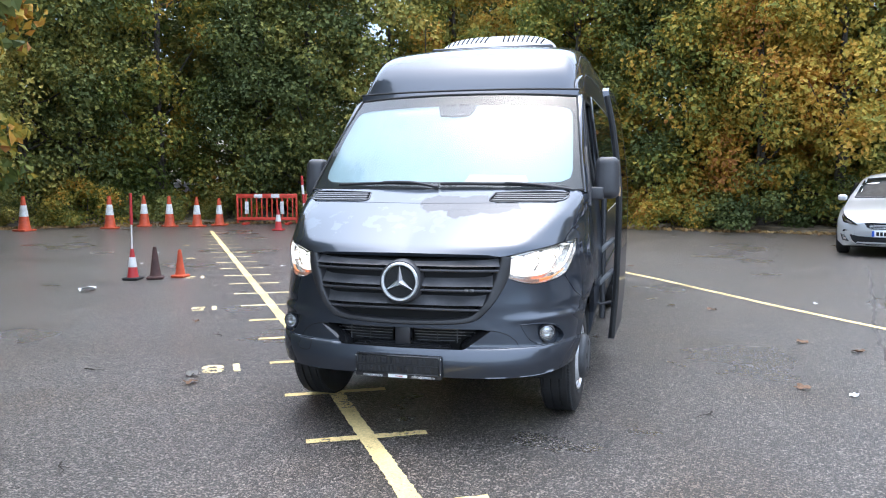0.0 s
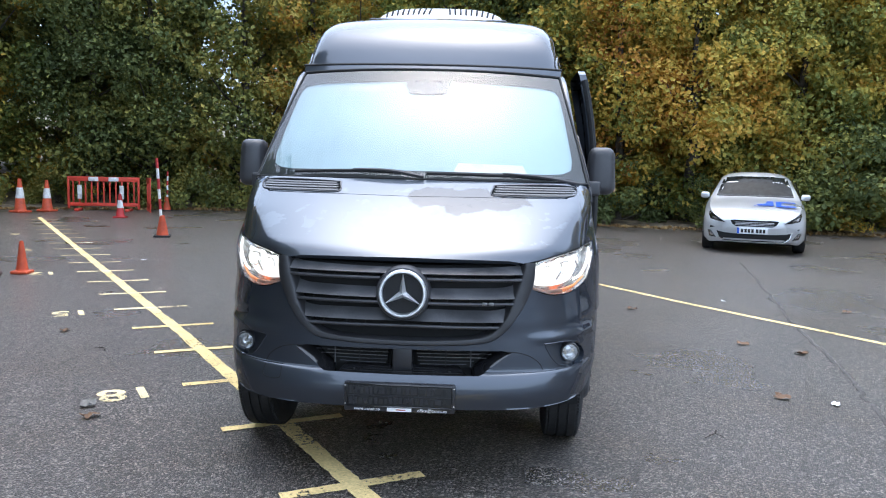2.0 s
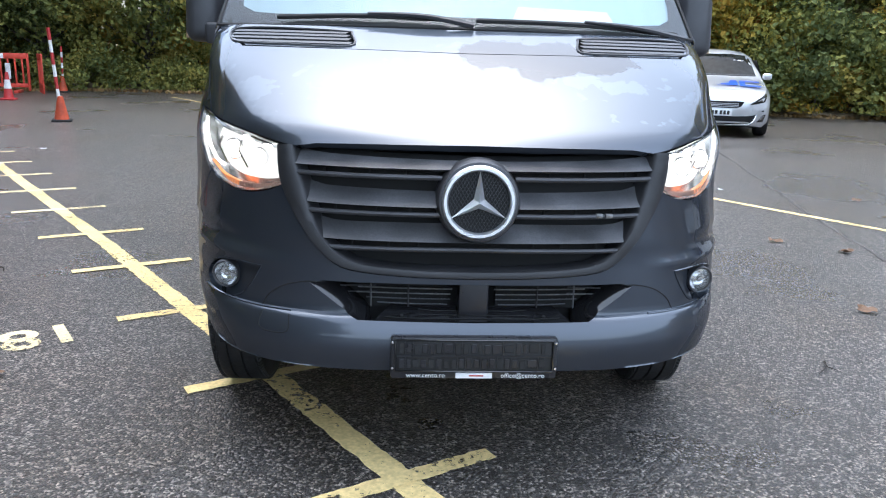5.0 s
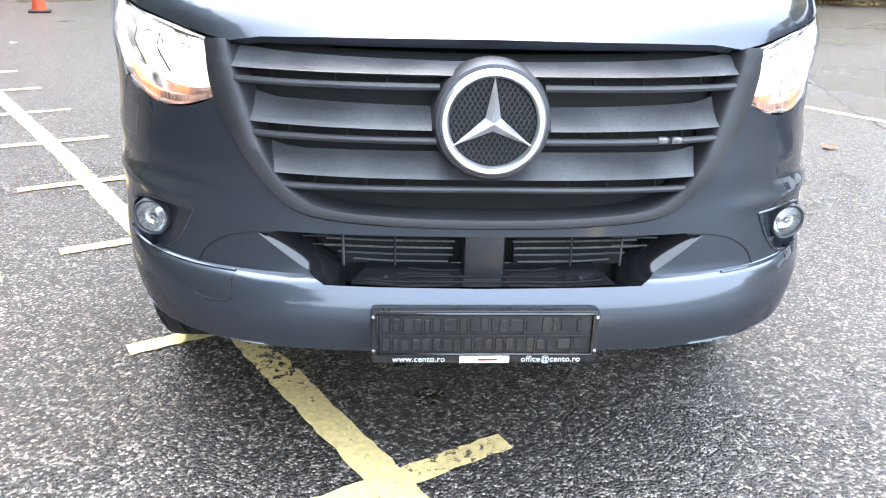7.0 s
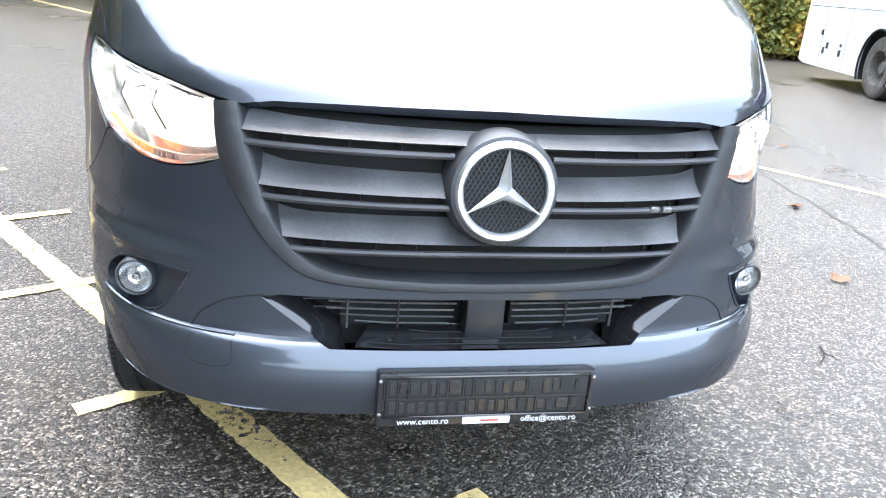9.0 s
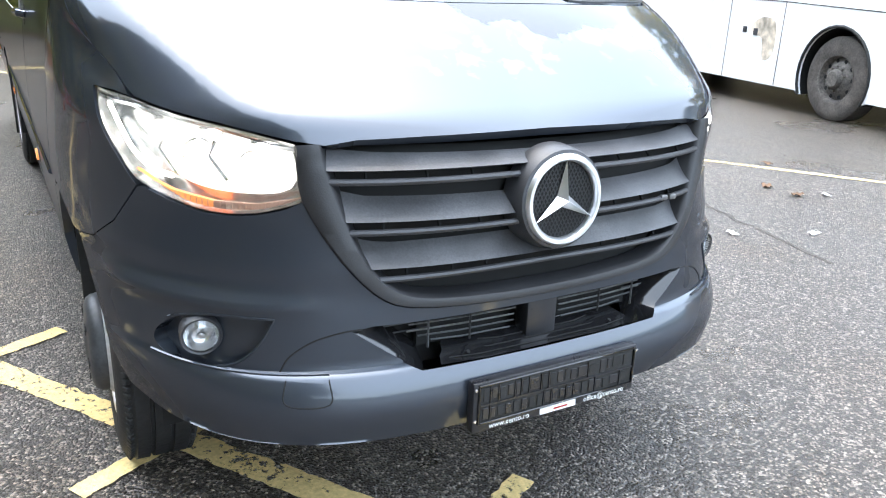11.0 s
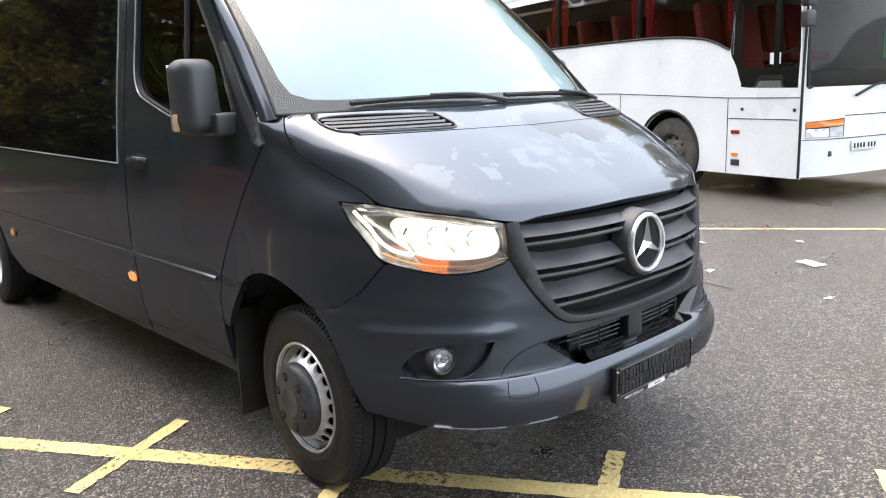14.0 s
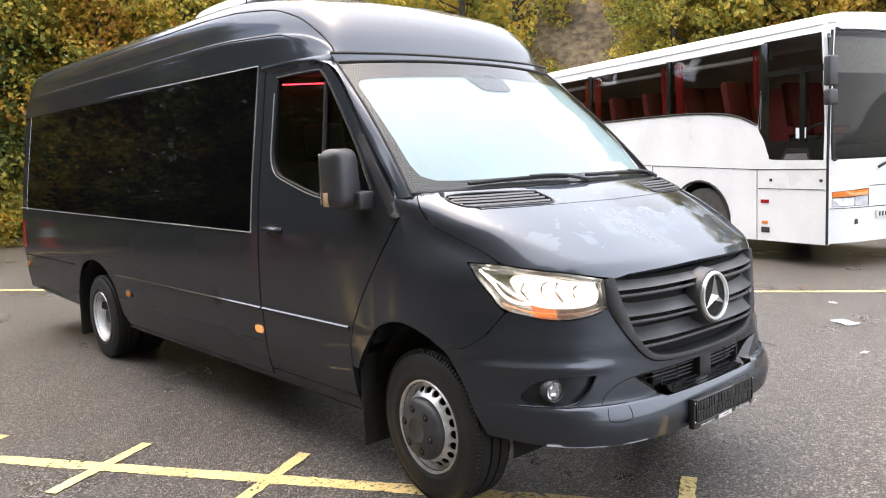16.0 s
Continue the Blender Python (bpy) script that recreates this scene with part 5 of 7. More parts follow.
def wheel(name, m, front):
    """A tyre on a pressed steel rim; the local z axis points outwards."""
    w = new(name)
    w.parent, w.matrix_basis = van, m
    tyre = [(0.20, -0.085), (0.225, -0.1), (0.285, -0.107), (0.325, -0.098), (0.343, -0.083), (0.352, -0.07)]
    for c in (-0.05, 0.0, 0.05):
        tyre += [(0.356, c - 0.019), (0.356, c + 0.019), (0.348, c + 0.021), (0.348, c + 0.029)] if c < 0.05 else [(0.356, c - 0.019), (0.356, c + 0.016)]
    tyre += [(0.352, 0.07), (0.343, 0.083), (0.325, 0.098), (0.312, 0.1015), (0.308, 0.1035), (0.285, 0.107), (0.25, 0.1045), (0.247, 0.1065), (0.232, 0.105), (0.225, 0.1), (0.20, 0.085)]
    t = part("tyre", lathe(tyre, 72), TREAD, w, "worn black tyre")
    bm = None
    blk = box(-0.0095, -0.0062, -0.012, 0.0095, 0.0062, 0.012, 0.0015, 1)
    me = bpy.data.meshes.new("tmp")
    blk.to_mesh(me)
    blk.free()
    bm = bmesh.new()
    for z in (-0.078, 0.078):
        for k in range(110):
            a = 2 * math.pi * k / 110
            n0 = len(bm.verts)
            bm.from_mesh(me)
            bm.verts.ensure_lookup_table()
            mm = pose(0, 0, 0, 0, 0, math.degrees(a)) @ pose(0.3415, 0, z, 0, 30 if z > 0 else -30, 0)
            for v in bm.verts[n0:]:
                v.co = mm @ v.co
    bpy.data.meshes.remove(me)
    tagged(part("tread", bm, TREAD, t), kind="stuff")
    if front:
        rim_p = [(0.212, 0.088), (0.217, 0.096), (0.213, 0.102), (0.206, 0.099), (0.203, 0.085), (0.199, 0.06), (0.194, 0.050)]
    else:
        rim_p = [(0.212, 0.088), (0.217, 0.096), (0.213, 0.102), (0.206, 0.099), (0.203, 0.085), (0.195, 0.05), (0.185, 0.02), (0.18, -0.04), (0.178, -0.06)]
    rim = part("rim", lathe(rim_p, 56), STEEL, w, "silver steel rim")
    if front:
        part("wheel_disc", disc(0.142, 0.197, 0.112, 0.056, 20, 0.0205), STEEL, rim)
    else:
        part("wheel_disc", disc(0.125, 0.19, -0.058, -0.080, 16, 0.0165), STEEL, rim)
        part("wheel_centre", lathe([(0.127, -0.058), (0.12, -0.054), (0.06, -0.056)], 40), STEEL, rim)
    part("brake_back", lathe([(0.19, -0.03 if front else -0.1), (0, -0.03 if front else -0.1)], 24), DARK, rim)
    part("barrel", lathe([(0.2, -0.09), (0.19, -0.03), (0.192, 0.03)], 32), DARK, rim)
    if front:
        cap = part("hub_cap", lathe([(0.140, 0.092), (0.144, 0.116), (0.142, 0.132), (0.132, 0.146), (0.112, 0.154), (0.066, 0.158), (0.060, 0.162), (0.055, 0.1625), (0.050, 0.1595), (0, 0.1595)], 48), HUBGREY, rim, "grey plastic hub cap")
        for k in range(6):
            a = 2 * math.pi * k / 6 + 0.3
            mm = pose(0.097 * math.cos(a), 0.097 * math.sin(a), 0.1535)
            part("nut_recess", lathe([(0.0185, 0.0040), (0.0165, 0.0055), (0.0, 0.0050)], 16, m=mm), DARK, cap)
            part("wheel_nut", lathe([(0.0095, 0.0), (0.0095, 0.004), (0.007, 0.0065), (0, 0.007)], 6, m=mm), HUBGREY, cap)
    else:
        hub = part("hub", lathe([(0.075, -0.06), (0.075, -0.03), (0.068, 0.03), (0.06, 0.045), (0, 0.05)], 32), HUBGREY, rim)
        for k in range(6):
            a = 2 * math.pi * k / 6
            part("wheel_nut", lathe([(0.012, -0.06), (0.012, -0.03), (0, -0.025)], 6, m=pose(0.1025 * math.cos(a), 0.1025 * math.sin(a), 0)), STEEL, hub)
    return w


for s in (1, -1):
    turn = pose(0, 0, 0, 0, s * 90, 0)
    wheel("front_wheel", pose(s * 0.822, 0.98, 0.356, 0, 0, -3) @ turn, True)
    wheel("rear_wheel", pose(s * 0.86, 5.26, 0.356) @ turn, False)
    wheel("rear_wheel", pose(s * 0.635, 5.26, 0.356) @ turn, False)
    # arch liners and mud flaps
    for yc, r, w0 in ((0.985, 0.47, 0.55), (5.26, 0.49, 0.5)):
        bm = bmesh.new()
        rows = []
        for x in (1.0 if yc < 3 else 0.985, w0):
            lim = 0.86 if yc < 3 else 0.965
            rows.append([bm.verts.new((s * min(x, lim), yc + r * 1.02 * math.cos(a), 0.36 + r * math.sin(a))) for a in np.linspace(-0.1, math.pi + 0.1, 26)])
        for k in range(25):
            bm.faces.new([rows[0][k], rows[0][k + 1], rows[1][k + 1], rows[1][k]])
        bm.faces.new(rows[1])
        part("arch_liner", bm, DARK, van)
    part("mud_flap", box(s * 0.83 - 0.11, 1.452, 0.155, s * 0.83 + 0.11, 1.468, 0.62, 0.004), RUBBER, van, "black rubber mud flap")
    part("mud_flap", box(s * 0.85 - 0.125, 5.80, 0.13, s * 0.85 + 0.115, 5.815, 0.6, 0.004), RUBBER, van, "black rubber mud flap")

# open plug door on the nearside
plug = part("passenger_door", bmesh.new(), VAN, van, "open glazed passenger door swung out beside the body")
bow = curve((0.27, 1.095), (0.7, 1.125), (1.3, 1.135), (1.8, 1.09), (2.17, 1.015))


def plug_at(y, z, off=0.0):
    return Vector((bow(z) + 0.03 * (y - 2.0) + off, y, z))


def plug_loop(y0, y1, z0, z1, r):
    return [(y0, z0), (y1, z0), (y1, z1 - r), (y1 - r * 0.3, z1 - r * 0.3), (y1 - r, z1), (y0 + r, z1), (y0 + r * 0.3, z1 - r * 0.3), (y0, z1 - r)]


hole = plug_loop(2.04, 2.70, 0.95, 2.10, 0.08)
plug.data = to_mesh("passenger_door", sheet(plug_loop(1.98, 2.76, 0.27, 2.17, 0.1), [hole], at=plug_at, step=0.06, lip=0.045, sides=(1,)), VAN)
part("door_pane", sheet(hole, at=plug_at, step=0.08, lip=0.006, sides=(1,)), BLACK_GLASS, plug)
part("door_edge", tube([plug_at(1.98, z, -0.02) for z in np.linspace(0.28, 2.1, 16)], 0.022, 8), RUBBER, plug)
part("door_post", tube([(1.0, 2.02, 0.42), (1.0, 2.02, 1.35)], 0.022, 8), PLASTIC, plug)
ARM_GREY = mat("grey_enamel", (0.22, 0.225, 0.23), 0.4, big=0.15, bigscale=9)
for z in (0.98, 0.74):
    part("swing_arm", tube([(0.93, 2.0, z - 0.06), (0.97, 2.0, z - 0.055), (1.02, 2.01, z), (1.08, 2.05, z + 0.05)], 0.02, 8), ARM_GREY, plug, "curved grey swing arm")
part("lower_arm", tube([(0.93, 2.0, 0.56), (0.99, 2.0, 0.53), (1.07, 2.02, 0.55)], 0.012, 6), PLASTIC, plug)

# ---- trees, bushes and the bank behind ----
def leaf_material(name, stops, translucent=0.35):
    """Leaves whose colour runs through stops, by the leaf, by the tree and by drifts of turning foliage."""
    m = bpy.data.materials.new(name)
    m.use_nodes = True
    nt = m.node_tree
    N, L = nt.nodes.new, nt.links.new
    b = nt.nodes["Principled BSDF"]
    g, oi, tc = N("ShaderNodeNewGeometry"), N("ShaderNodeObjectInfo"), N("ShaderNodeTexCoord")
    n = N("ShaderNodeTexNoise")
    n.inputs["Scale"].default_value, n.inputs["Detail"].default_value = 0.55, 3
    L(g.outputs["Position"], n.inputs["Vector"])
    a1, a2, a3 = (N("ShaderNodeMath") for _ in range(3))
    for a, k in ((a1, 0.40), (a2, 0.28), (a3, 1.5)):
        a.operation = "MULTIPLY_ADD"
        a.inputs[1].default_value = k
    a1.inputs[2].default_value = -0.50
    L(g.outputs["Random Per Island"], a1.inputs[0])
    L(oi.outputs["Random"], a2.inputs[0])
    L(a1.outputs[0], a2.inputs[2])
    L(n.outputs["Fac"], a3.inputs[0])
    L(a2.outputs[0], a3.inputs[2])
    ramp = N("ShaderNodeValToRGB")
    e = ramp.color_ramp.elements
    while len(e) < len(stops):
        e.new(0.5)
    for k, (p, c) in enumerate(stops):
        e[k].position, e[k].color = p, (*c, 1)
    L(a3.outputs[0], ramp.inputs[0])
    L(ramp.outputs[0], b.inputs["Base Color"])
    b.inputs["Roughness"].default_value, b.inputs["Specular IOR Level"].default_value = 0.6, 0.2
    t = N("ShaderNodeBsdfTranslucent")
    mx = N("ShaderNodeMixShader")
    mx.inputs[0].default_value = translucent
    L(ramp.outputs[0], t.inputs[0])
    L(b.outputs[0], mx.inputs[1])
    L(t.outputs[0], mx.inputs[2])
    L(mx.outputs[0], nt.nodes["Material Output"].inputs[0])
    return m


AUTUMN = leaf_material("turning_leaves", [(0.0, (0.038, 0.058, 0.017)), (0.28, (0.10, 0.13, 0.03)), (0.5, (0.20, 0.22, 0.05)), (0.72, (0.39, 0.30, 0.05)), (0.88, (0.50, 0.28, 0.04)), (1.0, (0.36, 0.16, 0.045))])
PALER = leaf_material("yellowing_leaves", [(0.0, (0.11, 0.14, 0.036)), (0.3, (0.28, 0.31, 0.09)), (0.55, (0.47, 0.41, 0.09)), (0.75, (0.64, 0.46, 0.09)), (1.0, (0.64, 0.36, 0.075))], 0.45)
DRY = leaf_material("dry_brush", [(0.0, (0.12, 0.11, 0.05)), (0.35, (0.22, 0.19, 0.08)), (0.6, (0.34, 0.25, 0.11)), (1.0, (0.42, 0.29, 0.13))], 0.3)
EVERGREEN = leaf_material("dark_leaves", [(0.0, (0.045, 0.062, 0.022)), (0.45, (0.115, 0.14, 0.045)), (0.72, (0.25, 0.25, 0.062)), (1.0, (0.46, 0.36, 0.085))], 0.25)
BARK = mat("bark", (0.07, 0.06, 0.05), 0.9, grain=0.5, scale=14, bump=0.6, big=0.3, bigscale=2)


def leaves(rng, centres, radii, count, size, squash=0.8):
    """Verts and faces of leaf blades in clumps: each blade is two triangles folded along its rib."""
    k = len(centres)
    idx = np.repeat(np.arange(k), count)
    n = len(idx)
    d = rng.normal(size=(n, 3))
    d /= np.linalg.norm(d, axis=1)[:, None]
    r = radii[idx] * rng.uniform(0.45, 1.08, n) ** 0.7
    p = centres[idx] + d * r[:, None] * np.array([1, 1, squash])
    nrm = d * 0.7 + rng.normal(size=(n, 3)) * 0.55 + np.array([0, 0, 0.35])
    nrm /= np.linalg.norm(nrm, axis=1)[:, None]
    a = np.cross(nrm, rng.normal(size=(n, 3)))
    a /= np.linalg.norm(a, axis=1)[:, None]
    b = np.cross(nrm, a)
    s = size * rng.uniform(0.6, 1.35, n)[:, None]
    v = np.stack([p - a * s * 0.55, p + b * s * 0.42 + nrm * s * 0.12, p + a * s * 0.6 - nrm * s * 0.1, p - b * s * 0.42 + nrm * s * 0.12], 1).reshape(-1, 3)
    base = np.arange(n)[:, None] * 4
    f = np.concatenate([base + np.array([0, 1, 2]), base + np.array([0, 2, 3])])
    return v, f


def cloud_mesh(name, v, f, material):
    me = bpy.data.meshes.new(name)
    me.from_pydata(v.tolist(), [], f.tolist())
    me.materials.append(material)
    return me


def tree_kind(seed, height, width, low, material, clumps=120, count=80, size=0.19):
    """A tree: tapered trunk with limbs, and a ragged crown of leaf clumps with gaps."""
    rng = np.random.default_rng(seed)
    t = rng.uniform(0, 1, clumps) ** 0.85
    prof = np.interp(t, [0, 0.25, 0.6, 0.85, 1], [0.75, 1.0, 0.92, 0.6, 0.25])
    ang, rad = rng.uniform(0, 2 * np.pi, clumps), np.sqrt(rng.uniform(0.1, 1, clumps))
    c = np.stack([np.cos(ang) * rad * prof * width, np.sin(ang) * rad * prof * width, low + t * (height - low)], 1)
    v, f = leaves(rng, c, rng.uniform(0.38, 0.85, clumps), count, size)
    crown = cloud_mesh("crown", v, f, material)
    lean = rng.uniform(-0.4, 0.4, 2)
    spine = [(lean[0] * (q / 6) ** 2 * 0.5 + 0.06 * math.sin(q * 2.1), lean[1] * (q / 6) ** 2 * 0.5, height * 0.9 * q / 6) for q in range(7)]
    bm = tube(spine, [0.19, 0.15, 0.13, 0.11, 0.08, 0.05, 0.02], 8)
    for k in rng.choice(clumps, 16, replace=False):
        z0 = max(0.5, c[k][2] - rng.uniform(0.6, 1.8))
        i = min(int(z0 / (height * 0.9) * 6), 5)
        s = Vector(spine[i]).lerp(Vector(spine[i + 1]), z0 / (height * 0.9) * 6 - i)
        e = Vector(c[k])
        mid = s.lerp(e, 0.5) + Vector((0, 0, -0.15))
        bm = tube([s, mid, e], [0.05, 0.032, 0.008], 5, bm)
    top = thing("tree", pose(0, 0, -50), "leafy tree in turning autumn colours at the tarmac edge", "tree", "trees round the car park")
    part("trunk", bm, BARK, top)
    new("crown", crown).parent = top
    return top


def bush_kind(seed, width, height, material, clumps=46, count=80, size=0.15):
    rng = np.random.default_rng(seed)
    ang, rad = rng.uniform(0, 2 * np.pi, clumps), np.sqrt(rng.uniform(0, 1, clumps))
    c = np.stack([np.cos(ang) * rad * width, np.sin(ang) * rad * width, rng.uniform(0.05, 1, clumps) * height * (1 - 0.6 * rad**2)], 1)
    v, f = leaves(rng, c, rng.uniform(0.28, 0.52, clumps), count, size)
    v[:, 2] = np.maximum(v[:, 2], 0.02)
    top = thing("bush", pose(0, 0, -50), "dense green undergrowth bush at the tarmac edge", "bush", "bushes round the car park")
    new("foliage", cloud_mesh("foliage", v, f, material)).parent = top
    bm = None
    for k in range(6):
        e = Vector(c[k])
        bm = tube([(0.1 * k - 0.25, 0, 0), Vector((0.1 * k - 0.25, 0, 0)).lerp(e, 0.6) + Vector((0, 0, 0.1)), e], [0.02, 0.014, 0.005], 5, bm)
    part("stem", bm, BARK, top)
    return top


# the first legs run out of view, drawn close to shade the minibus's side
EDGE = [(-7.5, -15), (-7.5, -2), (-9.0, 3), (-12.5, 7), (-17.9, 14.0), (-13.4, 18.2), (-8.8, 20.6), (-3, 20.4), (2.5, 18.8), (6, 18.2), (11, 17.8), (14.5, 18), (18.5, 15.5), (20.5, 9), (21.5, 1), (21.5, -8)]


def along(step, seed, jitter):
    rnd = random.Random(seed)
    out = []
    for a, b in zip(EDGE, EDGE[1:]):
        a, b = Vector((*a, 0)), Vector((*b, 0))
        n = max(int((b - a).length / step), 1)
        nrm = Vector((-(b - a).y, (b - a).x, 0)).normalized()
        for k in range(n):
            out.append((a.lerp(b, (k + rnd.uniform(0.2, 0.8)) / n), nrm, rnd.uniform(*jitter), rnd))
    return out


def bank(x, y):
    """The height of the earth beyond the tarmac: a steep bank on the coach's side."""
    p = Vector((x, y, 0))
    best = 1e9
    out = 0
    for a, b in zip(EDGE, EDGE[1:]):
        a, b = Vector((*a, 0)), Vector((*b, 0))
        t = min(max((p - a).dot(b - a) / (b - a).length_squared, 0), 1)
        q = a.lerp(b, t)
        d = (p - q).length
        if d < best:
            best = d
            nrm = Vector((-(b - a).y, (b - a).x, 0))
            out = 1 if (p - q).dot(nrm) > 0 else -1
    d = best * out
    steep = 0.12 + 0.75 * min(max((x - 6) / 8, 0), 1)
    return (max(d, 0) * steep * min(1, max(d, 0) / 2.5)) if d < 12 else 12 * steep


SOIL = mat("bank_soil", (0.15, 0.115, 0.07), 0.95, grain=0.6, scale=3.5, bump=1.0, big=0.6, bigscale=0.7)
bm = bmesh.new()
rows = []
for j in range(15):
    row = []
    for a, nrm, _, _ in along(1.3, 2, (0, 0)):
        o = -0.25 + j * 0.95
        p = a + nrm * o
        z = bank(p.x, p.y) + (0.45 * noise.noise(p * 0.5) + 0.2 * noise.noise(p * 1.7)) * min(max(o, 0) / 2, 1)
        row.append(bm.verts.new((p.x, p.y, max(z, 0) + (0.03 if j else -0.03))))
    rows.append(row)
for p, q in zip(rows, rows[1:]):
    for k in range(len(p) - 1):
        bm.faces.new([p[k], p[k + 1], q[k + 1], q[k]])
single("bank", bm, SOIL, "brown earth bank rising behind the undergrowth", "bank", kind="structure")

near = {"a": [tree_kind(11, 9.0, 2.3, 1.0, AUTUMN, 125, 150, 0.12), tree_kind(12, 10.5, 2.6, 1.2, AUTUMN, 140, 150, 0.125)], "e": [tree_kind(14, 9.8, 2.4, 1.0, EVERGREEN, 175, 140, 0.125)], "p": [tree_kind(16, 9.2, 2.4, 0.8, PALER, 130, 150, 0.12), tree_kind(17, 8.2, 2.3, 0.6, PALER, 120, 150, 0.12)]}
far = {"a": [tree_kind(13, 9.5, 2.6, 0.7, AUTUMN, 110, 70, 0.18)], "e": [tree_kind(15, 9.8, 2.6, 0.8, EVERGREEN, 110, 70, 0.18)], "p": [tree_kind(18, 9.2, 2.6, 0.8, PALER, 110, 70, 0.18)]}
used = set()


def plant(ob, p, turn, size, used=used):
    m = pose(p.x, p.y, bank(p.x, p.y) * 0.96 - 0.03, 0, 0, turn)
    if ob.name in used:
        o = copy_thing(ob, m)
    else:
        used.add(ob.name)
        o = ob
        o.matrix_basis = m
    o.scale = (size, size, size)


def leafage(x, rnd):
    """Dark trees on one side, yellowing ones on the other."""
    q = rnd.random()
    if x < -12:
        return "e" if q < 0.85 else "a"
    if x < -7:
        return "a" if q < 0.45 else "e"
    if x > 4:
        return "p" if q < 0.88 else "a"
    return "a" if q < 0.7 else "e" if q < 0.85 else "p"


def out_of_sight(p):
    return (p.x < -6.5 and p.y < 6.0) or (p.x > 12 and p.y < 3)


for k, (a, nrm, j, rnd) in enumerate(along(1.75, 5, (1.6, 3.2))):
    p = a + nrm * j
    if p.x > 12.5 and rnd.random() < 0.85:
        continue
    row = far if out_of_sight(p) else near
    plant(rnd.choice(row[leafage(p.x, rnd)]), p, rnd.uniform(0, 360), rnd.uniform(0.85, 1.1))
for k, (a, nrm, j, rnd) in enumerate(along(1.7, 8, (4.4, 7.5))):
    if not out_of_sight(a):
        plant(far[leafage(a.x, rnd)][0], a + nrm * j, rnd.uniform(0, 360), rnd.uniform(0.95, 1.2))
for k, (a, nrm, j, rnd) in enumerate(along(1.8, 77, (8.0, 11.0))):
    if a.x < 2 and not out_of_sight(a):
        plant(far["e"][0], a + nrm * j, rnd.uniform(0, 360), rnd.uniform(1.0, 1.25))
# extra tall trees, mostly unseen, added to block sky from the minibus's side
for row in range(2):
    for k, (a, nrm, j, rnd) in enumerate(along(1.5, 91 + row, (0.6 + 2.0 * row, 2.0 + 2.4 * row))):
        p = a + nrm * j
        if p.x < -6.0 and p.y < 9.0:
            plant(far["e"][0] if rnd.random() < 0.7 else far["a"][0], p, rnd.uniform(0, 360), rnd.uniform(1.15, 1.4))
shrubs = [bush_kind(21, 1.3, 1.5, AUTUMN, 46, 120, 0.095), bush_kind(22, 1.5, 1.9, EVERGREEN, 46, 120, 0.095), bush_kind(23, 1.2, 1.2, EVERGREEN, 46, 120, 0.09)]
for k, (a, nrm, j, rnd) in enumerate(along(1.9, 9, (0.9, 1.7))):
    if not out_of_sight(a):
        plant(shrubs[rnd.choice((0, 1, 1, 2, 2))], a + nrm * j, rnd.uniform(0, 360), rnd.uniform(0.6, 1.05))
for k, (a, nrm, j, rnd) in enumerate(along(2.4, 19, (2.8, 4.4))):
    if not out_of_sight(a):
        plant(shrubs[rnd.choice((0, 0, 1))], a + nrm * j, rnd.uniform(0, 360), rnd.uniform(1.3, 1.9))

for k in range(16):
    rnd = random.Random(300 + k)
    plant(shrubs[rnd.choice((0, 1, 1, 2))], Vector((8.6 + 0.42 * k, 18.2 + rnd.uniform(0.0, 2.6), 0)), rnd.uniform(0, 360), rnd.uniform(0.9, 1.5))

# dry brush all over the steep bank
brush = [bush_kind(24, 1.1, 1.0, DRY, 34, 60, 0.11), bush_kind(25, 0.9, 1.2, DRY, 34, 60, 0.11), bush_kind(26, 1.0, 1.1, AUTUMN, 34, 60, 0.11), bush_kind(27, 1.2, 1.3, EVERGREEN, 36, 60, 0.12)]
for row in range(7):
    for k, (a, nrm, j, rnd) in enumerate(along(1.7, 30 + row, (0, 1.4))):
        p = a + nrm * (1.6 + 1.35 * row + j)
        if a.x > 7.5 and not out_of_sight(a):
            plant(brush[rnd.choice((0, 1, 2, 2, 3, 3))], p, rnd.uniform(0, 360), rnd.uniform(0.7, 1.3))

# fallen leaves
LITTER = leaf_material("fallen_leaves", [(0.0, (0.07, 0.04, 0.02)), (0.35, (0.16, 0.09, 0.035)), (0.6, (0.26, 0.16, 0.06)), (1.0, (0.38, 0.28, 0.13))], 0.05)
rng = np.random.default_rng(6)
spots = []
for a, nrm, j, rnd in along(0.035, 12, (-0.55, 0.35)):
    p = a + nrm * (j * rnd.random() ** 0.6)
    spots.append((p.x, p.y))
c = np.array([(x, y, max(bank(x, y), 0) + 0.045) for x, y in spots])
v, f = leaves(rng, c, np.full(len(c), 0.03), 2, 0.10, 0.4)
ob = new("fallen_leaves", cloud_mesh("fallen_leaves", v, f, LITTER))
tagged(ob, "brown and yellow fallen leaves along the tarmac edge", "leaves", kind="stuff")

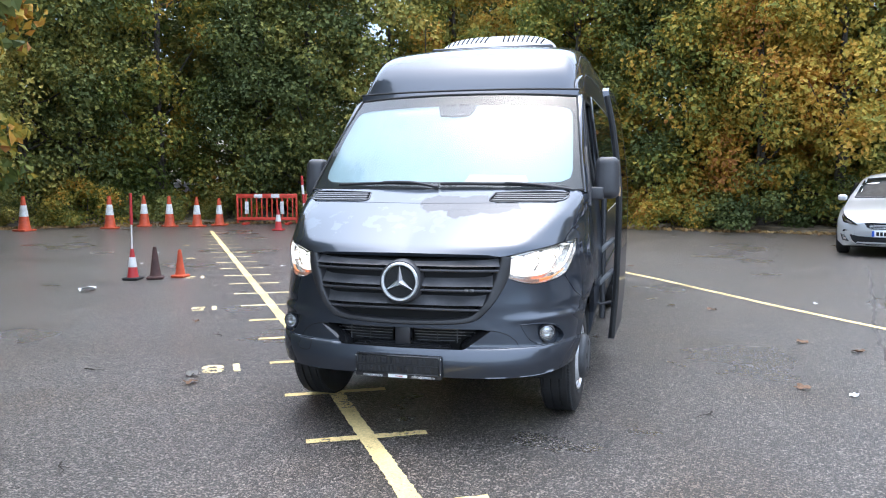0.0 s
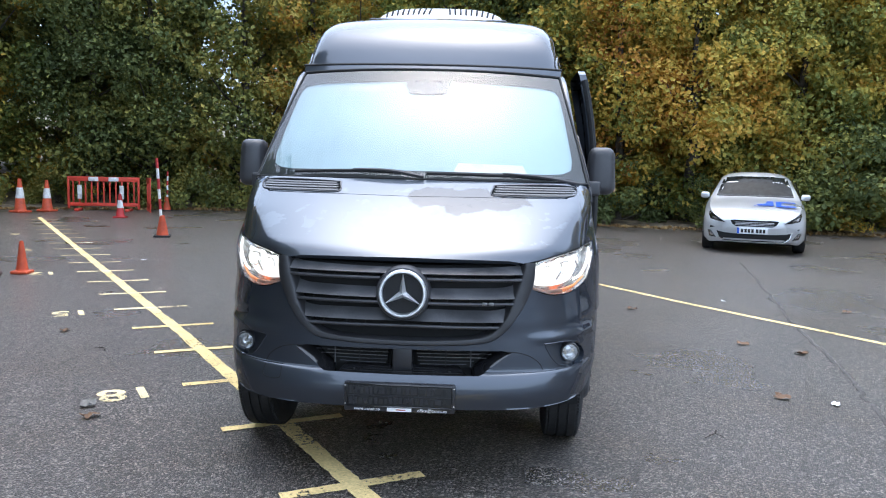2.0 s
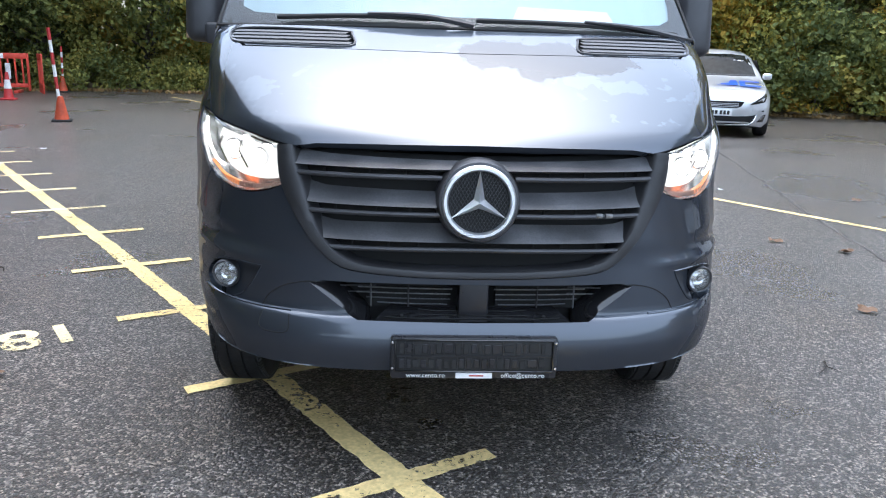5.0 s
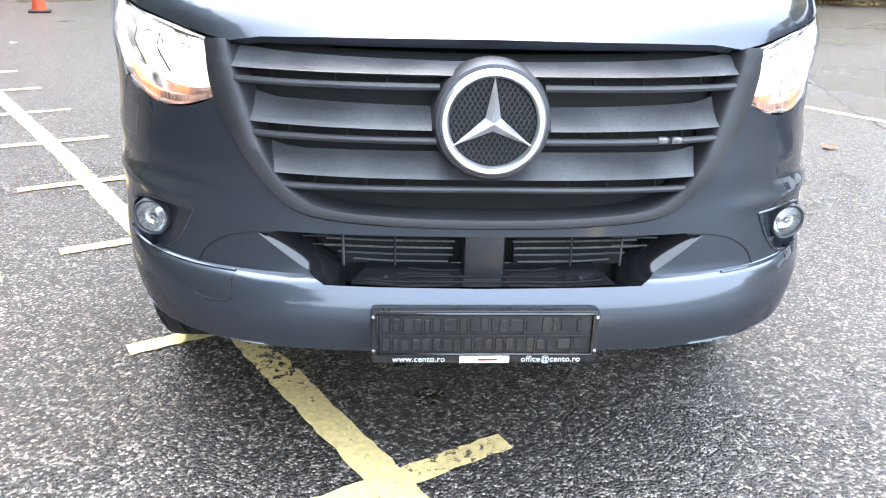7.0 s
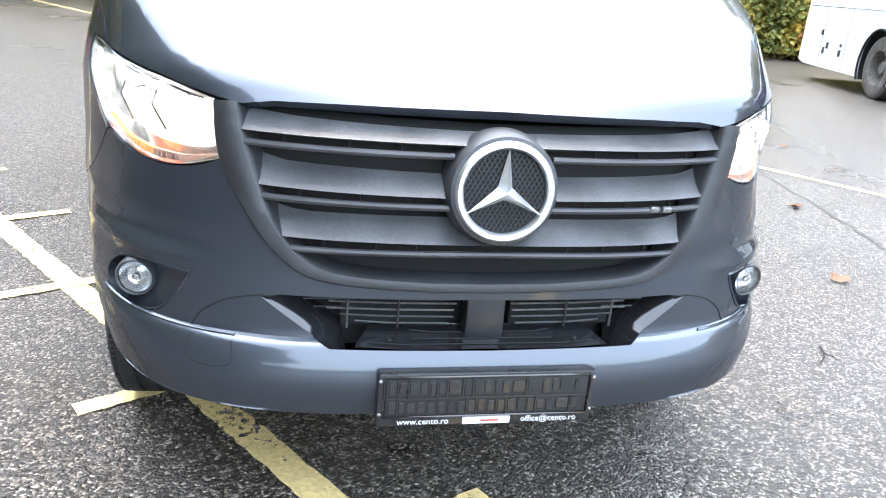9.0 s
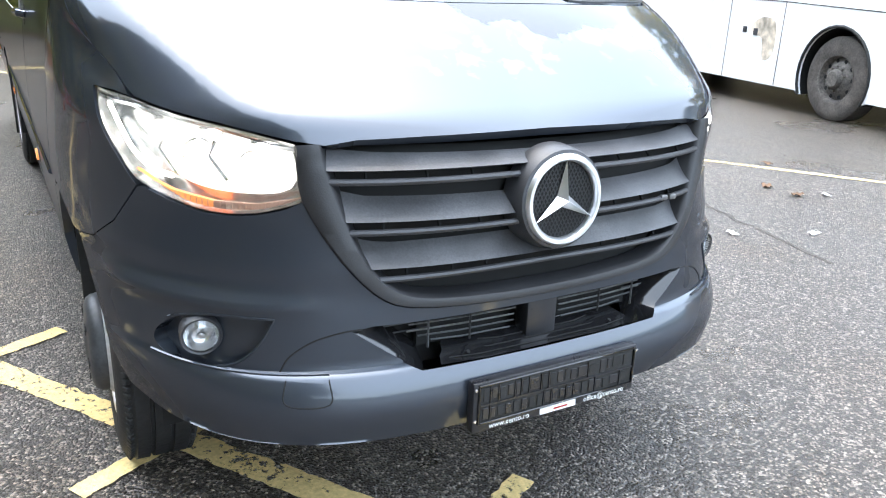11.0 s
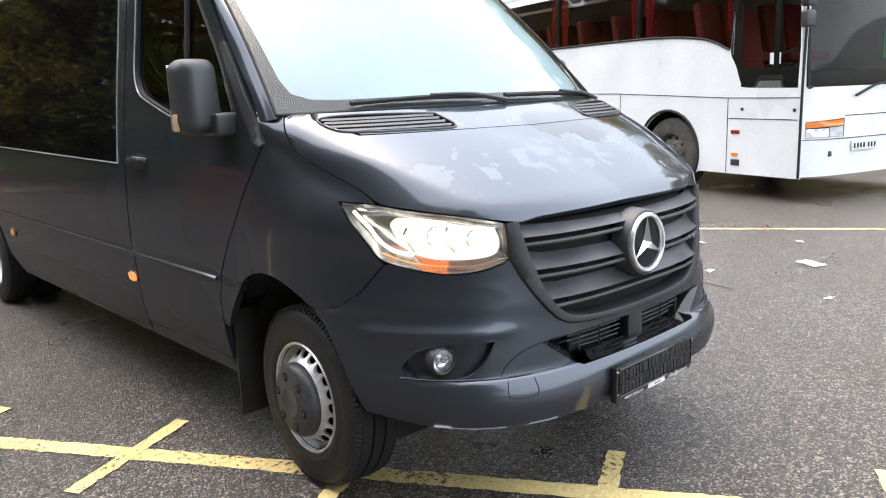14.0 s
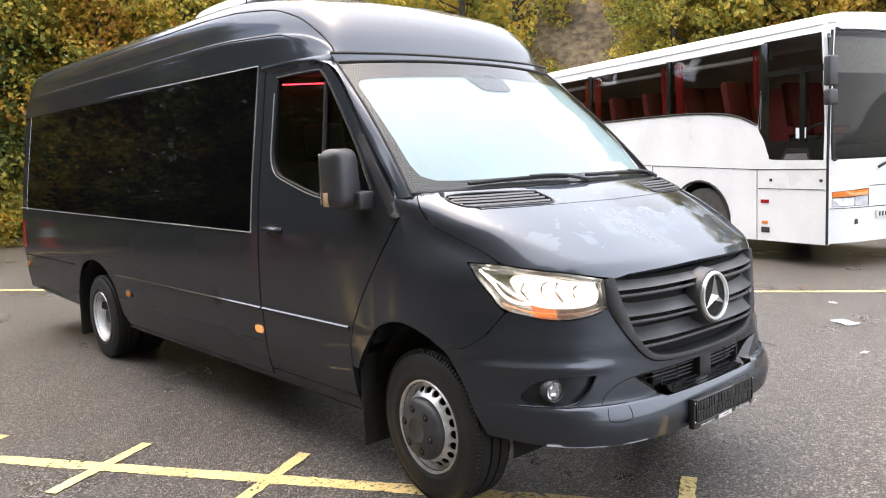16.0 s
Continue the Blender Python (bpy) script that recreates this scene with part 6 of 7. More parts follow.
# ---- white coach ----
WHITE = mat("coach_white", (0.84, 0.845, 0.84), 0.3, grain=0.03, scale=30, big=0.07, bigscale=1.1, coat=0.4)
SEAT_RED = mat("red_moquette", (0.24, 0.035, 0.032), 0.9, grain=0.4, scale=25, bump=0.1)
CURTAIN = mat("red_curtain", (0.45, 0.03, 0.03), 0.85, grain=0.25, scale=30)
COACH_GLASS = clear_glass("coach_glass", (0.55, 0.52, 0.51), 0.02, 0.9, 1.36)
DIRTY = mat("brake_dust", (0.11, 0.10, 0.09), 0.8, grain=0.4, scale=40, big=0.3, bigscale=5)
CLEAR_LAMP = mat("clear_lamp", (0.62, 0.63, 0.65), 0.15, 0.4, coat=0.6, big=0.2, bigscale=20)
COACH_AT, COACH_TURN = (6.97, 2.66), -13.2
LONG, HIGH = 11.3, 3.32
coach = thing("coach", pose(*COACH_AT, 0, 0, 0, COACH_TURN) @ Matrix.Scale(0.965, 4), "white single-deck coach with dark windows and red curtains", "coach")


def flank_at(y, z, off=0.0):
    lean = 0.03 * max(z - 1.3, 0) ** 1.3 + 0.25 * max(z - 3.05, 0) ** 1.5
    return Vector((lean - off, y, z))


def flat_part(name, outline, material, parent, at=flank_at, holes=(), off=0.0, lip=0.02, step=0.15, label=""):
    bm = sheet(outline, holes, at=at, step=step, off=off, lip=lip, sides=(1,))
    bmesh.ops.recalc_face_normals(bm, faces=bm.faces)
    return part(name, bm, material, parent, label)


def far_at(y, z, off=0.0):
    return Vector((2.5 - flank_at(y, z).x + off, y, z))


def wheel_hole(yc, r):
    return [(yc + r * math.cos(a), max(0.53 + r * math.sin(a), 0.26)) for a in np.linspace(math.radians(207), math.radians(-27), 20)]


BAND_LOW = [(1.16, 1.94), (1.5, 2.08), (2.0, 2.16), (2.9, 2.20), (5.0, 2.20), (8.0, 2.18), (LONG - 0.25, 2.15)]
band = open_spline(BAND_LOW, 3) + [(LONG - 0.25, 3.02), (1.10, 3.06), (1.10, 1.88)]
cabw = [(0.10, 1.68), (0.95, 1.70), (0.98, 3.07), (0.10, 3.05)]
black_panel = spline([(0.07, 1.42), (0.07, 1.42), (0.86, 1.44), (0.95, 1.50), (1.04, 1.72), (1.14, 1.9), (1.12, 2.2), (1.09, 3.08), (1.09, 3.08), (0.07, 3.08), (0.07, 3.08)], 3)
skin = [(0.0, 0.30), (0.0, 3.12), (0.05, 3.2), (LONG - 0.1, 3.2), (LONG, 3.1), (LONG, 0.36), (LONG - 0.3, 0.30), (7.95 + 0.62, 0.30)] + wheel_hole(7.95, 0.62)[::-1] + [(7.95 - 0.62, 0.30), (2.25 + 0.62, 0.30)] + wheel_hole(2.25, 0.60)[::-1] + [(2.25 - 0.62, 0.30)]
side = flat_part("side_wall", skin, WHITE, coach, holes=[band, black_panel], lip=0.04)
flat_part("far_wall", [(0, 0.3), (0, 3.2), (LONG, 3.2), (LONG, 0.3)], WHITE, coach, at=far_at)
flat_part("black_surround", black_panel, GLOSS, coach, holes=[cabw], off=-0.006, lip=0.01, step=0.12)
g = flat_part("driver_window", cabw, COACH_GLASS, coach, off=-0.012, lip=0, step=0.3)
g.visible_shadow = False
cuts = [1.10, 2.95, 5.0, 7.0, 9.0, LONG - 0.25]
for a, b in zip(cuts, cuts[1:]):
    low = [(y, z + 0.004) for y, z in open_spline(BAND_LOW, 6) if a + 0.03 < y < b - 0.03]
    lo = lambda y: float(np.interp(y, [p[0] for p in BAND_LOW], [p[1] for p in BAND_LOW]))
    loop = [(a + 0.03, lo(a + 0.03))] + low + [(b - 0.03, lo(b - 0.03)), (b - 0.03, 3.03), (a + 0.03, 3.05)]
    g = flat_part("window", loop, COACH_GLASS, coach, off=-0.008, lip=0.0, step=0.4)
    g.visible_shadow = False
for y in cuts:
    part("window_post", box(0.035, y - (0.10 if y < 2 else 0.04), 1.9 if y < 2 else 2.15, 0.085, y + 0.04, 3.06, 0.005), GLOSS, coach)
part("cab_post", box(0.0, 0.36, 1.66, 0.05, 0.44, 2.62), GLOSS, coach)
part("cab_rail", box(-0.004, 0.08, 2.58, 0.07, 1.0, 2.66), GLOSS, coach)
part("window_sticker", box(0.004, 0.34, 1.72, 0.007, 0.50, 1.86), WHITE_PAPER, coach)
part("window_gasket", tube([flank_at(y, z, 0.004) for y, z in open_spline(BAND_LOW, 4)], 0.016, 6), RUBBER, coach)
# roof
bm = bmesh.new()
rows = []
for y in (0.02, 0.1, 0.25, 0.6, 2, 6, LONG - 0.4, LONG - 0.1, LONG - 0.02):
    s_ = 1 - max(0.25 - y, 0) * 0.5 - max(y - LONG + 0.4, 0) * 0.3
    row = []
    for x, z in ((0.065, 3.18), (0.09, 3.25), (0.15, 3.30), (0.3, 3.335), (0.8, 3.36), (1.25, 3.37), (1.7, 3.36), (2.2, 3.335), (2.35, 3.30), (2.41, 3.25), (2.435, 3.18)):
        row.append(bm.verts.new((x, y, 3.18 + (z - 3.18) * s_)))
    rows.append(row)
for p, q in zip(rows, rows[1:]):
    for k in range(10):
        bm.faces.new([p[k], p[k + 1], q[k + 1], q[k]])
bm.faces.new(rows[0])
bm.faces.new(rows[-1][::-1])
part("roof", bm, WHITE, coach)


# front
def nose_at(x, z, off=0.0):
    c = (x - 1.25) / 1.25
    return Vector((x, -0.16 * (1 - c**4) - off + 0.05 * max(z - 1.2, 0) + 0.03 * max(0.8 - z, 0), z))


screen_c = [(0.07, 1.42), (2.43, 1.42), (2.43, 3.03), (2.35, 3.1), (0.15, 3.1), (0.07, 3.03)]
lampbox = [(0.05, 0.80), (0.62, 0.80), (0.62, 1.03), (0.05, 1.0)]
flat_part("front_panel", [(0.0, 0.32), (2.5, 0.32), (2.5, 3.12), (2.44, 3.2), (0.06, 3.2), (0.0, 3.12)], WHITE, coach, nose_at, [screen_c, lampbox])
g = flat_part("windscreen", screen_c, COACH_GLASS, coach, nose_at, off=-0.01, lip=0, step=0.3)
g.visible_shadow = False
part("screen_frame", tube([nose_at(x, z, 0.0) for x, z in screen_c + screen_c[:1]], 0.025, 6), RUBBER, coach)
lamp = flat_part("lamp_unit", lampbox, PLASTIC, coach, nose_at, off=-0.03, lip=-0.03)
flat_part("indicator", [(0.06, 0.925), (0.61, 0.94), (0.61, 1.02), (0.06, 0.995)], AMBER, lamp, nose_at, off=-0.002, lip=0.02, label="orange indicator lens")
flat_part("headlamp", [(0.06, 0.805), (0.37, 0.805), (0.37, 0.918), (0.06, 0.91)], CLEAR_LAMP, lamp, nose_at, off=-0.004, lip=0.02)
flat_part("headlamp", [(0.385, 0.805), (0.61, 0.805), (0.61, 0.932), (0.385, 0.92)], CLEAR_LAMP, lamp, nose_at, off=-0.004, lip=0.02)
part("front_plate", box(0.0, -0.012, 0, 0.5, 0, 0.11), mat("plate_white", (0.7, 0.7, 0.68), 0.5), coach, "white plate with dark bars", m=pose(0.75, -0.165, 0.62))
for k in range(7):
    part("plate_bar", box(0.0, -0.014, 0.025, 0.035, -0.0125, 0.085), GLOSS, coach, m=pose(0.79 + 0.062 * k + (0.03 if k > 3 else 0), -0.165, 0.62))
part("bumper_line", tube([nose_at(x, 0.78, 0.002) for x in np.linspace(0.02, 2.48, 12)], 0.006, 4), DARK, coach)
part("bumper_line", tube([nose_at(x, 1.06, 0.002) for x in np.linspace(0.62, 2.48, 12)], 0.006, 4), DARK, coach)
part("tow_cover", box(0.38, -0.125, 0.56, 0.45, -0.1, 0.63, 0.006), PLASTIC, coach)
part("wiper", tube([nose_at(0.75, 1.30, 0.04), nose_at(1.1, 1.42, 0.05), nose_at(1.5, 1.47, 0.04)], 0.018, 6), RUBBER, coach)
part("corner_gap", tube([(-0.004, 0.004, z) for z in (0.31, 1.2)] + [(flank_at(0, z).x - 0.003, 0.006, z) for z in (1.5, 2.2, 3.08)], 0.018, 6), RUBBER, coach)
part("rear_wall", box(0.03, LONG - 0.03, 0.34, 2.47, LONG + 0.03, 3.2, 0.03), WHITE, coach)
# panel lines and fittings
for pts in ([(1.14, 0.31), (1.14, 1.31)], [(0.03, 1.30), (1.14, 1.31), (3.4, 1.40), (5.7, 1.43), (LONG, 1.43)], [(3.3, 0.31), (3.3, 1.39)], [(5.68, 0.4), (5.68, 2.18)], [(0.05, 1.03), (1.12, 1.04)], [(6.5, 0.4), (6.5, 2.18)], [(4.5, 0.31), (4.5, 1.41)], [(9.2, 0.31), (9.2, 1.42)], [(10.3, 0.36), (10.3, 1.42)]):
    n = max(2, int(math.dist(pts[0], pts[-1]) / 0.4))
    part("panel_line", tube([flank_at(*p, 0.001) for p in pts], 0.006, 4), DARK, coach)
for y, z, w, h, mt, nm in ((1.0, 0.86, 0.07, 0.025, RED_LENS, "side_reflector"), (1.0, 0.56, 0.05, 0.02, AMBER, "side_lamp"), (0.99, 0.455, 0.07, 0.04, PLASTIC, "vent"), (0.90, 1.16, 0.02, 0.02, PLASTIC, "lock"), (0.10, 1.15, 0.02, 0.02, PLASTIC, "lock"), (3.85, 0.98, 0.045, 0.045, PLASTIC, "flap_catch"), (4.1, 1.0, 0.04, 0.04, PLASTIC, "flap_catch"), (10.0, 0.72, 0.05, 0.06, PLASTIC, "flap_catch"), (10.15, 0.62, 0.05, 0.06, PLASTIC, "flap_catch"), (9.4, 0.62, 0.05, 0.06, PLASTIC, "flap_catch"), (9.4, 0.76, 0.04, 0.03, PLASTIC, "flap_catch"), (10.35, 0.95, 0.04, 0.05, PLASTIC, "flap_catch")):
    part(nm, box(-0.012, y - w, z - h, 0.01, y + w, z + h, 0.004), mt, coach)
DUSTY_TYRE = mat("dusty_tyre", (0.085, 0.075, 0.066), 0.85, grain=0.3, scale=50, bump=0.15, big=0.4, bigscale=6)
STAIN = mat("old_glue_stain", (0.55, 0.48, 0.38), 0.7, grain=0.3, scale=12, big=0.5, bigscale=5)
flat_part("stain", spline([(3.42, 0.72), (3.45, 1.12), (3.75, 1.18), (3.95, 1.05), (3.9, 0.95), (3.7, 0.9), (3.62, 0.62)], 3), STAIN, coach, off=0.003, lip=0.0, label="pale brown stain on the panel")
# wheels and underside
for x in (0.20, 2.3):
    for y in (2.25, 7.95):
        s = -1 if x < 1 else 1
        w = new("coach_wheel")
        w.parent, w.matrix_basis = coach, pose(x, y, 0.515, 0, s * 90, 0)
        part("tyre", lathe([(0.28, -0.13), (0.33, -0.15), (0.43, -0.15), (0.49, -0.135), (0.515, -0.11), (0.515, 0.11), (0.49, 0.135), (0.43, 0.15), (0.33, 0.15), (0.28, 0.13)], 48), DUSTY_TYRE, w, "tyre grey-brown with dried mud")
        dep = 0.1 if y < 5 else -0.02
        part("rim", lathe([(0.295, 0.13), (0.30, 0.145), (0.285, 0.14), (0.275, 0.1), (0.26, dep - 0.04), (0.20, dep - 0.01), (0.17, dep + 0.02), (0.12, dep + 0.03), (0.11, dep + 0.07), (0.09, dep + 0.09), (0, dep + 0.09)], 40), DIRTY, w, "dusty grey steel rim")
        for k in range(10):
            a = 2 * math.pi * k / 10
            part("nut", lathe([(0.016, 0), (0.016, 0.03), (0, 0.035)], 6, m=pose(0.148 * math.cos(a), 0.148 * math.sin(a), dep + 0.015)), DIRTY, w)
            part("vent_hole", lathe([(0.026, 0.0), (0, 0.0005)], 12, m=pose(0.225 * math.cos(a + 0.3), 0.225 * math.sin(a + 0.3), dep - 0.012)), DARK, w)
for y in (2.25, 7.95):
    bm = bmesh.new()
    r0 = [bm.verts.new((0.02, yy, z)) for yy, z in wheel_hole(y, 0.62)]
    r1 = [bm.verts.new((0.7, yy, z)) for yy, z in wheel_hole(y, 0.62)]
    for k in range(19):
        bm.faces.new([r0[k], r0[k + 1], r1[k + 1], r1[k]])
    bm.faces.new(r1)
    part("arch_liner", bm, DARK, coach)
    part("arch_rim", tube([(-0.004, yy, z) for yy, z in wheel_hole(y, 0.61)], 0.02, 5), RUBBER, coach)
part("chassis", box(0.35, 0.3, 0.30, 2.2, LONG - 0.3, 0.55), DARK, coach)
part("saloon_floor", box(0.05, 0.1, 1.35, 2.45, LONG - 0.1, 1.42), DARK, coach)
part("dashboard", box(0.15, 0.05, 1.35, 2.35, 0.5, 1.62, 0.06), PLASTIC, coach)
# seats and curtains behind the windows
for k in range(10):
    y = 1.75 + 0.88 * k
    for x in (0.14, 1.45):
        seat = part("passenger_seat", box(x, y - 0.42, 1.78, x + 0.88, y, 1.92, 0.04), SEAT_RED, coach)
        part("seat_back", box(0, 0, 0, 0.42, 0.14, 0.78, 0.05, 2), SEAT_RED, seat, m=pose(x, y - 0.06, 1.88, -12, 0, 0))
        part("seat_back", box(0, 0, 0, 0.42, 0.14, 0.78, 0.05, 2), SEAT_RED, seat, m=pose(x + 0.45, y - 0.06, 1.88, -12, 0, 0))
seat = part("driver_seat", box(0.25, 0.75, 1.5, 0.75, 1.2, 1.65, 0.05), SEAT_RED, coach)
part("seat_back", box(0, 0, 0, 0.5, 0.14, 0.9, 0.06, 2), SEAT_RED, seat, m=pose(0.25, 1.16, 1.6, -10, 0, 0))
m = pose(0.5, 0.62, 1.78, -35, 0, 0)
part("steering_wheel", tube([m @ Vector((0.24 * math.cos(a), 0.24 * math.sin(a), 0)) for a in np.linspace(0, 2 * math.pi, 25)], 0.018, 6, caps=False), PLASTIC, coach)
for y in (1.22, 2.78, 3.10, 4.86, 5.15, 6.85, 7.15, 8.85, 9.15):
    bm = bmesh.new()
    rows = [[bm.verts.new((0.12 + 0.018 * math.sin(j * 2.2), y + (j - 4) * 0.022 * (1.0 if z > 2.4 else 0.75), z)) for j in range(9)] for z in (3.0, 2.7, 2.4, 2.2)]
    for p, q in zip(rows, rows[1:]):
        for j in range(8):
            bm.faces.new([p[j], p[j + 1], q[j + 1], q[j]])
    part("curtain", bm, CURTAIN, coach)
PALE_GREY = mat("pale_grey", (0.50, 0.51, 0.50), 0.7, grain=0.1, scale=20)
# added pale panel that stands for the sky mirrored high in the windscreen
part("sky_panel", box(0.2, 0.06, 2.55, 1.6, 0.08, 3.02, 0.01), PALE_GREY, coach, "pale grey panel for the sky's reflection in the windscreen")
part("mirror_arm", tube([(0.02, 0.02, 3.0), (-0.10, -0.10, 2.96), (-0.13, -0.10, 2.75)], 0.02, 6), PLASTIC, coach)
for z0, z1 in ((2.36, 2.74), (2.12, 2.32)):
    part("door_mirror", box(-0.20, -0.16, z0, -0.02, -0.06, z1, 0.03, 3), PLASTIC, coach, "black coach door mirror")
for k in range(5):
    part("luggage_rack", box(0.12, 1.2 + 2.0 * k, 2.86, 0.42, 3.1 + 2.0 * k, 2.92, 0.01), PALE_GREY, coach)
GREEN_CARD = mat("green_card", (0.05, 0.30, 0.10), 0.6)
part("notice", box(0, 0, 0, 0.3, 0.01, 0.35), GREEN_CARD, coach, "green notice behind the windscreen", m=pose(1.55, 0.02, 1.75))

# ---- silver hatchback ----
from mathutils.bvhtree import BVHTree

SILVER = mat("silver_paint", (0.60, 0.61, 0.62), 0.32, 0.5, coat=1.0, big=0.06, bigscale=2)
CAR_GLASS = mat("car_glass", (0.012, 0.014, 0.014), 0.04, spec=0.05, grain=0.6, scale=9)
BLUE = mat("blue_vinyl", (0.02, 0.10, 0.55), 0.35, coat=0.4)
car = thing("hatchback_car", pose(5.31, 12.03, 0, 0, 0, -16.5) @ Matrix.Scale(1.07, 4), "silver hatchback car with blue bonnet lettering, parked by the trees", "car")
# stations: y, half width, sill height, shoulder height, top half width, top height
STATIONS = [(0.0, 0.56, 0.26, 0.50, 0.50, 0.60), (0.03, 0.66, 0.22, 0.54, 0.58, 0.655), (0.10, 0.76, 0.19, 0.60, 0.66, 0.71), (0.22, 0.84, 0.18, 0.66, 0.72, 0.765), (0.45, 0.885, 0.18, 0.73, 0.76, 0.83), (0.80, 0.90, 0.18, 0.81, 0.77, 0.895), (1.15, 0.90, 0.18, 0.88, 0.77, 0.955), (1.36, 0.90, 0.18, 0.91, 0.76, 0.995), (1.5, 0.90, 0.18, 0.92, 0.735, 1.08), (1.8, 0.90, 0.18, 0.93, 0.675, 1.27), (2.05, 0.90, 0.18, 0.94, 0.63, 1.385), (2.3, 0.90, 0.18, 0.945, 0.605, 1.44), (2.9, 0.90, 0.18, 0.95, 0.60, 1.465), (3.5, 0.89, 0.19, 0.955, 0.585, 1.43), (3.85, 0.88, 0.22, 0.96, 0.57, 1.36), (4.1, 0.86, 0.28, 0.95, 0.56, 1.15), (4.24, 0.80, 0.36, 0.85, 0.55, 0.95)]


def car_section(y, w, zs, sh, wt, zt):
    crown = 0.02 + 0.02 * (zt > 1.2)
    pts = [(0.0, zs), (w * 0.9, zs), (w * 0.985, zs + 0.08), (w, zs + 0.25), (w * 0.995, sh - 0.12), (w * 0.975, sh - 0.03), (w * 0.94, sh + 0.0)]
    top = [(wt + (w * 0.94 - wt) * 0.5, sh + (zt - sh) * (0.55 if zt - sh > 0.2 else 0.75)), (wt + 0.03, zt - (0.06 if zt - sh > 0.2 else 0.012)), (wt * 0.85, zt - 0.003), (wt * 0.45, zt + crown * 0.8), (0.0, zt + crown)]
    return pts + top


bm = bmesh.new()
rows = []
for st in STATIONS:
    half = car_section(*st)
    bow = 0.10 * max(0.5 - st[0], 0) / 0.5
    loop = [(x, z) for x, z in half] + [(-x, z) for x, z in half[::-1][1:-1]]
    rows.append([bm.verts.new((x, st[0] + bow * (abs(x) / 0.8) ** 2.2, z)) for x, z in loop])
for p, q in zip(rows, rows[1:]):
    for k in range(len(p)):
        f = bm.faces.new([p[k], p[(k + 1) % len(p)], q[(k + 1) % len(p)], q[k]])
bm.faces.new(rows[0][::-1])
bm.faces.new(rows[-1])
bmesh.ops.recalc_face_normals(bm, faces=bm.faces)
shell = BVHTree.FromBMesh(bm)
body = part("body", bm, SILVER, car)


def front_at(x, z, off=0.0):
    """The place on the car's shell that faces forward at (x, z)."""
    hit = shell.ray_cast(Vector((x, -2, z)), Vector((0, 1, 0)))[0]
    return Vector((x, (hit.y if hit else 0.3) - off, z))


def face_piece(name, pts, material, parent, off=0.0, label="", both=True, lip=0.02, step=0.04):
    for s in (1, -1) if both else (1,):
        bm = sheet([(s * x, z) for x, z in (pts if s > 0 else pts[::-1])], at=front_at, step=step, off=off, lip=lip, sides=(1,))
        bmesh.ops.recalc_face_normals(bm, faces=bm.faces)
        part(name, bm, material, parent, label)


face_piece("windscreen", [(-0.70, 1.035), (0.70, 1.035), (0.655, 1.18), (0.59, 1.375), (0.3, 1.40), (-0.3, 1.40), (-0.59, 1.375), (-0.655, 1.18)], CAR_GLASS, car, 0.006, "windscreen mirroring the trees", both=False, lip=0.0, step=0.05)
part("scuttle", tube([front_at(x, 1.02, 0.01) for x in np.linspace(-0.7, 0.7, 15)], 0.014, 6), PLASTIC, car)
face_piece("upper_grille", [(-0.41, 0.60), (-0.37, 0.53), (-0.31, 0.495), (0.31, 0.495), (0.37, 0.53), (0.41, 0.60), (0.3, 0.61), (-0.3, 0.61)], DARK, car, 0.006, both=False)
for z in (0.52, 0.545, 0.57):
    part("grille_bar", tube([front_at(x, z, 0.010) for x in np.linspace(-0.33, 0.33, 9)], 0.004, 5), STEEL, car)
part("grille_trim", tube([front_at(x, 0.615 - 0.01 * (abs(x) > 0.35), 0.010) for x in np.linspace(-0.41, 0.41, 13)], 0.007, 5), CHROME, car)
face_piece("lower_intake", [(-0.64, 0.400), (-0.60, 0.30), (-0.52, 0.235), (-0.3, 0.225), (0.3, 0.225), (0.52, 0.235), (0.60, 0.30), (0.64, 0.400), (0.5, 0.372), (0.3, 0.36), (-0.3, 0.36), (-0.5, 0.372)], DARK, car, 0.006, both=False)
face_piece("headlight", [(0.50, 0.56), (0.62, 0.575), (0.76, 0.605), (0.80, 0.70), (0.78, 0.75), (0.70, 0.69), (0.60, 0.62)], GLOSS, car, 0.008, "dark clear headlight")
face_piece("headlamp_lens", [(0.60, 0.585), (0.73, 0.62), (0.76, 0.68), (0.68, 0.645)], CHROME, car, 0.014)
face_piece("fog_lamp", [(0.64, 0.27), (0.76, 0.285), (0.80, 0.40), (0.74, 0.395)], GLOSS, car, 0.008)
face_piece("fog_lens", [(0.69, 0.295), (0.74, 0.30), (0.75, 0.345), (0.70, 0.34)], CHROME, car, 0.013)
PLATE_AT = pose(-0.03, front_at(0, 0.42).y - 0.004, 0.365)
part("intake_trim", tube([front_at(x, z, 0.010) for x, z in [(-0.63, 0.39), (-0.59, 0.29), (-0.51, 0.228), (-0.3, 0.218), (0.3, 0.218), (0.51, 0.228), (0.59, 0.29), (0.63, 0.39)]], 0.009, 5), CHROME, car)
part("number_plate", box(-0.26, -0.03, 0, 0.26, -0.015, 0.11, 0.004), WHITE_PAPER, car, "white number plate with dark bars", m=PLATE_AT)
part("plate_band", box(-0.258, -0.034, 0.004, -0.22, -0.0305, 0.106), BLUE, car, m=PLATE_AT)
for k in range(7):
    part("plate_bar", box(-0.19 + 0.058 * k + (0.02 if k > 3 else 0), -0.034, 0.022, -0.148 + 0.058 * k + (0.02 if k > 3 else 0), -0.0305, 0.088), GLOSS, car, m=PLATE_AT)


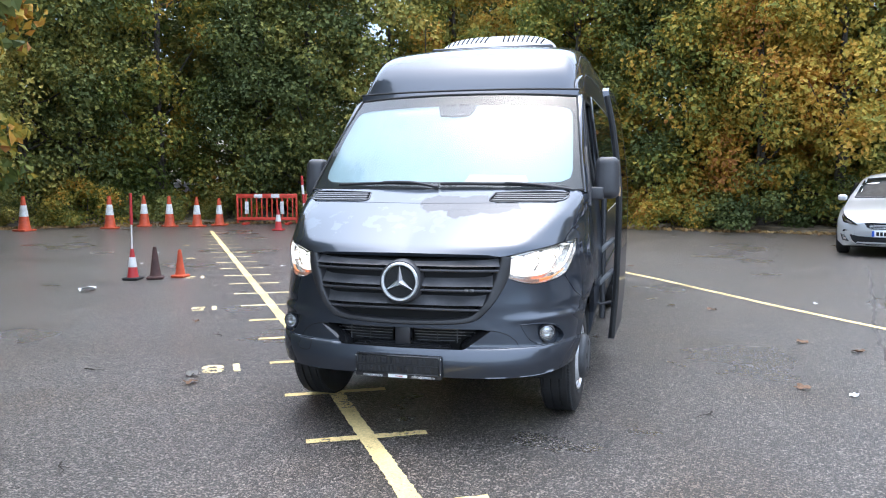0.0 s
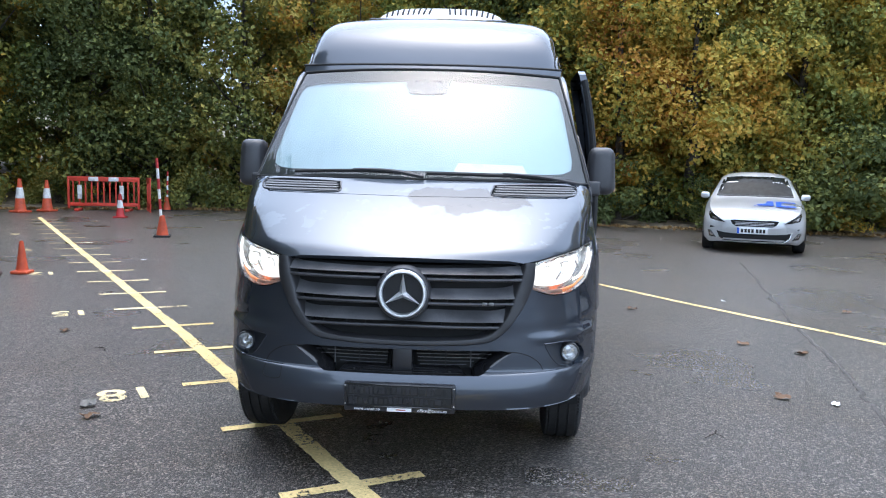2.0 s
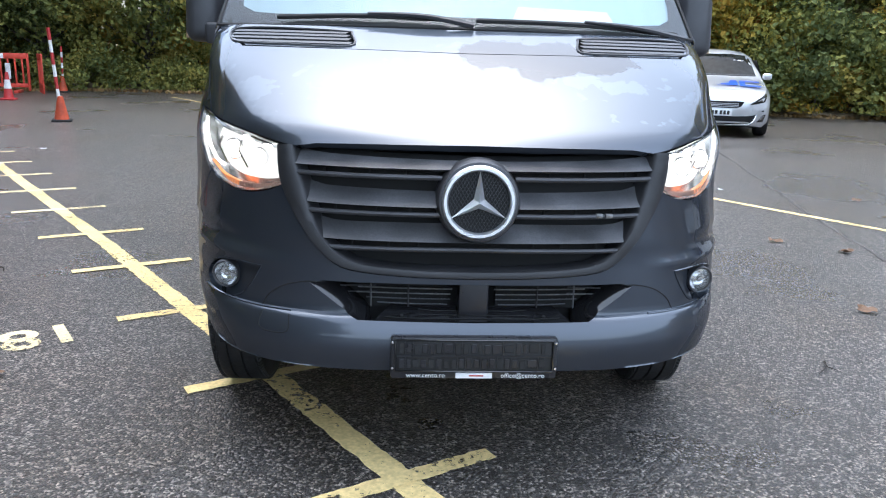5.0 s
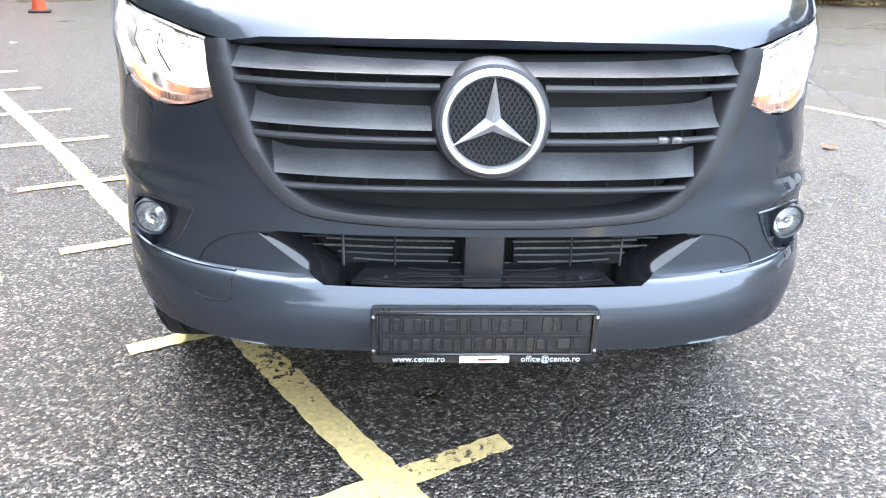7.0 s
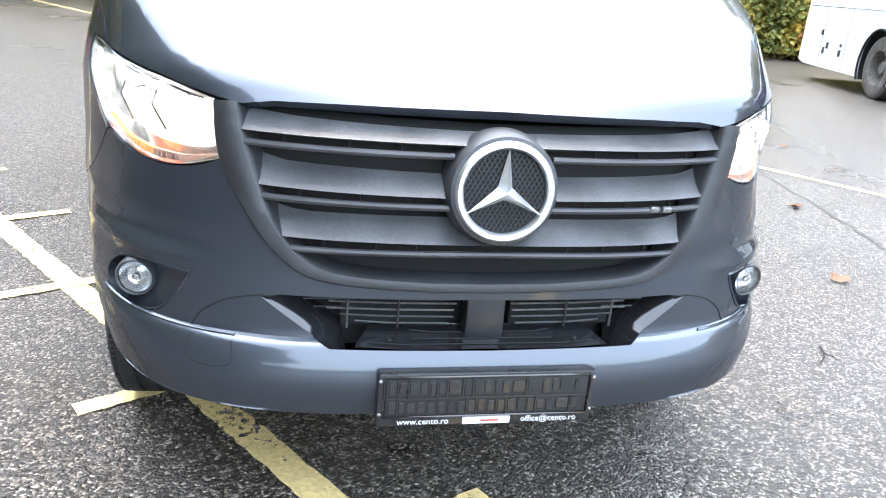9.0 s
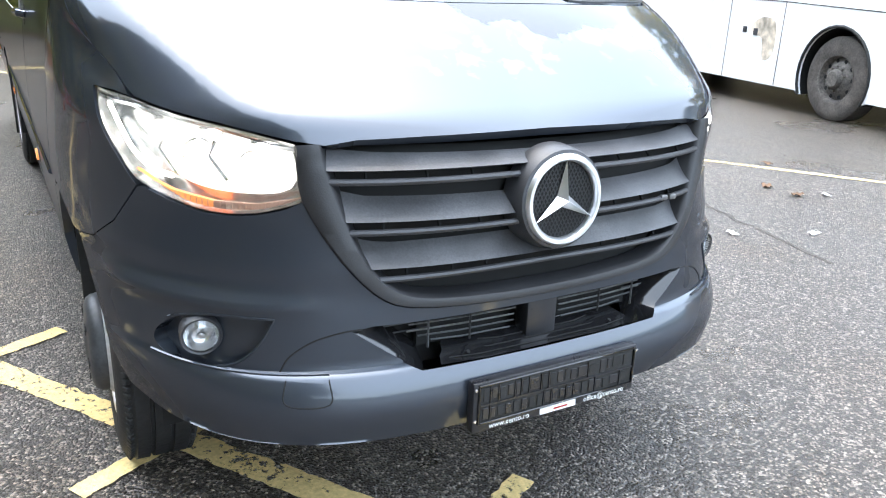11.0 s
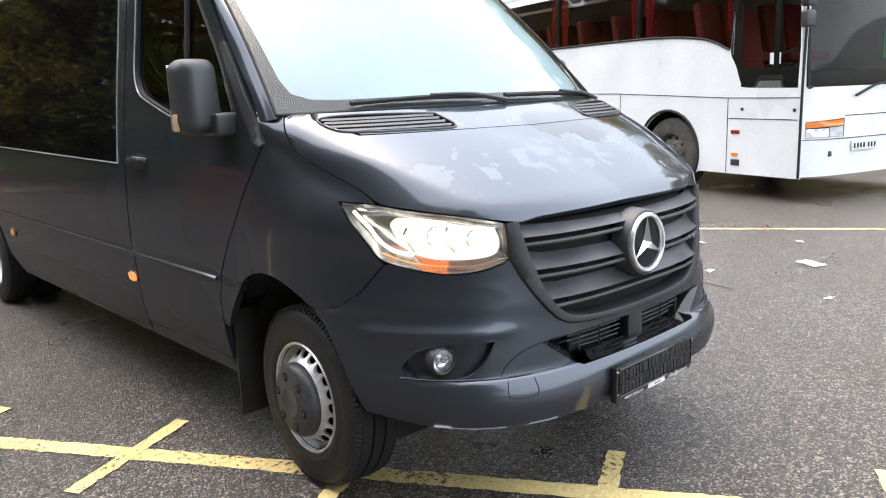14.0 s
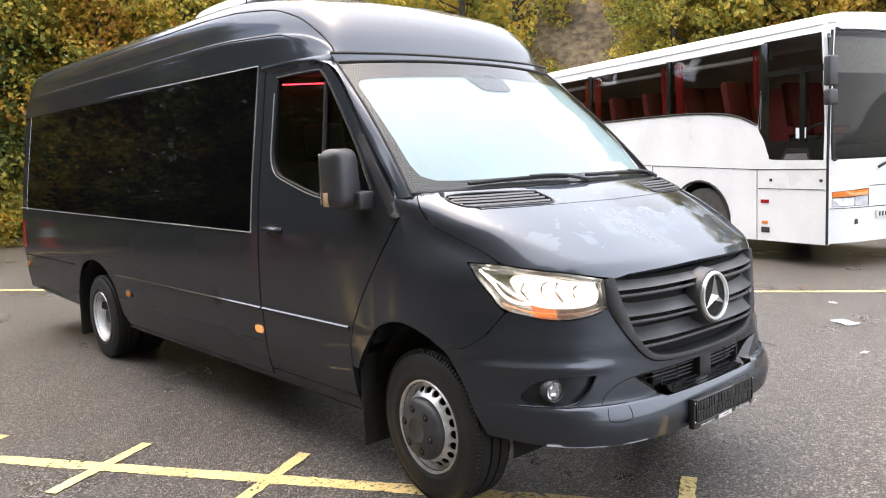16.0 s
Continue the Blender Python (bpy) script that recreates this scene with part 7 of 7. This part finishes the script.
def bonnet_at(x, y, off=0.0):
    for a, b in zip(STATIONS, STATIONS[1:]):
        if a[0] <= y <= b[0]:
            k = (y - a[0]) / (b[0] - a[0])
            z = a[5] + (b[5] - a[5]) * k
    return Vector((x, y, z + 0.02 * (1 - (x / 0.75) ** 2) + 0.004 + off))


for pts in ([(0.0, 0.42), (-0.05, 0.46), (0.32, 0.46), (0.32, 0.85), (0.22, 0.85), (0.17, 0.6), (0.05, 0.56)], [(0.36, 0.42), (0.36, 0.85), (0.7, 0.85), (0.7, 0.75), (0.45, 0.75), (0.45, 0.52), (0.7, 0.52), (0.7, 0.42)]):
    bm = sheet(pts, at=bonnet_at, step=0.08, off=0.016, lip=0.0, sides=(1,))
    part("bonnet_graphic", bm, BLUE, car, "blue vinyl graphic")
for s in (1, -1):
    bm = box(-0.085, -0.05, -0.06, 0.085, 0.05, 0.06, 0.045, 4)
    part("door_mirror", bm, SILVER, car, m=pose(s * 0.93, 1.62, 1.01, 0, 0, s * 8))
    part("mirror_foot", tube([(s * 0.80, 1.66, 0.93), (s * 0.88, 1.64, 0.98)], 0.022, 6), GLOSS, car)
    part("side_glass", box(-0.004, -0.95, -0.17, 0.004, 0.95, 0.17), CAR_GLASS, car, m=pose(s * 0.80, 2.75, 1.14, 0, -s * 22, 0))
    for y in (0.86, 3.48):
        w = new("wheel")
        w.parent, w.matrix_basis = car, pose(s * 0.80, y, 0.315, 0, s * 90, 0)
        part("tyre", lathe([(0.21, -0.09), (0.25, -0.1), (0.30, -0.09), (0.315, -0.07), (0.315, 0.07), (0.30, 0.1), (0.25, 0.105), (0.21, 0.1)], 40), RUBBER, w)
        part("rim", lathe([(0.21, 0.1), (0.2, 0.08), (0.12, 0.07), (0.05, 0.085), (0, 0.085)], 32), STEEL, w)
part("shadow_floor", box(-0.7, 0.35, 0.16, 0.7, 4.0, 0.22), DARK, car)

# ---- cones, barrier, poles and litter ----
ORANGE = mat("cone_orange", (0.50, 0.075, 0.025), 0.6, grain=0.12, scale=30, big=0.3, bigscale=5)
SLEEVE = mat("reflective_white", (0.70, 0.70, 0.68), 0.5, grain=0.1, scale=40, big=0.25, bigscale=7)
BROWN = mat("dirty_brown", (0.07, 0.035, 0.03), 0.8, grain=0.2, scale=30, big=0.3, bigscale=6)
BARRIER_RED = mat("barrier_red", (0.55, 0.055, 0.03), 0.55, grain=0.1, scale=20, big=0.2, bigscale=3)
POLE_RED = mat("pole_red", (0.42, 0.03, 0.03), 0.5)
LITTER_WHITE = mat("litter_white", (0.75, 0.78, 0.80), 0.6)


def cone(place, h, label, body=ORANGE, sleeve=SLEEVE, base=ORANGE, turn=0, name="traffic_cone"):
    """A rubber cone on a square foot with an optional bright sleeve."""
    t = thing(name, pose(place[0], place[1], 0, 0, 0, turn), label, "traffic cone", "traffic cones")
    f = 0.15 * h / 0.75 + 0.025
    part("foot", box(-f, -f, 0.0, f, f, 0.035 + 0.02 * h, 0.02, 2), base, t)
    r0, r1, zb = 0.122 * h / 0.75, 0.03 * h / 0.75 + 0.006, 0.04 + 0.02 * h
    part("cone_body", lathe([(r0 * 1.15, zb - 0.01), (r0, zb + 0.03), (r1, h), (r1 * 0.6, h + 0.004), (0, h - 0.01)], 24), body, t)
    if sleeve:
        r = lambda z: r0 + (r1 - r0) * (z - zb - 0.03) / (h - zb - 0.03) + 0.004
        part("sleeve", lathe([(r(h * 0.42), h * 0.42), (r(h * 0.74), h * 0.74)], 24), sleeve, t, "white reflective sleeve")
    return t


big = "orange traffic cone with a white sleeve at the tarmac edge"
for k, (x, y, h) in enumerate(((-16.4, 14.04, 1.0), (-14.75, 15.6, 0.98), (-14.45, 16.8, 0.96), (-13.6, 16.9, 0.95), (-12.75, 17.1, 0.92), (-12.4, 17.8, 0.88), (-4.6, 18.4, 0.95))):
    cone((x, y), h, big, turn=17 * k)
tall = cone((-6.2, 5.71), 0.46, "red and white traffic cone with a black foot and pole", POLE_RED, SLEEVE, RUBBER, 12)
part("pole", tube([(0, 0, 0.4), (0.005, 0, 0.85)], 0.012, 6), SLEEVE, tall)
part("pole_top", tube([(0.005, 0, 0.82), (0.008, 0, 1.28)], 0.022, 8), POLE_RED, tall)
cone((-5.95, 5.90), 0.48, "faded dark brown traffic cone", BROWN, None, BROWN, 30)
cone((-5.71, 6.17), 0.42, "small plain orange traffic cone", ORANGE, None, ORANGE, 5)


def striped_pole(place, h, tilt):
    t = thing("striped_pole", pose(place[0], place[1], 0, 0, 0, 20), "red and white striped pole standing in an orange cone", "pole", "striped poles")
    part("foot", box(-0.16, -0.16, 0, 0.16, 0.16, 0.04, 0.015), RUBBER, t, "black rubber foot")
    part("cone_body", lathe([(0.12, 0.035), (0.045, 0.42), (0.03, 0.43)], 20), ORANGE, t)
    n = 6
    for k in range(n):
        a, b = 0.35 + (h - 0.35) * k / n, 0.35 + (h - 0.35) * (k + 1) / n
        part("band", tube([(tilt * a, 0, a), (tilt * b, 0, b)], 0.028, 10), SLEEVE if k % 2 == 0 else POLE_RED, t)
    return t


striped_pole((-6.25, 11.56), 1.55, -0.06)
striped_pole((-9.7, 19.6), 1.2, 0.03)

# barrier
bar = thing("barrier", pose(-11.2, 18.7, 0.0, 0, 0, 14), "red plastic pedestrian barrier with white reflective panels", "barrier")
for z0, z1 in ((0.86, 1.0), (0.14, 0.24)):
    part("rail", box(-1.0, -0.025, z0, 1.0, 0.025, z1, 0.015), BARRIER_RED, bar)
for x in (-0.97, 0.97):
    part("end_post", box(x - 0.03, -0.03, 0.06, x + 0.03, 0.03, 1.0, 0.012), BARRIER_RED, bar)
for k in range(11):
    x = -0.84 + 0.168 * k
    part("upright", box(x - 0.022, -0.015, 0.22, x + 0.022, 0.015, 0.88, 0.006), BARRIER_RED, bar)
for x in (-0.28, 0.28):
    part("reflector_panel", box(x - 0.14, -0.032, 0.87, x + 0.14, -0.024, 0.99, 0.003), SLEEVE, bar)
for x in (-0.66, 0.5):
    part("post_panel", box(x - 0.06, -0.03, 0.35, x + 0.06, -0.014, 0.75, 0.003), SLEEVE, bar)
for x in (-0.7, 0.7):
    part("foot", box(x - 0.06, -0.3, 0.0, x + 0.06, 0.3, 0.07, 0.02), BARRIER_RED, bar)
second = thing("barrier", pose(-9.98, 19.0, 0.0, 0, 0, -60), "red plastic pedestrian barrier seen end on", "barrier")
part("rail", box(-0.5, -0.025, 0.86, 0.5, 0.025, 1.0, 0.015), BARRIER_RED, second)
part("rail", box(-0.5, -0.025, 0.14, 0.5, 0.025, 0.24, 0.015), BARRIER_RED, second)
for k in range(7):
    x = -0.48 + 0.16 * k
    part("upright", box(x - 0.022, -0.015, 0.0, x + 0.022, 0.015, 0.9, 0.006), BARRIER_RED, second)
cone((-9.45, 16.2), 0.62, "small red and white traffic cone before the barrier", POLE_RED, SLEEVE, POLE_RED, 8)

# litter on the tarmac
def scrap(name, place, size, material, label, seed, category="litter"):
    rnd = random.Random(seed)
    bm = bmesh.new()
    bmesh.ops.create_grid(bm, x_segments=4, y_segments=3, size=0.5)
    for v in bm.verts:
        v.co.x = v.co.x * size[0] * rnd.uniform(0.8, 1.1)
        v.co.y = v.co.y * size[1] * rnd.uniform(0.8, 1.1)
        v.co.z = 0.006 + rnd.random() * size[2]
    single(name, bm, material, label, category, "litter on the tarmac", m=pose(place[0], place[1], 0, 0, 0, rnd.uniform(0, 360)))


LEAF_BROWN = mat("dead_leaf", (0.15, 0.085, 0.045), 0.8, grain=0.3, scale=60)
TWIG = mat("twig", (0.03, 0.025, 0.02), 0.9)
scrap("paper_scrap", (3.9, 1.15), (0.25, 0.13, 0.01), mat("blue_paper", (0.55, 0.66, 0.78), 0.6), "pale blue paper scrap on the tarmac", 1)
scrap("plastic_scrap", (-5.99, 4.55), (0.26, 0.12, 0.07), LITTER_WHITE, "crumpled white plastic scrap on the tarmac", 2)
for k, (x, y) in enumerate(((2.36, 1.91), (3.0, 3.3), (3.9, 2.32), (5.3, 2.2), (2.6, 3.6), (1.9, 5.2), (3.9, 2.6), (4.6, 3.2), (-1.9, 0.85), (-3.3, 3.0), (4.3, 5.5), (0.8, 9.4))):
    scrap("dead_leaf", (x, y), (0.10, 0.07, 0.03), LEAF_BROWN, "curled brown dead leaf on the tarmac", 10 + k, "leaf")
for k, (x, y) in enumerate(((2.67, 1.82), (4.14, 2.26), (2.95, 0.61), (3.16, 1.62), (-7.5, 7.6), (-8.5, 9.4), (3.1, 6.0), (4.7, 1.6), (-4.9, 7.9))):
    scrap("white_scrap", (x, y), (0.09, 0.05, 0.012), LITTER_WHITE, "tiny white litter scrap on the tarmac", 30 + k)
for k, (x, y) in enumerate(((1.72, 1.15), (-2.95, 1.0), (1.6, -0.6), (-1.6, -0.75), (-2.6, 2.4))):
    rnd = random.Random(50 + k)
    pts = [Vector((0.06 * j, 0.03 * rnd.uniform(-1, 1), 0.006 + 0.01 * rnd.random())) for j in range(4)]
    bm = tube(pts, [0.005, 0.004, 0.003, 0.002], 5)
    bm = tube([pts[1], pts[1] + Vector((0.05, 0.06, 0.004))], [0.003, 0.001], 5, bm)
    single("twig", bm, TWIG, "thin dark broken twig on the tarmac", "twig", "twigs on the tarmac", m=pose(x, y, 0, 0, 0, rnd.uniform(0, 360)))
scrap("stone", (-2.02, 1.04), (0.09, 0.07, 0.04), mat("stone_grey", (0.2, 0.19, 0.17), 0.9, grain=0.3, scale=40), "small grey stone on the tarmac", 70, "stone")
